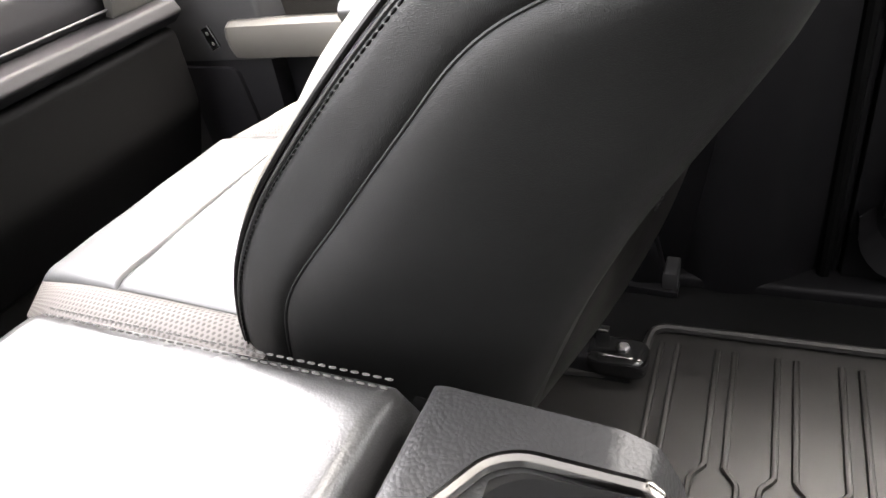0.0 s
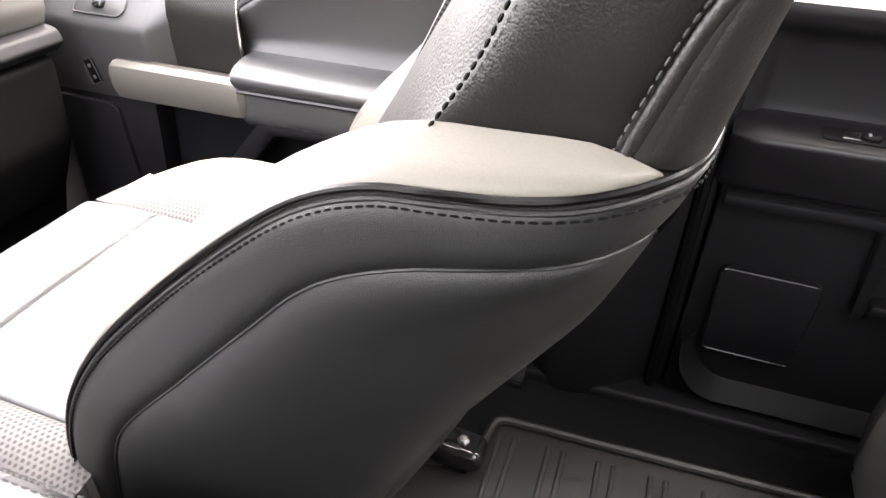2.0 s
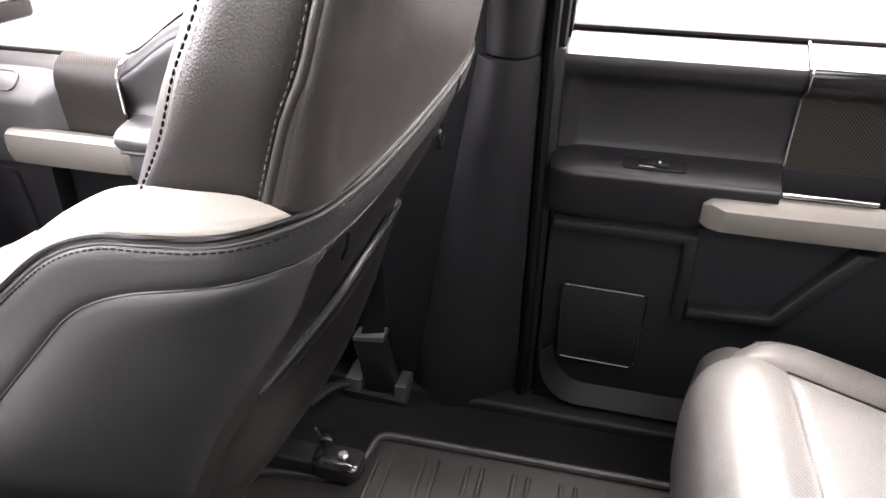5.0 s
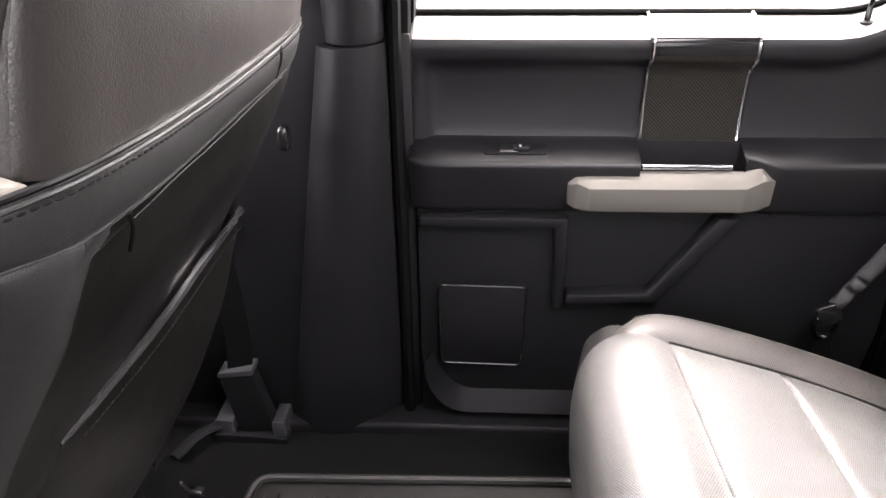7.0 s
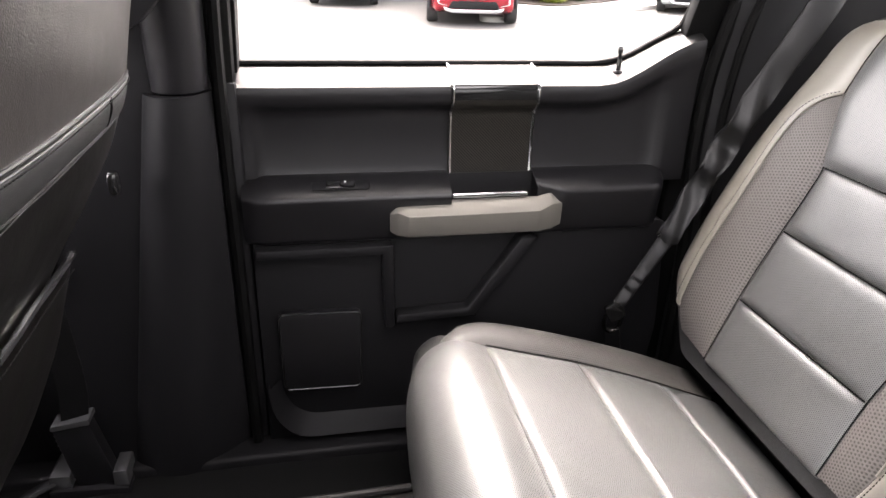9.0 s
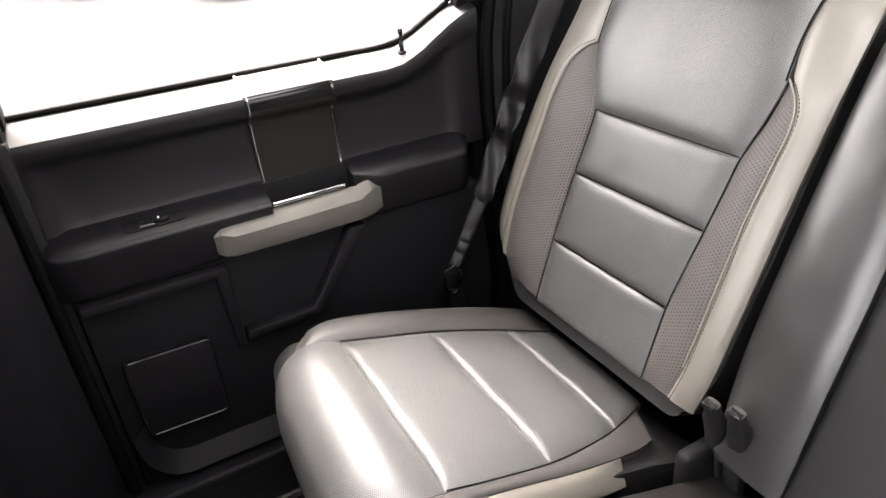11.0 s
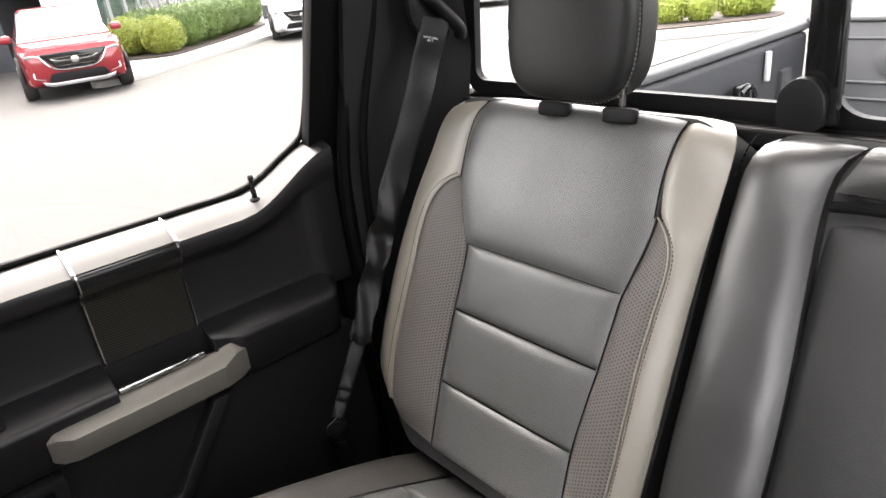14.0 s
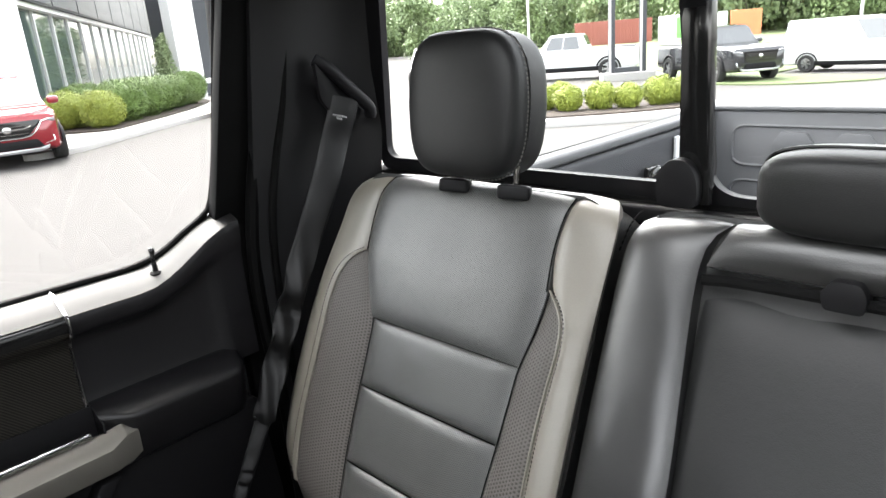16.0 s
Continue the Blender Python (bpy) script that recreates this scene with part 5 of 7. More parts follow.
edge_r = [(0.166, 0.285, -0.014), (0.152, 0.345, -0.002), (0.148, 0.42, 0.004), (0.147, 0.50, 0.006), (0.147, 0.60, 0.006), (0.146, 0.70, 0.004), (0.144, 0.77, 0.002), (0.145, 0.82, -0.004), (0.156, 0.850, -0.020), (0.182, 0.866, -0.06)]
inner_r = [(0.205, 0.290, 0.004), (0.192, 0.345, 0.014), (0.188, 0.42, 0.020), (0.188, 0.50, 0.022), (0.188, 0.56, 0.022), (0.185, 0.62, 0.021), (0.182, 0.665, 0.020), (0.186, 0.697, 0.018), (0.199, 0.718, 0.014), (0.216, 0.738, 0.008), (0.226, 0.785, 0.004), (0.222, 0.832, 0.0), (0.219, 0.858, -0.016), (0.218, 0.869, -0.05)]
part("cream_bolster", pad(bps(inner_r), bps(edge_r), (-0.8, -0.35, 0.4), 0.008, 0.05, 12, 36, (1, 0.6, 0, 0), 4), "cream_leather", rear_seat, "cream leather bolster edge")
for line, s in ((out_l, 1), (out_r, -1)):
    part("piping", tube(bps([(y, z, o + 0.003) for y, z, o in line[1:]]), 0.0017, 6), "cream_leather", rear_seat)
    part("stitching", stitches(bps([(y + s * 0.008, z, o + 0.0065) for y, z, o in line]), 0.006, 0.0042, 0.0008), "dark_thread", rear_seat)
for line in (in_l, in_r, top_l[2:6], top_r[2:6]):
    part("seam", tube(bps([(p[0], p[1], 0.0035 + (p[2] if len(p) > 2 else 0)) for p in line]), 0.0011, 6), "dark_thread", rear_seat)
core = [(0.62, 0.26), (0.715, 0.33), (0.738, 0.52), (0.718, 0.70), (0.680, 0.835), (0.64, 0.862), (0.20, 0.862), (0.150, 0.835), (0.148, 0.52), (0.152, 0.34), (0.19, 0.26)]
bm = bmesh.new()
front, back = [bm.verts.new(bp(y, z, -0.012)) for y, z in rounded(core, 0.02)], [bm.verts.new(bp(y, z, -0.105)) for y, z in rounded(core, 0.02)]
bm.faces.new(front)
bm.faces.new(back[::-1])
for i in range(len(front)):
    j = (i + 1) % len(front)
    bm.faces.new((front[i], front[j], back[j], back[i]))
part("backrest_core", bm, "black_leather", rear_seat)
part("side_stitching", stitches([bp(0.141, 0.80, -0.012), bp(0.143, 0.832, -0.03), bp(0.150, 0.852, -0.06), bp(0.160, 0.862, -0.095)], 0.009, 0.007, 0.0014), "dark_thread", rear_seat)


def head_shape(w, hgt):
    def shape(p):
        k = p.z / hgt
        return Vector((p.x + 0.012 * (p.y / w) ** 2, p.y * (1.0 - 0.15 * max(0, k) ** 2 - 0.09 * max(0, -k) ** 1.5), p.z))
    return shape


lean = Matrix.Rotation(radians(6), 3, "Y")
head = part("headrest", blob((1.268, 0.406, 0.981), (0.048, 0.111, 0.109), 0.46, 0.30, 56, 36, lean, head_shape(0.111, 0.109)), "headrest_leather", rear_seat, "padded black leather headrest")
ring = []
for k in range(48):
    c, q, lo, hi = math.cos(k * math.pi / 24), math.sin(k * math.pi / 24), 0.0, 1.5
    for step in range(24):  # where the face's seam meets the swollen box
        r = (lo + hi) / 2
        inside = (0.20 ** (2 / 0.30) + abs(r * c) ** (2 / 0.30)) ** (0.30 / 0.46) + abs(r * q) ** (2 / 0.46) < 1.0
        lo, hi = (r, hi) if inside else (lo, r)
    ring.append(Vector((1.268, 0.406, 0.981)) + lean @ head_shape(0.111, 0.109)(Vector((-0.0096, 0.1114 * lo * c, 0.1094 * lo * q))))
part("piping", tube(ring, 0.0016, 6, True), "headrest_leather", head)
part("stitching", stitches([r + 0.012 * (r - Vector((1.268, 0.406, 0.981))) + Vector((-0.006, 0, 0)) for r in ring[13:36]], 0.0065, 0.0045, 0.0013), "thread", head)
for y in (0.436, 0.317):
    post = part("post", tube([(1.258, y, 0.845), (1.262, y, 0.89), (1.27, y, 0.95)], 0.0055, 12), "dark_chrome", head)
    grom = part("post_guide", blob((0.002, 0, 0), (0.025, 0.014, 0.011), 0.32, 0.3, 24, 12), "black_plastic", rear_seat)
    grom.data.transform(Matrix.Translation((1.251, y, 0.857)) @ Matrix.Rotation(radians(12), 4, "Y") @ Matrix.Rotation(radians(-62), 4, "Z"))
# cushion
CN = Vector((0.287, 0, 0.958))


def cp(x, y, off=0.0):
    return tuple(Vector((x, y, 0.5115 - 0.3 * x)) + CN * off)


def seam_far(x):
    return 0.589 - 0.026 * max(0.0, (x - 0.80) / 0.16) ** 1.5


def seam_near(x):
    return 0.200 + 0.075 * max(0.0, (x - 0.72) / 0.295) ** 2


part("cushion_core", prism(rounded([(0.515, 0.08), (1.08, 0.08), (1.08, 0.16), (0.95, 0.215), (0.62, 0.312), (0.545, 0.33), (0.51, 0.30), (0.50, 0.20)], 0.02), "y", 0.165, 0.632, 0.015), "black_leather", rear_seat)
for x0, x1 in ((0.624, 0.792), (0.792, 0.945), (0.945, 1.045)):
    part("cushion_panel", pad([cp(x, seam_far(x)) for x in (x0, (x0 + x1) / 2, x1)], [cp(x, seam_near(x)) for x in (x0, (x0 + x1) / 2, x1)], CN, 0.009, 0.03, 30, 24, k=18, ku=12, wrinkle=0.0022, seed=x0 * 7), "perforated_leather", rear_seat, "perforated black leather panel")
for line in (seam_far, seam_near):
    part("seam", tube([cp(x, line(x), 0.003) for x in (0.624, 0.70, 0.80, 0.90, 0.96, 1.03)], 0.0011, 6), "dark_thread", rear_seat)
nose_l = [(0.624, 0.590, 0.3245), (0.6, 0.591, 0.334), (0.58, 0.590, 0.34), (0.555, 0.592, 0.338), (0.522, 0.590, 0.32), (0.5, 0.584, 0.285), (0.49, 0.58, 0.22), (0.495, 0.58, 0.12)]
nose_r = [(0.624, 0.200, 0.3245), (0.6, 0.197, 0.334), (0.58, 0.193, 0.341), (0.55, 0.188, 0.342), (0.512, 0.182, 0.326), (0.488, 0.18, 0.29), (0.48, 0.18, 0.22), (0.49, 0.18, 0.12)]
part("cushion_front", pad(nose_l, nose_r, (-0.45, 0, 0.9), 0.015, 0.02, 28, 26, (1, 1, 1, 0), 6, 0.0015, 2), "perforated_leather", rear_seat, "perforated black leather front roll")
part("cloth_bolster", pad([cp(1.05, 0.640, 0.002), cp(0.95, 0.650, 0.010), cp(0.82, 0.655, 0.014), cp(0.70, 0.656, 0.014), cp(0.62, 0.650, 0.010), cp(0.575, 0.628, -0.004), (0.528, 0.606, 0.305)], [cp(1.05, 0.555), cp(0.95, 0.566), cp(0.82, 0.588), cp(0.70, 0.589), cp(0.62, 0.590), (0.58, 0.591, 0.338), (0.522, 0.590, 0.318)], CN, 0.012, 0.05, 12, 30, k=3), "ribbed_cloth", rear_seat, "grey ribbed cloth bolster")
part("cushion_cheek", pad([cp(1.05, 0.642, -0.002), cp(0.82, 0.658, 0.010), cp(0.62, 0.652, 0.006), cp(0.575, 0.630, -0.008), (0.526, 0.606, 0.29)], [(1.05, 0.645, 0.10), (0.82, 0.655, 0.10), (0.62, 0.65, 0.10), (0.565, 0.63, 0.10), (0.53, 0.606, 0.10)], (0, 1, 0), 0.006, 0.03, 8, 24, k=3), "black_leather", rear_seat)
part("cloth_bolster", pad([cp(1.02, seam_near(1.02)), cp(0.95, seam_near(0.95)), cp(0.82, seam_near(0.82)), cp(0.70, 0.200), cp(0.624, 0.199), (0.575, 0.194, 0.338), (0.53, 0.186, 0.338)], [cp(0.985, 0.205, 0.0), cp(0.93, 0.188, 0.003), cp(0.82, 0.177, 0.004), cp(0.70, 0.176, 0.004), cp(0.624, 0.174, 0.003), cp(0.575, 0.166, -0.004), (0.528, 0.160, 0.325)], CN, 0.006, 0.04, 10, 26, k=3), "ribbed_cloth", rear_seat, "grey ribbed cloth bolster")
part("cream_edge", pad([cp(0.90, 0.182, 0.002), cp(0.82, 0.175, 0.003), cp(0.70, 0.174, 0.003), cp(0.62, 0.172, 0.002), cp(0.57, 0.163, -0.006)], [cp(0.90, 0.158, -0.03), cp(0.82, 0.150, -0.03), cp(0.70, 0.148, -0.03), cp(0.62, 0.147, -0.03), cp(0.575, 0.145, -0.038)], (0, -1, 0.6), 0.006, 0.02, 8, 20, k=3), "cream_leather", rear_seat, "cream leather edge")
part("stitching", stitches([cp(0.90, 0.180, 0.006), cp(0.82, 0.173, 0.007), cp(0.70, 0.172, 0.007), cp(0.60, 0.168, 0.003)], 0.006, 0.0042, 0.0008), "dark_thread", rear_seat)
part("hinge_arm", rbox((0.97, 0.12, 0.06), (1.06, 0.15, 0.25), 0.015), "black_plastic", rear_seat)
for y in (0.615, 0.225):
    part("anchor_bar", tube([(1.035, y + 0.022, 0.268), (1.035, y - 0.022, 0.268)], 0.0025, 8), "dark_chrome", rear_seat)

# ---- two belt buckles standing in the gap beside the bench ----
for y, top, lean_y in ((0.118, 0.352, 0.014), (0.078, 0.366, 0.020)):
    buckle = thing("belt_buckle", "black plastic rear belt buckle on a curved stalk", "belt buckle", (1.03, y, 0.16), "rear belt buckles")
    path = resample([(1.045, y + lean_y, 0.14), (1.035, y + lean_y * 0.6, 0.24), (1.015, y, top - 0.05), (0.995, y - 0.004, top)], 12)
    rings = []
    for i, p in enumerate(path):
        k = 1.0 if i < 11 else 0.72
        rings.append([p + Vector((0.011 * k * math.copysign(abs(math.cos(q)) ** 0.6, math.cos(q)), 0.0165 * k * math.copysign(abs(math.sin(q)) ** 0.6, math.sin(q)), 0.004 * math.cos(q))) for q in [j * math.pi / 10 for j in range(20)]])
    part("stalk", loft(rings), "pillar_trim", buckle)
    part("slot", rbox((0.986, y - 0.014, top - 0.004), (1.004, y + 0.006, top + 0.0015), 0.001), "gloss_black", buckle)

# ---- rear bench, the wider part ----
bench = thing("rear_bench", "black leather rear bench with a folding centre armrest", "car seat", (0.85, -0.3, -0.03))
strip_l = [(0.118, 0.26, -0.02), (0.128, 0.40, -0.006), (0.130, 0.56, -0.002), (0.130, 0.70, -0.002), (0.129, 0.79, -0.004), (0.125, 0.825, -0.010), (0.112, 0.848, -0.026), (0.092, 0.860, -0.07)]
strip_r = [(0.002, 0.26, -0.006), (0.004, 0.40, 0.004), (0.008, 0.56, 0.006), (0.020, 0.70, 0.006), (0.026, 0.785, 0.004), (0.020, 0.828, 0.0), (0.000, 0.853, -0.02), (-0.01, 0.862, -0.07)]
part("side_panel", pad(bps(strip_l), bps(strip_r), BN, 0.012, 0.06, 16, 34, (1, 1, 0, 0), 3, 0.003, 7), "bench_leather", bench)
part("top_band", pad(bps([(0.018, 0.80, 0.004), (0.004, 0.828, 0.006), (-0.004, 0.851, -0.01), (-0.01, 0.862, -0.07)]), bps([(-0.33, 0.80, 0.004), (-0.33, 0.828, 0.006), (-0.33, 0.851, -0.01), (-0.33, 0.862, -0.07)]), BN, 0.012, 0.05, 22, 14, k=4, wrinkle=0.002, seed=3), "bench_leather", bench)
part("folding_armrest", pad(bps([(0.0, 0.24, -0.01), (0.004, 0.50, -0.004), (0.018, 0.70, -0.012), (0.020, 0.772, -0.022)]), bps([(-0.325, 0.24, -0.01), (-0.325, 0.50, -0.004), (-0.325, 0.70, -0.012), (-0.325, 0.772, -0.022)]), BN, 0.010, 0.06, 20, 24, k=8, wrinkle=0.003, seed=11), "headrest_leather", bench)
part("far_panel", pad(bps([(-0.335, 0.26, 0.0), (-0.335, 0.86, 0.0), (-0.34, 0.88, -0.05)]), bps([(-0.74, 0.26, 0.0), (-0.72, 0.86, 0.0), (-0.70, 0.88, -0.05)]), BN, 0.02, 0.05, 20, 20, k=4), "perforated_leather", bench)
bm = bmesh.new()
core = [(0.12, 0.25), (0.124, 0.52), (0.118, 0.835), (0.09, 0.858), (-0.70, 0.858), (-0.745, 0.80), (-0.745, 0.3), (-0.70, 0.25)]
front, back = [bm.verts.new(bp(y, z, -0.02)) for y, z in rounded(core, 0.02)], [bm.verts.new(bp(y, z, -0.105)) for y, z in rounded(core, 0.02)]
bm.faces.new(front)
bm.faces.new(back[::-1])
for i in range(len(front)):
    j = (i + 1) % len(front)
    bm.faces.new((front[i], front[j], back[j], back[i]))
part("backrest_core", bm, "black_leather", bench)
part("cushion", prism(rounded([(0.48, 0.08), (1.08, 0.08), (1.08, 0.17), (0.62, 0.33), (0.52, 0.35), (0.47, 0.30)], 0.04), "y", -0.73, 0.125, 0.03, 3), "perforated_leather", bench)
mid = part("headrest", blob((1.272, -0.160, 0.895), (0.050, 0.132, 0.048), 0.5, 0.42, 44, 20), "headrest_leather", bench, "low black leather headrest")
part("piping", tube([Vector((1.266, -0.160, 0.895)) + Vector((0, 0.1325 * math.copysign(abs(math.cos(a)) ** 0.42, math.cos(a)), 0.0485 * math.copysign(abs(math.sin(a)) ** 0.5, math.sin(a)))) for a in [k * math.pi / 18 for k in range(36)]], 0.0026, 6, True), "smooth_black_leather", mid)
part("belt_slot", prism(rounded([(-0.15, 0.782), (-0.112, 0.782), (-0.108, 0.80), (-0.118, 0.815), (-0.145, 0.815), (-0.152, 0.80)], 0.006), "x", 1.216, 1.244, 0.004), "black_plastic", bench)
# black tube in place of the shade in the gap above the armrest
part("armrest_gap_shade", tube(bps([(0.02, 0.785, 0.0), (-0.05, 0.789, 0.002), (-0.32, 0.789, 0.002)]), 0.007, 8), "carpet", bench)

# ---- rear belt ----
rear_belt = thing("seat_belt", "black inflatable rear seat belt hanging from its pillar loop", "seat belt", (0.93, 0.74, 0.2))
run = [(1.285, 0.735, 0.99), (1.268, 0.738, 0.945), (1.225, 0.742, 0.85), (1.165, 0.745, 0.735), (1.112, 0.748, 0.63), (1.055, 0.745, 0.515), (1.018, 0.742, 0.44)]
side = [(0.86, -0.42, -0.28), (0.88, -0.34, -0.3), (0.85, -0.42, -0.3), (0.8, -0.52, -0.3), (0.86, -0.40, -0.3), (0.8, -0.5, -0.3), (0.7, -0.6, -0.3)]


def strap(pts, across, w0, w1, swell, fold=1.0):
    n = 72
    P, A = resample(pts, n), resample(across, n)
    rings = []
    for i in range(n + 1):
        f = i / n
        a = A[i].normalized()
        t = (P[min(i + 1, n)] - P[max(i - 1, 0)]).normalized()
        b = t.cross(a).normalized()
        w = (w0 + (w1 - w0) * f) / 2
        th = swell * (0.75 + 0.3 * fold * math.sin(31 * f) * math.sin(9 * f + 1))
        gather = max(0.0, min(1.0, (f - 0.38) * 4))
        P[i] = P[i] + b * fold * (0.004 + 0.005 * gather) * math.sin(26 * f + 2 * math.sin(9 * f)) * min(1, 4 * f)
        w *= 1 + 0.10 * fold * gather * math.sin(37 * f + 1.3)
        rings.append([P[i] + a * w * math.cos(q) + b * (th * math.copysign(abs(math.sin(q)) ** 0.7, math.sin(q)) + 0.0035 * fold * gather * math.sin(3 * q + 29 * f)) for q in [k * math.pi / 12 for k in range(24)]])
    return loft(rings)


part("webbing", strap(run, side, 0.056, 0.042, 0.006), "webbing", rear_belt)
part("lower_webbing", strap([(1.018, 0.742, 0.44), (0.975, 0.742, 0.365), (0.938, 0.742, 0.30)], [(0.7, -0.6, -0.3)] * 2, 0.030, 0.024, 0.006, 0.15), "webbing", rear_belt)
part("sleeve_clip", rbox((-0.02, -0.007, -0.006), (0.02, 0.007, 0.006), 0.003), "gloss_black", rear_belt).data.transform(Matrix.Translation((1.018, 0.742, 0.44)) @ Matrix.Rotation(radians(-38), 4, "Z"))
part("buckle_tongue", prism(rounded([(0.905, 0.292), (0.94, 0.305), (0.955, 0.272), (0.925, 0.255)], 0.008), "y", 0.736, 0.746, 0.003), "gloss_black", rear_belt)
part("tongue_ring", tube([(0.93 + 0.018 * math.cos(a), 0.745, 0.258 + 0.026 * math.sin(a)) for a in [k * math.pi / 7 for k in range(14)]], 0.004, 8, True), "dark_chrome", rear_belt)
part("anchor_strap", ribbon([(0.932, 0.745, 0.24), (0.945, 0.748, 0.17), (0.96, 0.75, 0.08)], [(0.8, -0.5, 0)] * 2, 0.03), "webbing", rear_belt)
part("loop", tube([(1.238, 0.752, 1.062), (1.262, 0.74, 1.042), (1.295, 0.728, 1.005), (1.330, 0.722, 0.968), (1.336, 0.728, 0.950)], 0.012, 10, False, 1.0), "black_plastic", rear_belt)
part("loop_plate", prism(rounded([(1.232, 1.058), (1.255, 1.062), (1.330, 0.965), (1.315, 0.94), (1.262, 0.958), (1.236, 0.99)], 0.012), "y", 0.742, 0.752, 0.004), "black_plastic", rear_belt)


def lettering(name, text, size, mat, parent, m):
    c = bpy.data.curves.new(name, "FONT")
    c.body, c.size, c.align_x, c.extrude = text, size, "CENTER", 0.0002
    tmp = bpy.data.objects.new(name, c)
    scene.collection.objects.link(tmp)
    bpy.context.view_layer.update()
    me = bpy.data.meshes.new_from_object(tmp)
    bpy.data.objects.remove(tmp)
    me.transform(m)
    me.materials.clear()
    me.materials.append(MATS[mat])
    ob = new(name, me)
    ob.parent = parent
    ob.matrix_parent_inverse = Matrix.Translation(-parent.location)
    return ob


label_turn = Matrix(((0.86, 0.30, -0.42), (-0.42, -0.05, -0.90), (-0.28, 0.95, 0.10))).to_4x4()
lettering("belt_label", "INFLATABLE\nBELT", 0.0050, "white_print", rear_belt, Matrix.Translation((1.263, 0.7275, 0.957)) @ label_turn)

# ---- rubber floor mat ----
mat = thing("floor_mat", "black ribbed rubber floor mat in the rear footwell", "floor mat", (0.25, 0.35, -0.034))
shape = [(-0.24, -0.10), (0.60, -0.10), (0.60, 0.655), (-0.052, 0.640), (-0.058, 0.56), (-0.085, 0.515), (-0.24, 0.495)]
part("base", prism(rounded(shape, 0.02), "z", -0.034, -0.026, 0.002), "mat_rubber", mat)
part("raised_rim", tube([(x, y, -0.02) for x, y in rounded([(-0.24, -0.09), (0.59, -0.09), (0.59, 0.645), (-0.045, 0.630), (-0.05, 0.555), (-0.08, 0.505), (-0.24, 0.485)], 0.03)], 0.008, 8, True), "mat_rubber", mat)
for k in range(7):
    x = -0.026 + 0.0875 * k
    for dx, side_way in ((0.0, -1), (0.026, 1)):
        part("rib", rbox((x + dx - 0.0045, 0.366, -0.028), (x + dx + 0.0045, 0.598, -0.019), 0.003, 2), "mat_rubber", mat)
        part("forked_rib", tube([(x + dx, 0.370, -0.0235), (x + dx + side_way * 0.004, 0.362, -0.0235), (x + dx + side_way * 0.015, 0.348, -0.0235), (x + dx + side_way * 0.017, 0.335, -0.0235), (x + dx + side_way * 0.017, 0.25, -0.0235), (x + dx + side_way * 0.013, 0.236, -0.0235), (x + dx, 0.22, -0.0235)], 0.0046, 6, n=24), "mat_rubber", mat)
        part("rib", rbox((x + dx - 0.0045, -0.06, -0.028), (x + dx + 0.0045, 0.224, -0.019), 0.003, 2), "mat_rubber", mat)

# ---- outside: materials ----
surface("asphalt", (0.034, 0.0318, 0.030), (0.054, 0.0505, 0.048), 0.85, 0.1, 160, 0.003, 0.35)
surface("concrete", (0.30, 0.295, 0.28), (0.40, 0.39, 0.375), 0.85, 0.1, 90, 0.002, 1.2)
surface("mulch", (0.015, 0.011, 0.008), (0.06, 0.045, 0.035), 0.95, 0.05, 60, 0.02, 3)
surface("lawn", (0.06, 0.085, 0.03), (0.12, 0.15, 0.065), 0.9, 0.1, 40, 0.02, 0.4)
surface("red_paint", (0.19, 0.006, 0.012), (0.23, 0.009, 0.016), 0.2, 0.05, 200, 0, 2, 0.1, 1.0)
surface("white_paint", (0.55, 0.56, 0.57), (0.62, 0.62, 0.62), 0.3, 0.05, 200, 0, 2, 0.0, 0.8)
surface("black_paint", (0.012, 0.013, 0.015), (0.02, 0.021, 0.024), 0.25, 0.05, 200, 0, 2, 0.1, 1.0)
surface("tyre_rubber", (0.012, 0.012, 0.012), (0.03, 0.03, 0.03), 0.85, 0.1, 300, 0.001, 8)
surface("alloy", (0.35, 0.35, 0.36), (0.5, 0.5, 0.51), 0.3, 0.1, 100, 0, 5, 0.9)
surface("car_glass", (0.02, 0.024, 0.026), (0.035, 0.04, 0.042), 0.05, 0.02, 50, 0, 2, coat=1.0, spec=1.0)
surface("headlamp_glass", (0.10, 0.10, 0.105), (0.2, 0.2, 0.205), 0.1, 0.05, 30, 0, 8)
surface("grey_cladding", (0.045, 0.048, 0.054), (0.065, 0.069, 0.076), 0.5, 0.1, 30, 0.001, 0.4, 0.0, spec=0.3)
surface("white_cladding", (0.70, 0.71, 0.71), (0.78, 0.78, 0.78), 0.45, 0.1, 30, 0.0005, 0.4)
surface("shop_glass", (0.03, 0.05, 0.045), (0.09, 0.12, 0.11), 0.03, 0.02, 5, 0, 0.5, spec=0.25)
surface("aluminium", (0.55, 0.56, 0.56), (0.66, 0.66, 0.66), 0.4, 0.1, 200, 0, 4, 0.6)
surface("dark_steel", (0.03, 0.033, 0.038), (0.06, 0.063, 0.07), 0.45, 0.1, 100, 0, 4, 0.3)
surface("rust_red_steel", (0.20, 0.055, 0.04), (0.30, 0.10, 0.075), 0.6, 0.1, 40, 0.002, 1)
surface("green_banner", (0.12, 0.34, 0.09), (0.22, 0.46, 0.15), 0.6, 0.1, 40, 0, 0.6)
surface("orange_sheet", (0.55, 0.18, 0.08), (0.65, 0.24, 0.11), 0.6, 0.1, 40, 0, 0.6)
surface("bark", (0.05, 0.04, 0.03), (0.11, 0.09, 0.07), 0.9, 0.1, 30, 0.02, 3)


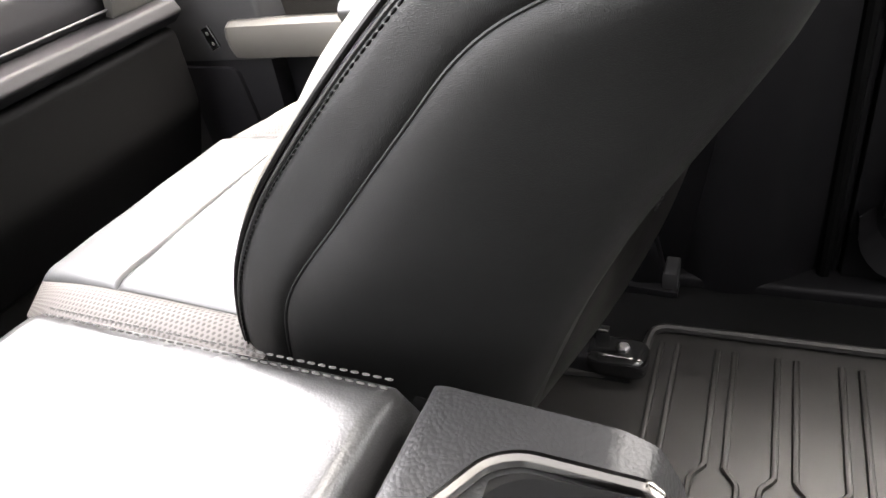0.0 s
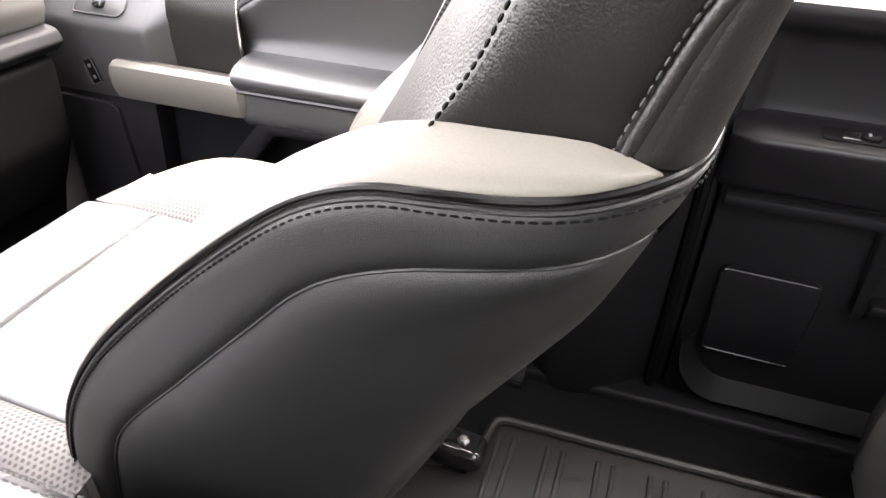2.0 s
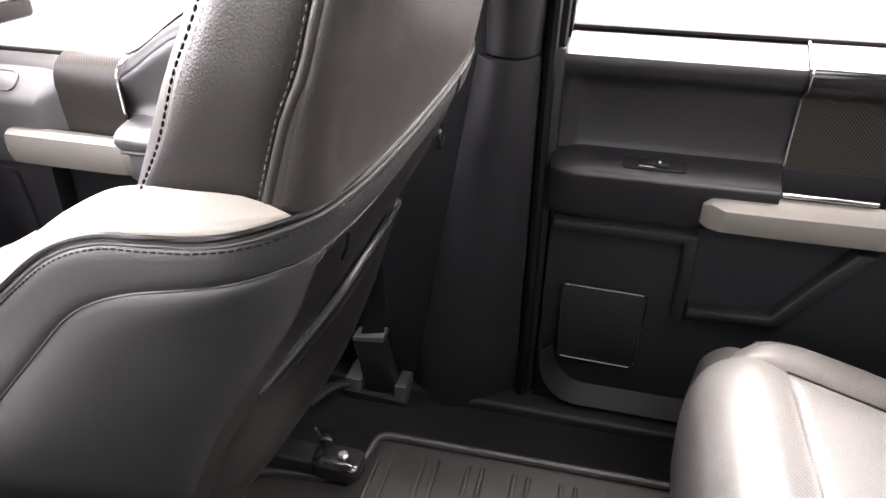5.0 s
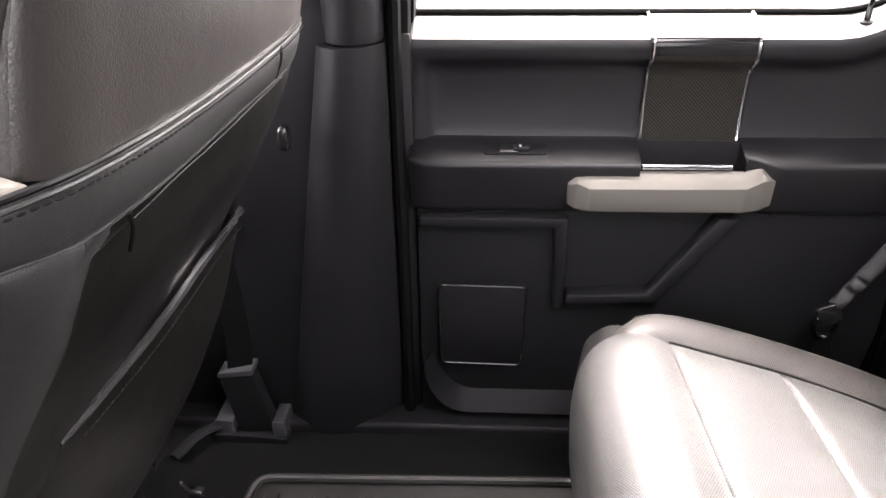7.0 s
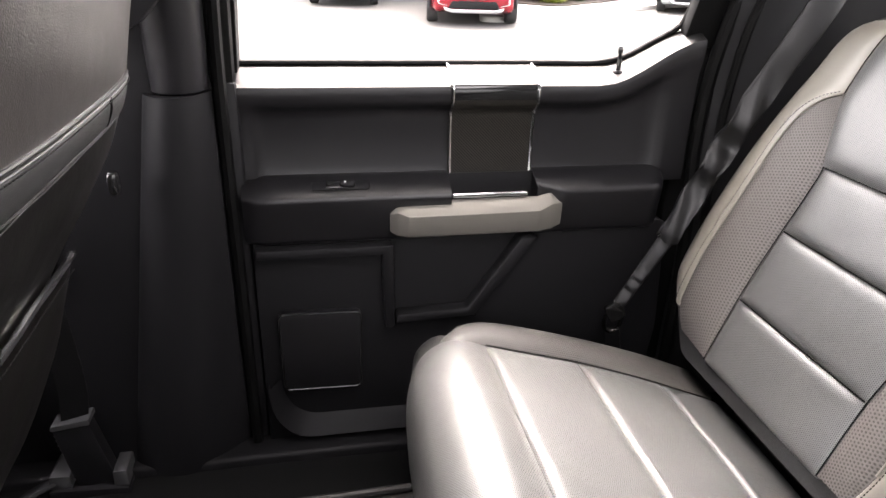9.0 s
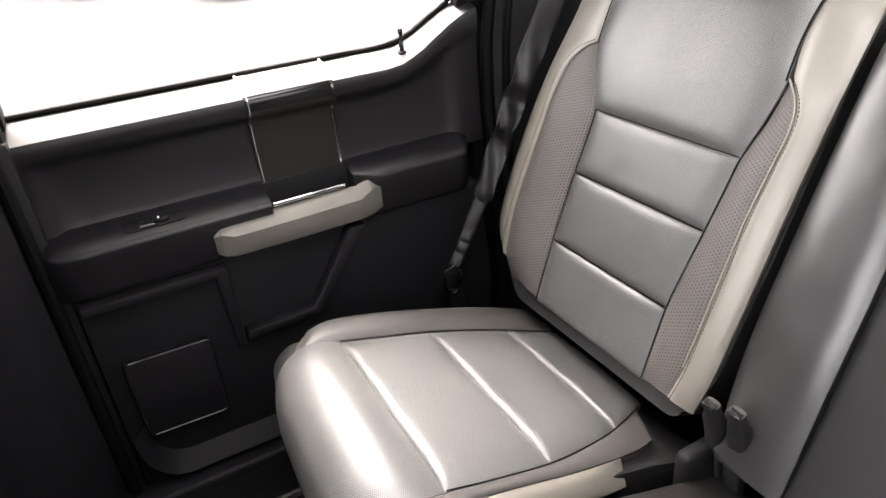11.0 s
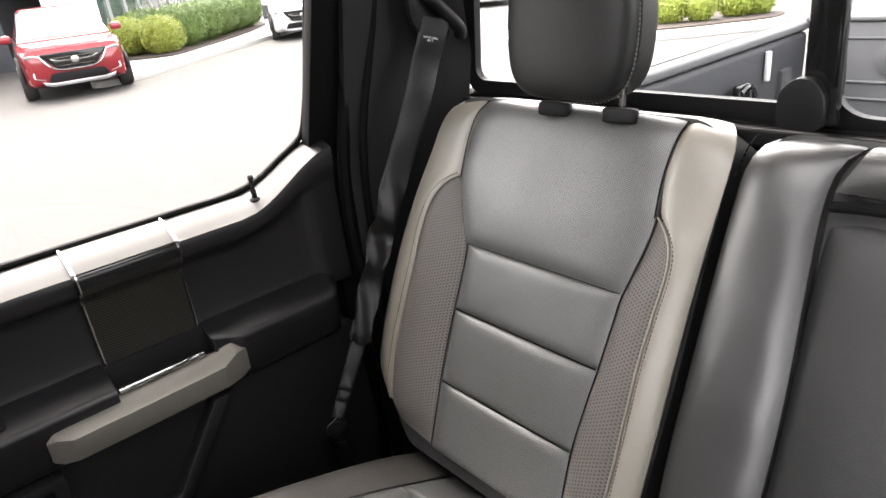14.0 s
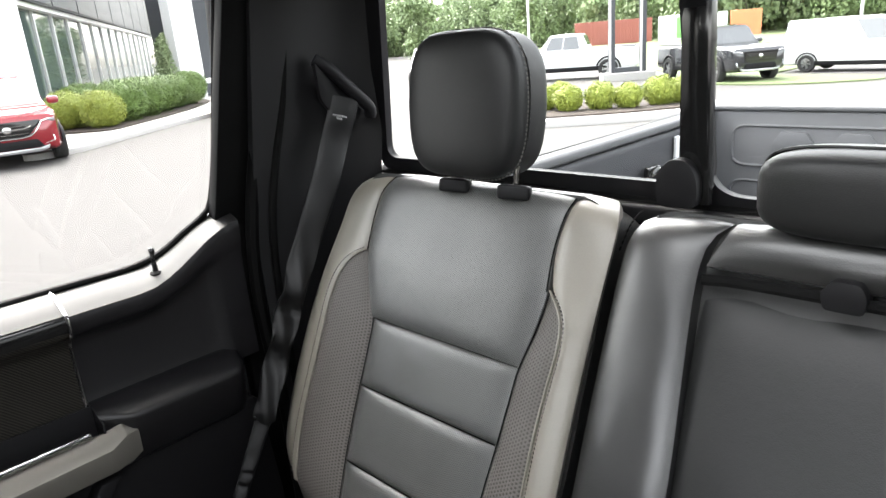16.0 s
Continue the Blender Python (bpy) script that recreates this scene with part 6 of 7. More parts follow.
def leaves(name, dark, light, pale):
    """Leaf colour that differs from one leaf to the next."""
    m, n, l, p = nodes_of(name)
    geo = n.new("ShaderNodeNewGeometry")
    big = noise_of(n, l, 1.3)
    first = mix_colour(n, l, geo.outputs["Random Per Island"], dark, light)
    l.new(mix_colour(n, l, mth(n, l, "MULTIPLY", big, 0.8), first, pale), p.inputs["Base Color"])
    p.inputs["Roughness"].default_value = 0.55
    return m


leaves("lime_leaves", (0.10, 0.15, 0.010), (0.24, 0.29, 0.03), (0.24, 0.27, 0.04))
leaves("green_leaves", (0.035, 0.075, 0.010), (0.095, 0.165, 0.026), (0.12, 0.19, 0.036))
leaves("wood_leaves", (0.085, 0.13, 0.05), (0.17, 0.24, 0.10), (0.24, 0.30, 0.15))

# ---- ground ----
G = -0.75


def ground_z(x):
    """The lot falls gently away behind the truck."""
    return G - 0.015 * min(28.0, max(0.0, x - 12))


bm = bmesh.new()
for x0, x1 in ((-600, 12), (12, 40), (40, 600)):
    vs = [bm.verts.new((x, y, ground_z(x))) for x, y in ((x0, -600), (x1, -600), (x1, 600), (x0, 600))]
    bm.faces.new(vs)
bmesh.ops.remove_doubles(bm, verts=bm.verts[:], dist=0.01)
solid("ground", bm, "asphalt", "pale grey asphalt of a car lot", "ground", kind="structure")


def slab(name, poly, top, mat, label, category, r=0.3):
    bm = prism(rounded(poly, r), "z", -0.1, top, 0.03)
    for v in bm.verts:
        v.co.z += ground_z(v.co.x)
    return solid(name, bm, mat, label, category, kind="structure")


slab("pavement", [(4.4, 15.9), (5.6, 16.1), (8.2, 18.3), (10.6, 19.9), (17.0, 24.5), (26.0, 36.0), (30.0, 56.0), (24.0, 58.0), (8.0, 26.5), (6.0, 22.6)], 0.14, "concrete", "raised white concrete pavement along the showroom", "pavement", 1.0)
slab("garden_bed", [(6.1, 20.0), (7.4, 18.8), (9.4, 20.6), (11.9, 23.2), (14.0, 26.0), (15.6, 31.0), (14.0, 32.0), (7.6, 23.8)], 0.19, "mulch", "dark mulch bed with clipped shrubs", "flower bed", 0.4)
slab("pavement", [(10.9, 9.6), (11.2, 7.7), (12.3, 6.4), (14.0, 5.2), (15.4, 5.5), (16.0, 7.4), (14.6, 10.6), (12.0, 11.2)], 0.13, "concrete", "kerbed concrete traffic island", "kerb", 0.5)
slab("garden_bed", [(11.3, 9.5), (11.6, 7.9), (12.55, 6.75), (14.1, 5.65), (15.1, 5.85), (15.6, 7.4), (14.3, 10.3), (12.2, 10.8)], 0.17, "mulch", "mulch bed on the traffic island", "flower bed", 0.5)
slab("lawn", [(26.5, 12.0), (22.6, 11.2), (20.9, 8.2), (20.7, 5.8), (22.2, 3.9), (23.6, 4.6), (24.6, 8.0), (29.5, 8.0), (31.0, -2), (70, -50), (160, 10), (110, 110), (44, 44), (30, 15)], 0.05, "lawn", "bright green verge behind the parked cars", "grass", 1.0)
# ---- shrubs and trees ----


def leaf_mass(points, size, seed, stray=0.8):
    rnd = random.Random(seed)
    bm = bmesh.new()
    for p, out in points:
        a = Vector((rnd.uniform(-1, 1), rnd.uniform(-1, 1), rnd.uniform(-1, 1)))
        n = (out + stray * a).normalized()
        t = n.cross(Vector((rnd.uniform(-1, 1), rnd.uniform(-1, 1), 1.0))).normalized()
        b = n.cross(t)
        w, h = size * rnd.uniform(0.35, 0.6), size * rnd.uniform(0.7, 1.2)
        vs = [bm.verts.new(p + q) for q in (-t * w * 0.2, t * w * 0.5 + b * h * 0.4, b * h, -t * w * 0.7 + b * h * 0.45)]
        bm.faces.new(vs)
    return bm


def shrub_mesh(w, h, count, size, seed):
    rnd = random.Random(seed)
    pts = []
    for _ in range(count):
        d = Vector((rnd.gauss(0, 1), rnd.gauss(0, 1), rnd.gauss(0, 1))).normalized()
        boxy = 1.0 / max(0.78, abs(d.x) ** 4 + abs(d.y) ** 4 + abs(d.z) ** 4) ** 0.25
        bump_out = boxy + 0.15 * noise.noise(d * 1.9 + Vector((seed, 0, 0))) + 0.12 * noise.noise(d * 5)
        r = bump_out * rnd.uniform(0.82, 1.04)
        pts.append((Vector((d.x * w * r, d.y * w * r, h * 0.52 + d.z * h * 0.5 * r)), d))
    return leaf_mass(pts, size * 1.25, seed, 0.9)


def shrub(name, label, mat, w, h, count, size, seed, group):
    ob = thing(name, label, "shrub", (0, 0, 0), group)
    part("foliage", shrub_mesh(w, h, count, size, seed), mat, ob, "", 180)
    part("inner_twigs", blob((0, 0, h * 0.5), (w * 0.74, w * 0.74, h * 0.40), 0.8, 0.9, 16, 10), mat, ob)
    return ob


lime = shrub("shrub", "clipped lime green shrub in the mulch bed", "lime_leaves", 0.29, 0.54, 5200, 0.034, 1, "shrubs on the island")
lime.location = (12.87, 8.58, ground_z(12.9) + 0.15)
for k, (x, y, s) in enumerate(((12.75, 7.89, 1.0), (13.2, 7.39, 1.05), (13.52, 6.92, 0.95), (14.2, 6.56, 1.1), (14.62, 6.28, 1.0), (14.1, 8.98, 0.95), (12.7, 9.4, 1.0))):
    copy_thing(lime, pose(x, y, ground_z(x) + 0.15, 0, 0, 70 * k) @ Matrix.Scale(s, 4))
gold = shrub("shrub", "large clipped golden green shrub beside the pavement", "lime_leaves", 0.60, 1.02, 15000, 0.042, 4, "shrubs by the showroom")
gold.location = (6.96, 20.75, G + 0.17)
copy_thing(gold, pose(7.55, 19.85, G + 0.17, 0, 0, 120) @ Matrix.Scale(0.95, 4))
green = shrub("shrub", "large rounded dark green shrub beside the pavement", "green_leaves", 0.68, 1.2, 18000, 0.042, 7, "shrubs by the showroom")
green.location = (8.55, 20.95, G + 0.17)
for k, (x, y) in enumerate(((9.55, 21.9), (10.6, 22.95), (11.6, 24.0), (12.6, 25.0), (7.9, 22.2))):
    copy_thing(green, pose(x, y, G + 0.17, 0, 0, 50 * k) @ Matrix.Scale(1.0 - 0.03 * (k % 3), 4))


def tree(name, label, height, spread, seed, count=6500, size=0.46):
    rnd = random.Random(seed)
    ob = thing(name, label, "tree", (0, 0, 0), "trees behind the lot")
    rings = []
    for j in range(8):
        f = j / 7
        r = 0.22 * (1 - f * 0.75) * height / 9
        rings.append([(0.15 * math.sin(3 * f + seed) + r * math.cos(a), 0.15 * math.cos(2 * f + seed) + r * math.sin(a), height * 0.75 * f) for a in [k * math.pi / 4 for k in range(8)]])
    trunk = part("trunk", loft(rings), "bark", ob)
    pts, centres = [], []
    for k in range(30):
        a = rnd.uniform(0, 6.28)
        z = rnd.uniform(0.06, 0.94) * height
        reach = spread * rnd.uniform(0.25, 0.85) * (1.15 - 0.8 * abs(z / height - 0.5))
        c = Vector((reach * math.cos(a), reach * math.sin(a), z))
        centres.append((c, rnd.uniform(0.28, 0.5) * spread))
        if k < 7:
            part("limb", tube([(0, 0, z * 0.62), (c.x * 0.5, c.y * 0.5, z * 0.85), (c.x, c.y, c.z)], 0.05, 5), "bark", trunk)
    for _ in range(count):
        c, r = rnd.choice(centres)
        d = Vector((rnd.gauss(0, 1), rnd.gauss(0, 1), rnd.gauss(0, 0.8))).normalized()
        pts.append((c + d * r * rnd.uniform(0.5, 1.0), d))
    part("crown", leaf_mass(pts, size, seed), "wood_leaves", ob, "", 180)
    return ob


kinds = [tree("tree", "leafy green tree behind the car lot", 9.5, 3.6, 11), tree("tree", "leafy green tree behind the car lot", 8.0, 4.0, 23), tree("tree", "leafy green tree behind the car lot", 11.0, 3.8, 37)]
spots = []
rnd = random.Random(5)
for k in range(66):
    a = radians(-6 + 62 * k / 65 + rnd.uniform(-0.8, 0.8))
    d = rnd.uniform(88, 125)
    spots.append((d * math.cos(a), d * math.sin(a), k % 3, rnd.uniform(1.0, 1.45) * (0.72 if a > 0.62 else 1.0)))
for j, k in enumerate(kinds):
    k.location = (spots[j][0], spots[j][1], ground_z(90))
for x, y, k, s in spots[3:]:
    copy_thing(kinds[k], pose(x, y, ground_z(90), 0, 0, rnd.uniform(0, 360)) @ Matrix.Scale(s, 4))
fir = thing("tree", "young bushy evergreen by the showroom entrance", "tree", (0, 0, 0), "evergreens by the entrance")
rnd = random.Random(3)
pts = []
for _ in range(7000):
    f = rnd.random() ** 0.8
    a = rnd.uniform(0, 6.28)
    r = (1.05 * (1 - f) ** 0.55 + 0.22 * math.sin(5 * a + 11 * f) * math.sin(3 * a + 2)) * rnd.uniform(0.3, 1.05) + 0.05
    pts.append((Vector((r * math.cos(a), r * math.sin(a), 0.2 + 2.7 * f)), Vector((math.cos(a), math.sin(a), 0.4))))
part("crown", leaf_mass(pts, 0.12, 9), "wood_leaves", fir, "", 180)
part("trunk", tube([(0, 0, 0), (0, 0, 3.0)], 0.06), "bark", fir)
fir.location = (14.6, 30.2, G + 0.15)
copy_thing(fir, pose(15.7, 32.0, G + 0.1, 0, 0, 60) @ Matrix.Scale(0.9, 4))

# ---- parked vehicles ----


def wheel(parent, x, y, r, w, rim_mat="alloy"):
    side = 1 if y > 0 else -1
    prof = [(r * 0.62, -w / 2), (r * 0.92, -w / 2), (r, -w * 0.3), (r, w * 0.3), (r * 0.92, w / 2), (r * 0.62, w / 2)]
    bm = bmesh.new()
    rings = []
    for k in range(24):
        a = 2 * math.pi * k / 24
        rings.append([bm.verts.new((x + q * math.cos(a), y + s, r + q * math.sin(a))) for q, s in prof])
    for k in range(24):
        A, B = rings[k], rings[(k + 1) % 24]
        for i in range(len(prof)):
            bm.faces.new((A[i], A[(i + 1) % len(prof)], B[(i + 1) % len(prof)], B[i]))
    wh = part("wheel", bm, "tyre_rubber", parent)
    face = y + side * w * 0.36
    bm = bmesh.new()
    for k in range(5):
        a = 2 * math.pi * k / 5
        t = Vector((-math.sin(a), 0, math.cos(a)))
        o = Vector((math.cos(a), 0, math.sin(a)))
        c = Vector((x, face, r))
        for da in (-0.16, 0.16):
            q = Vector((math.cos(a + da), 0, math.sin(a + da)))
            vs = [c + t * r * 0.05, c - t * r * 0.05, c + q * r * 0.63 - t * r * 0.05, c + q * r * 0.63 + t * r * 0.05]
            lowv = [bm.verts.new(v - Vector((0, side * 0.03, 0))) for v in vs]
            topv = [bm.verts.new(v) for v in vs]
            bm.faces.new(topv)
            for i in range(4):
                bm.faces.new((topv[i], topv[(i + 1) % 4], lowv[(i + 1) % 4], lowv[i]))
    part("rim", bm, rim_mat, wh)
    part("brake_disc", loft([[(x + q * math.cos(a), face - side * d, r + q * math.sin(a)) for a in [k * math.pi / 8 for k in range(16)]] for q, d in ((r * 0.62, 0.05), (r * 0.62, 0.06))]), "dark_steel", wh)


def ring_at(x, w, z0, z1, r, lean=0.0):
    poly = rounded([(-w, z0), (w, z0), (w - lean, z1), (-w + lean, z1)], r, 4)
    return [(x, y, z) for y, z in poly]


def vehicle(name, label, category, paint, L, W, H, belt_z, hood_z, nose, screen, roof0, roof1, tail, ground, wheels, wr, cargo=None, trim="black_plastic", group="parked vehicles"):
    """A road vehicle along x, its nose towards +x. nose, screen, roof0, roof1, tail: places along it as parts of its length."""
    ob = thing(name, label, category, (0, 0, 0), group)
    h, w = L / 2, W / 2
    X = lambda f: h - L * f
    rings = [ring_at(h - 0.02, w * 0.78, ground + 0.12, hood_z - 0.20, 0.10), ring_at(h - 0.10, w * 0.90, ground + 0.04, hood_z - 0.06, 0.12), ring_at(h - 0.35, w * 0.97, ground, hood_z, 0.12),
             ring_at(X(nose), w, ground, hood_z + 0.04, 0.12), ring_at(X(screen), w, ground, belt_z, 0.10), ring_at(X((screen + tail) / 2), w, ground, belt_z + 0.02, 0.10),
             ring_at(X(tail), w, ground, belt_z + 0.03, 0.10), ring_at(-h + 0.15, w * 0.98, ground + 0.03, belt_z + 0.02, 0.12), ring_at(-h, w * 0.92, ground + 0.12, belt_z - 0.02, 0.12)]
    body = part("body", loft(rings), paint, ob)
    lean = W * 0.10
    cab = [ring_at(X(screen) + 0.02, w * 0.93, belt_z - 0.05, belt_z + 0.02, 0.02), ring_at(X(roof0), w * 0.92, belt_z - 0.05, H - 0.03, 0.08, lean), ring_at(X((roof0 + roof1) / 2), w * 0.92, belt_z - 0.05, H, 0.10, lean),
           ring_at(X(roof1), w * 0.92, belt_z - 0.05, H - 0.03, 0.08, lean), ring_at(X(tail) - (0 if cargo else 0.0), w * 0.92, belt_z - 0.05, belt_z + 0.10, 0.03)]
    part("cabin", loft(cab), paint, ob)
    # windows, set a little proud of the cabin
    z0, z1 = belt_z + 0.05, H - 0.11

    def side_y(z):
        return w * 0.92 - lean * (z - belt_z + 0.05) / (H - belt_z + 0.05) + 0.012
    xa, xb, xc, xd = X(screen) - 0.20, X(roof0) - 0.03, X(roof1) + 0.08, X(tail) + 0.20
    cuts = [0.0, 0.46, 0.92] if category != "van" else [0.0, 0.30, 0.34]
    for s in (1, -1):
        for i in range(2):
            f0, f1 = cuts[i] + 0.015, cuts[i + 1] - 0.015
            if f1 - f0 < 0.05:
                continue
            quad = [(xa + (xd - xa) * f0, z0), (xa + (xd - xa) * f1, z0), (xb + (xc - xb) * f1, z1), (xb + (xc - xb) * f0, z1)]
            bm = bmesh.new()
            vs = [bm.verts.new((x, s * side_y(z), z)) for x, z in quad]
            us = [bm.verts.new((x, s * (side_y(z) - 0.02), z)) for x, z in quad]
            bm.faces.new(vs)
            for k in range(4):
                bm.faces.new((vs[k], vs[(k + 1) % 4], us[(k + 1) % 4], us[k]))
            part("side_window", bm, "car_glass", ob)
    for xw0, xw1, nm, d in ((X(screen) + 0.02, X(roof0), "windscreen", 0.03), (X(tail), X(roof1), "rear_screen", -0.03)):
        zb, zt = belt_z + 0.06, H - 0.09
        q0, q1 = (zb - belt_z) / (H - belt_z), (zt - belt_z) / (H - belt_z)
        yb, yt = w * 0.80, w * 0.74
        pts = [(xw0 + (xw1 - xw0) * q0 + d, -yb, zb), (xw0 + (xw1 - xw0) * q0 + d, yb, zb), (xw0 + (xw1 - xw0) * q1 + d, yt, zt), (xw0 + (xw1 - xw0) * q1 + d, -yt, zt)]
        bm = bmesh.new()
        vs = [bm.verts.new(p) for p in pts]
        us = [bm.verts.new((p[0] - d, p[1], p[2] - 0.02)) for p in pts]
        bm.faces.new(vs)
        for k in range(4):
            bm.faces.new((vs[k], vs[(k + 1) % 4], us[(k + 1) % 4], us[k]))
        part(nm, bm, "car_glass", ob)
    if cargo:
        part("cargo_tub", prism(rounded([(-h + 0.10, -w * 0.9), (X(tail) - 0.25, -w * 0.9), (X(tail) - 0.25, w * 0.9), (-h + 0.10, w * 0.9)], 0.05), "z", belt_z, belt_z + 0.05, 0.01), "black_plastic", ob)
    # face: grille with bars, lamps, bumper, badge shape, mirrors
    gz0, gz1 = ground + (hood_z - ground) * 0.42, hood_z - 0.14
    low = 0.34 if category == "car" else 0.52
    grille = part("grille", prism(rounded([(-w * low, gz0), (w * low, gz0), (w * 0.60, gz1 - 0.05), (w * 0.62, gz1), (-w * 0.62, gz1), (-w * 0.60, gz1 - 0.05)], 0.03), "x", h - 0.09, h + 0.005, 0.01), "gloss_black", ob)
    for k in range(3):
        f = (k + 0.8) / 4
        z, y = gz0 + (gz1 - gz0) * f, w * (low + (0.58 - low) * f) - 0.04
        part("grille_bar", rbox((h, -y, z - 0.008), (h + 0.012, y, z + 0.008), 0.004, 1), "dark_chrome", grille)
    if category == "car":
        part("chrome_lip", tube([(h - 0.03, -w * 0.63, gz1 - 0.03), (h + 0.006, -w * 0.50, gz0 + 0.09), (h + 0.014, -w * 0.33, gz0), (h + 0.016, 0, gz0 - 0.012), (h + 0.014, w * 0.33, gz0), (h + 0.006, w * 0.50, gz0 + 0.09), (h - 0.03, w * 0.63, gz1 - 0.03)], 0.016, 6), "chrome", grille)
    part("badge", blob((h + 0.012, 0, (gz0 + gz1) / 2), (0.012, 0.07, 0.06), 0.8, 1, 14, 8), "chrome", grille)
    part("lower_intake", prism(rounded([(-w * 0.6, ground + 0.10), (w * 0.6, ground + 0.10), (w * 0.5, gz0 - 0.06), (-w * 0.5, gz0 - 0.06)], 0.03), "x", h - 0.10, h - 0.0, 0.01), trim, ob)
    part("skid_plate", prism(rounded([(-w * 0.50, ground + 0.02), (w * 0.50, ground + 0.02), (w * 0.66, ground + 0.06), (w * 0.70, ground + 0.13), (w * 0.50, ground + 0.085), (-w * 0.50, ground + 0.085), (-w * 0.70, ground + 0.13), (-w * 0.66, ground + 0.06)], 0.015), "x", h - 0.14, h + 0.015, 0.01), "alloy", ob)
    for s in (1, -1):
        part("grille_wing", tube([(h + 0.012, s * 0.08, (gz0 + gz1) / 2), (h + 0.008, s * w * 0.35, (gz0 + gz1) / 2 + 0.02), (h - 0.05, s * w * 0.62, gz1 - 0.02)], 0.013 if category == "car" else 0.007, 6), "chrome" if category == "car" else "dark_chrome", grille)
        part("fog_trim", tube([(h - 0.03, s * w * 0.62, ground + 0.16), (h - 0.02, s * w * 0.80, ground + 0.20), (h - 0.04, s * w * 0.80, gz0 - 0.02)], 0.012, 6), "chrome", ob)
        part("headlight", blob((h - 0.16, s * w * 0.74, hood_z - 0.17), (0.12, w * 0.17, 0.045), 0.7, 0.7, 18, 10), "headlamp_glass", ob)
        part("lamp_strip", tube([(h - 0.03, s * w * 0.62, hood_z - 0.175), (h - 0.055, s * w * 0.74, hood_z - 0.150), (h - 0.10, s * w * 0.86, hood_z - 0.135)], 0.014, 6), "white_print", ob)
        part("fog_light", blob((h - 0.12, s * w * 0.70, ground + (hood_z - ground) * 0.36), (0.08, w * 0.10, 0.05), 0.7, 0.7, 14, 8), "gloss_black", ob)
        part("mirror", blob((X(screen) - 0.25, s * (w + 0.10), belt_z + 0.10), (0.06, 0.11, 0.08), 0.7, 0.7, 16, 10), paint, ob)
        part("tail_light", rbox((-h - 0.005, s * w * 0.82 - 0.07, belt_z - 0.30), (-h + 0.12, s * w * 0.82 + 0.07, belt_z - 0.02), 0.02), "red_plastic", ob)
        part("sill_cladding", rbox((X(0.80), s * w - 0.03, ground - 0.01), (X(0.22), s * w + 0.015, ground + 0.16), 0.02), trim, ob)
        for f in wheels:
            part("wheel_arch", tube([(X(f) + (wr + 0.07) * math.cos(a), s * (w + 0.002), wr + (wr + 0.07) * math.sin(a)) for a in [k * math.pi / 10 for k in range(11)]], 0.035, 6), trim, ob)
            wheel(ob, X(f), s * (w - 0.05), wr, 0.24)
        for f in (0.44, 0.63):
            if category != "van":
                part("door_handle", rbox((X(f) - 0.09, s * w - 0.01, belt_z - 0.13), (X(f) + 0.09, s * w + 0.025, belt_z - 0.09), 0.01), paint, ob)
    return ob


def heading(x, y, fx, fy, s=1.0):
    return pose(x, y, ground_z(x), 0, 0, math.degrees(math.atan2(fy, fx))) @ Matrix.Scale(s, 4)


SUV = dict(L=4.4, W=1.82, H=1.64, belt_z=1.02, hood_z=0.98, nose=0.20, screen=0.27, roof0=0.42, roof1=0.86, tail=0.985, ground=0.24, wheels=(0.19, 0.80), wr=0.34)
red_suv = vehicle("suv", "glossy red compact SUV parked nose towards the truck", "car", "red_paint", **SUV)
red_suv.matrix_basis = heading(4.46, 17.46, -0.17, -0.985, 1.08)
black_suv = vehicle("suv", "black SUV parked in the row across the lot", "car", "black_paint", **SUV)
black_suv.matrix_basis = heading(1.6, 21.9, -0.10, -1.0)
white_suv = vehicle("suv", "white SUV parked at the pavement's far end", "car", "white_paint", **SUV)
white_suv.matrix_basis = heading(12.45, 20.65, -0.45, -0.89)
TRUCK = dict(L=5.4, W=1.90, H=1.80, belt_z=1.16, hood_z=1.14, nose=0.20, screen=0.29, roof0=0.37, roof1=0.60, tail=0.645, ground=0.36, wheels=(0.175, 0.79), wr=0.39, cargo=True)
black_truck = vehicle("pickup", "black pickup truck parked on the lot's edge", "pickup", "black_paint", **TRUCK)
black_truck.matrix_basis = heading(23.4, 9.2, -0.62, -0.78, 0.95)
white_truck = vehicle("pickup", "white pickup truck parked behind the sign", "pickup", "white_paint", **TRUCK)
white_truck.matrix_basis = heading(24.75, 15.75, -0.45, 0.89)
VAN = dict(L=5.6, W=2.0, H=2.15, belt_z=1.22, hood_z=1.18, nose=0.13, screen=0.14, roof0=0.30, roof1=0.97, tail=0.995, ground=0.30, wheels=(0.16, 0.80), wr=0.36)
van = vehicle("van", "white panel van parked on the verge", "van", "white_paint", **VAN)
van.matrix_basis = heading(26.5, 5.7, -0.15, -0.99, 0.80)
copy_thing(white_suv, heading(21.5, 20.6, -0.7, -0.7))

# ---- showroom ----
A, D = Vector((7.3, 24.2)), Vector((0.482, 0.876))
N = Vector((-0.876, 0.482))


def on_wall(s, off=0.0):
    q = A + D * s + N * off
    return q.x, q.y


def wall_box(s0, s1, z0, z1, o0, o1, bevel=0.01):
    """A block along the showroom's front."""
    bm = rbox((s0, o0, z0), (s1, o1, z1), bevel, 1)
    for v in bm.verts:
        x, y = on_wall(v.co.x, v.co.y)
        v.co.x, v.co.y = x, y
    return bm


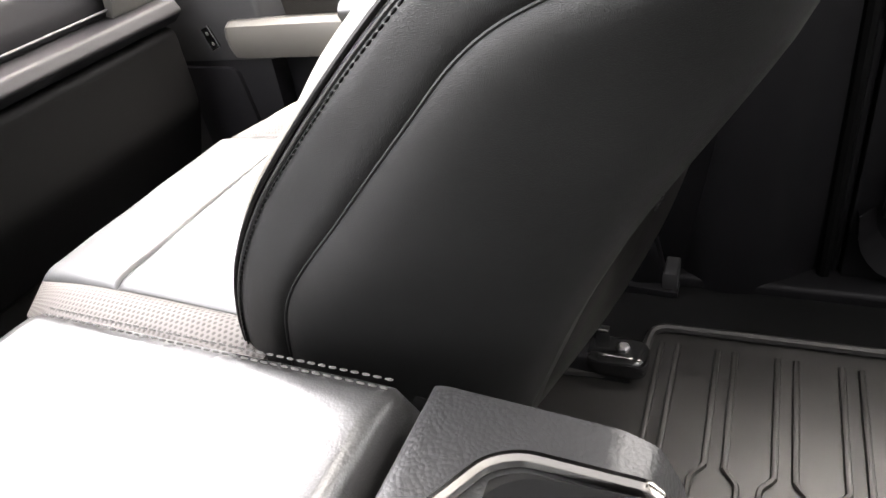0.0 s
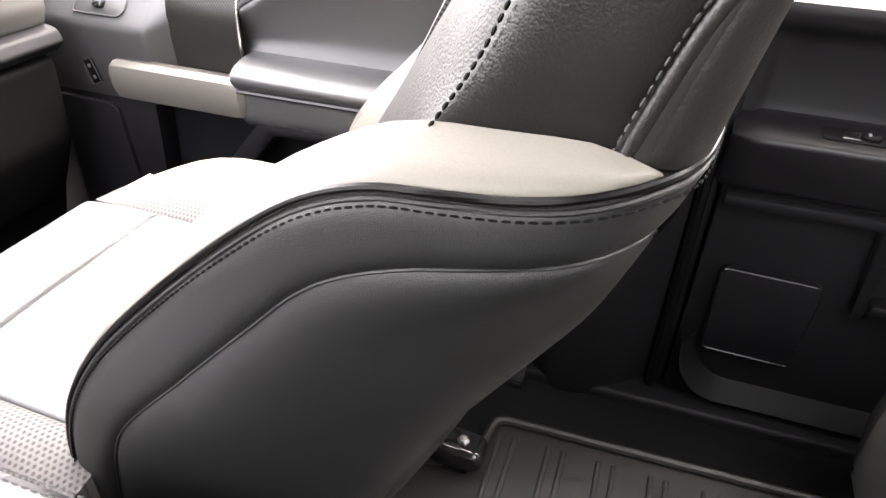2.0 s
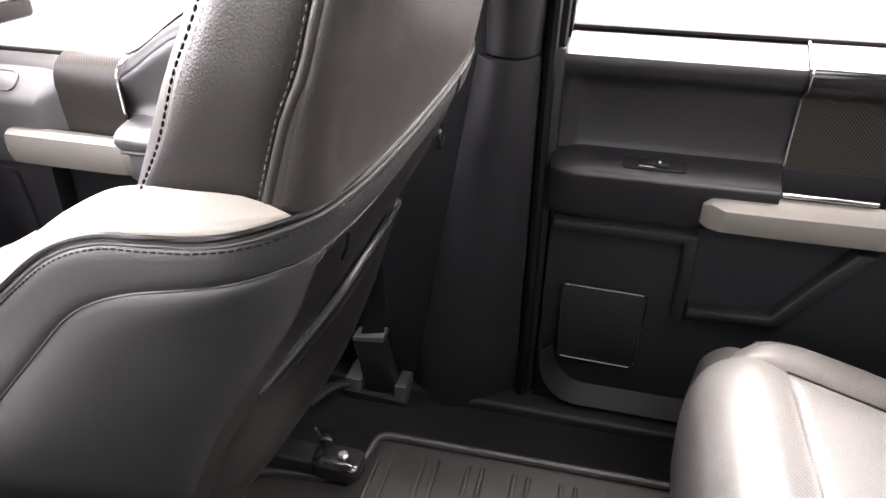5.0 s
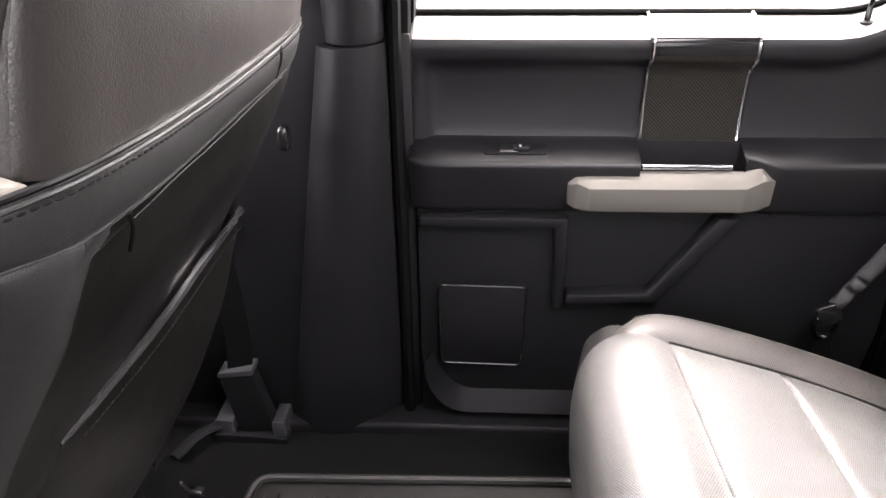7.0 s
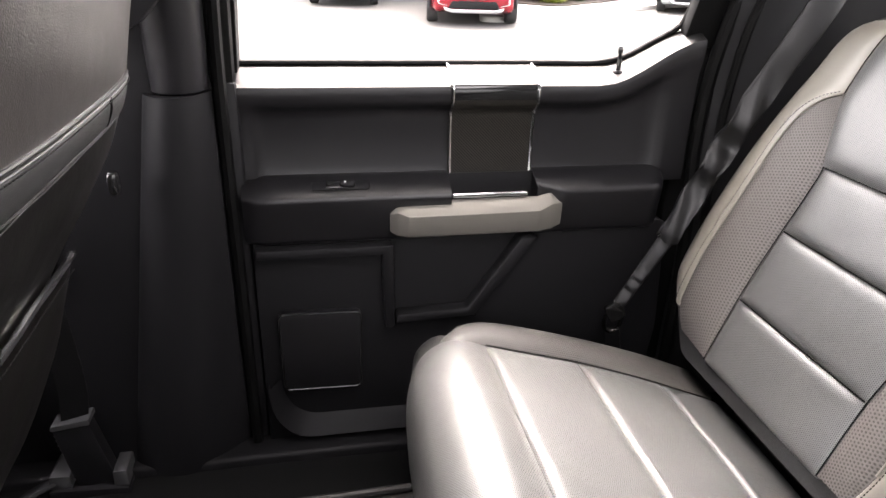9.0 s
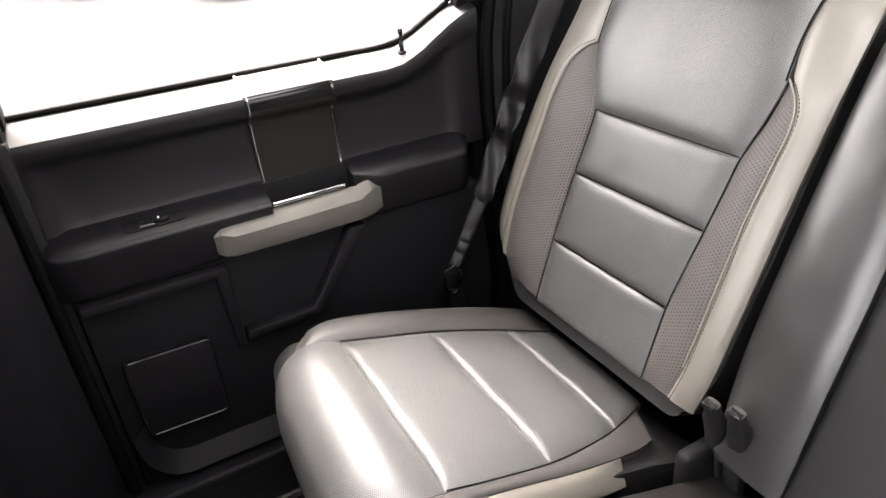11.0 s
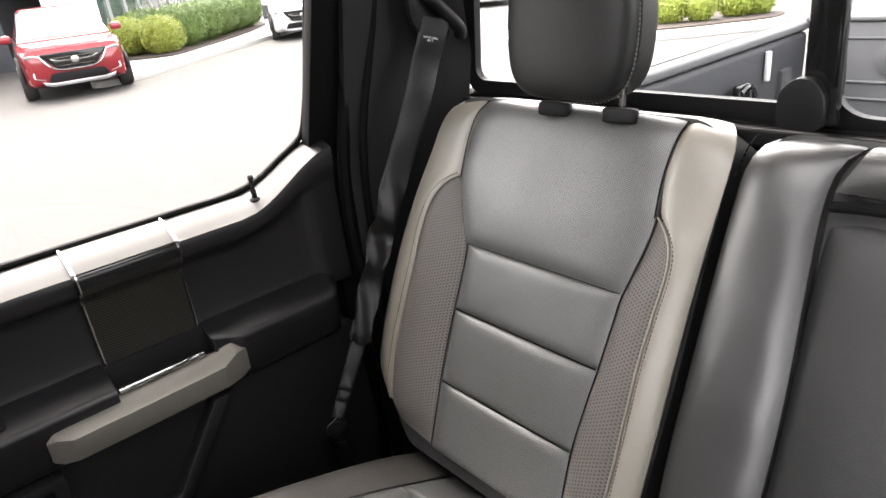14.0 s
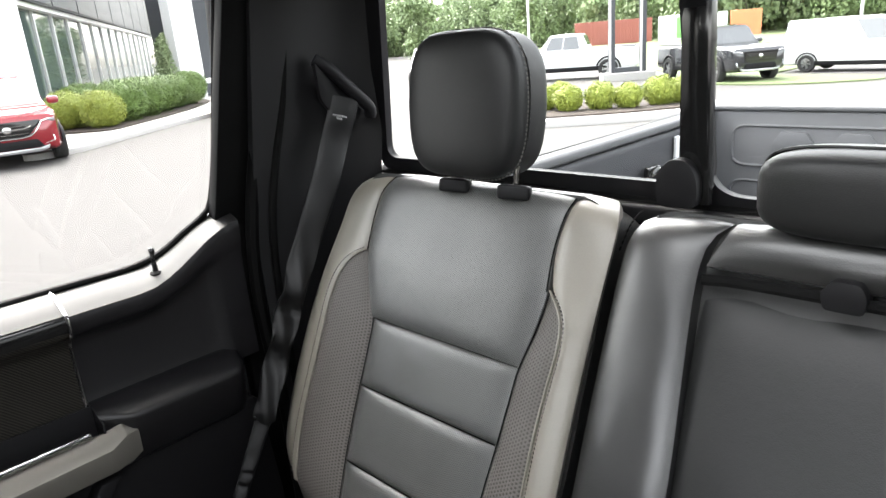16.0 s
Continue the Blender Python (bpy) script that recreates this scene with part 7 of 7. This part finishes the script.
shop = thing("showroom", "car showroom with tall glazing under dark grey cladding", "building", (*on_wall(12), G))
part("wall", wall_box(-1.2, 40, G, 7.5, 2.5, 9.0), "grey_cladding", shop)
part("fascia", wall_box(-1.6, 40, 3.15, 6.8, -0.35, 2.4), "grey_cladding", shop, "dark grey metal fascia")
for k in range(9):
    part("cladding_panel", wall_box(-1.5 + 4.6 * k, 2.95 + 4.6 * k, 3.2, 6.7, -0.40, -0.36, 0.01), "grey_cladding", shop)
part("plinth", wall_box(-1.2, 40, G, G + 0.45, -0.06, 0.3), "dark_steel", shop)
part("ceiling_slab", wall_box(-1.2, 40, 3.0, 3.15, -0.2, 2.5), "white_cladding", shop)
part("corner_pier", wall_box(-3.4, -1.2, G, 3.15, -0.3, 0.6), "white_cladding", shop, "white clad corner pier")
for k in range(15):
    s = -1.0 + 2.7 * k
    win = part("window", wall_box(s + 0.06, s + 2.64, G + 0.5, 3.0, 0.06, 0.10, 0), "shop_glass", shop)
    part("mullion", wall_box(s - 0.045, s + 0.045, G + 0.4, 3.05, -0.02, 0.14), "aluminium", win)
    part("transom", wall_box(s + 0.06, s + 2.64, G + 0.45, G + 0.53, -0.03, 0.14), "aluminium", win)
portal = thing("entrance_portal", "white clad entrance portal before the showroom", "portal", (15.2, 30.2, G))
for x, y in ((15.0, 29.6), (18.6, 34.4)):
    part("column", rbox((x - 0.55, y - 0.45, G), (x + 0.55, y + 0.45, 7.0), 0.03, 1), "white_cladding", portal)
part("inner_panel", rbox((15.6, 30.3, G + 0.1), (18.2, 34.0, 6.2), 0.02, 1), "grey_cladding", portal)
part("lintel", prism([(14.4, 29.0), (15.6, 29.2), (19.2, 34.0), (18.0, 35.0)], "z", 5.2, 7.0, 0.02), "white_cladding", portal)

# ---- sign frame, containers, poles ----
SX, SY, SZ = 23.6, 12.55, ground_z(23.6)
sign = thing("sign_frame", "tall dark steel portal sign on a concrete base", "sign", (SX, SY, SZ))
AX, AY = Vector((0.66, -0.75)), Vector((0.75, 0.66))


def sign_box(a0, a1, d0, d1, z0, z1):
    """A block along the sign's face, d deep."""
    bm = rbox((a0, d0, z0), (a1, d1, z1), 0.015, 1)
    for v in bm.verts:
        v.co.x, v.co.y = SX + AX.x * v.co.x + AY.x * v.co.y, SY + AX.y * v.co.x + AY.y * v.co.y
    return bm


for k in (-1, 1):
    post = part("post", sign_box(k * 0.56 - 0.10, k * 0.56 + 0.10, -0.16, 0.16, SZ + 0.3, 6.0), "dark_steel", sign)
    part("post_cover", sign_box(k * 0.56 - 0.14, k * 0.56 - 0.05, -0.19, -0.15, SZ + 0.3, 6.0), "aluminium", post, "pale metal cover strip")
part("cross_bar", sign_box(-0.46, 0.46, -0.14, 0.14, SZ + 0.3, SZ + 0.48), "dark_steel", sign)
part("base", sign_box(-0.95, 0.95, -0.40, 0.40, SZ, SZ + 0.30), "concrete", sign, "pale concrete base")
part("head_panel", sign_box(-0.66, 0.66, -0.12, 0.12, 3.4, 6.0), "dark_steel", sign)


def container(name, label, x, y, deg, length, mat):
    ob = thing(name, label, "container", (x, y, ground_z(x)), "containers behind the lot")
    m = pose(x, y, ground_z(x), 0, 0, deg)
    bm = rbox((-length / 2, -1.2, 0.1), (length / 2, 1.2, 2.7), 0.02, 1)
    bm.transform(m)
    part("shell", bm, mat, ob)
    for k in range(int(length / 0.4)):
        bm = rbox((-length / 2 + 0.1 + 0.4 * k, -1.25, 0.25), (-length / 2 + 0.3 + 0.4 * k, -1.19, 2.55), 0.01, 1)
        bm.transform(m)
        part("rib", bm, mat, ob)
    return ob


container("container", "rust red steel freight container", 72.5, 41.5, -62, 8.5, "rust_red_steel")
box = container("container", "white freight container with a green sheet", 75.5, 33.5, -66, 7.0, "white_cladding")
bm = rbox((-1.6, -1.32, 0.3), (2.2, -1.26, 2.5), 0.01, 1)
bm.transform(pose(75.5, 33.5, ground_z(75), 0, 0, -66))
part("sheet", bm, "green_banner", box, "bright green sheet")
container("container", "orange ended freight container", 77.6, 28.6, -66, 3.0, "orange_sheet")
for x, y in ((33.0, 24.0), (36.0, 8.0), (30.0, 33.0)):
    lamp = thing("street_lamp", "slim grey lot lighting pole", "lamp post", (x, y, G), "lot lamps")
    part("pole", tube([(x, y, G), (x, y, 7.5)], 0.07), "aluminium", lamp)
    part("lamp_head", rbox((x - 0.4, y - 0.15, 7.4), (x + 0.4, y + 0.15, 7.55), 0.03), "dark_steel", lamp)

# ---- the truck's own load bed ----
bed = thing("load_bed", "grey lined pickup load bed behind the rear window", "load bed", (2.3, 0, 0.15))
BX0, BX1 = 1.50, 3.12
part("bed_floor", rbox((BX0, -0.85, 0.12), (BX1, 0.85, 0.17), 0.01), "steel_grey_liner", bed)
for k in range(9):
    part("floor_rib", rbox((BX0 + 0.05, -0.74 + 0.18 * k, 0.168), (BX1 - 0.05, -0.66 + 0.18 * k, 0.182), 0.006, 1), "steel_grey_liner", bed)
part("head_board", rbox((BX0 - 0.03, -0.85, 0.15), (BX0 + 0.03, 0.85, 0.66), 0.01), "steel_grey_liner", bed)
for s in (1, -1):
    wall = part("bed_side", prism([(s * 0.83, 0.15), (s * 0.80, 0.36), (s * 0.80, 0.69), (s * 0.81, 0.705), (s * 0.90, 0.68), (s * 0.98, 0.3), (s * 0.96, 0.15)], "x", BX0, BX1, 0.008), "shaded_liner", bed)
    part("rail_cap", prism(rounded([(s * 0.798, 0.712), (s * 0.875, 0.68), (s * 0.875, 0.718), (s * 0.867, 0.738), (s * 0.81, 0.742), (s * 0.798, 0.734)], 0.010), "x", BX0 - 0.02, BX1 + 0.03, 0.004), "lit_liner", bed, "grey moulded rail cap")
    for dy in (0.825, 0.850):
        part("cap_groove", rbox((BX0, s * dy - 0.005, 0.735), (BX1, s * dy + 0.005, 0.7425), 0.003, 1), "black_plastic", bed)
    for k in range(5):
        x = BX0 + 0.16 + 0.32 * k
        part("side_rib", prism([(x - 0.05, 0.20), (x + 0.05, 0.20), (x + 0.04, 0.60), (x - 0.04, 0.60)], "y", s * 0.782, s * 0.806, 0.006), "shaded_liner", wall)
    cleat = part("tie_down", rbox((2.52, s * 0.765 - 0.012, 0.54), (2.60, s * 0.765 + 0.012, 0.62), 0.008), "gloss_black", wall)
    part("cleat_ring", tube([(2.56 + 0.055 * math.cos(a), s * 0.745, 0.565 + 0.05 * math.sin(a)) for a in [k * math.pi / 8 for k in range(16)]], 0.009, 6, True), "gloss_black", cleat)
    part("bed_light", rbox((2.775, s * 0.788 - 0.008, 0.585), (2.80, s * 0.788 + 0.008, 0.685), 0.006), "white_print", wall, "pale oblong bed light")
gate = part("tailgate", rbox((BX1, -0.80, 0.16), (BX1 + 0.07, 0.80, 0.74), 0.02), "lit_liner", bed, "grey embossed tailgate")
part("gate_cap", rbox((BX1 - 0.01, -0.81, 0.735), (BX1 + 0.09, 0.81, 0.755), 0.008), "lit_liner", gate)
for y0, y1, z0, z1 in ((0.10, 0.72, 0.53, 0.68), (-0.72, 0.04, 0.53, 0.68), (0.38, 0.72, 0.24, 0.47), (-0.02, 0.32, 0.24, 0.47), (-0.40, -0.08, 0.24, 0.47), (-0.74, -0.46, 0.24, 0.47)):
    poly = rounded([(y0, z0), (y1, z0), (y1, z1), (y0, z1)], 0.05)
    part("embossing", tube([(BX1 - 0.001, y, z) for y, z in poly], 0.006, 6, True), "lit_liner", gate)
for y, z in ((0.50, 0.61), (0.30, 0.61), (0.55, 0.36), (0.15, 0.36)):
    hexagon = [(y + dy, z + dz) for dy, dz in ((-0.075, 0), (-0.045, -0.05), (0.045, -0.05), (0.075, 0), (0.045, 0.05), (-0.045, 0.05))]
    part("hexagon_embossing", prism(rounded(hexagon, 0.012), "x", BX1 - 0.012, BX1 + 0.01, 0.006), "lit_liner", gate)
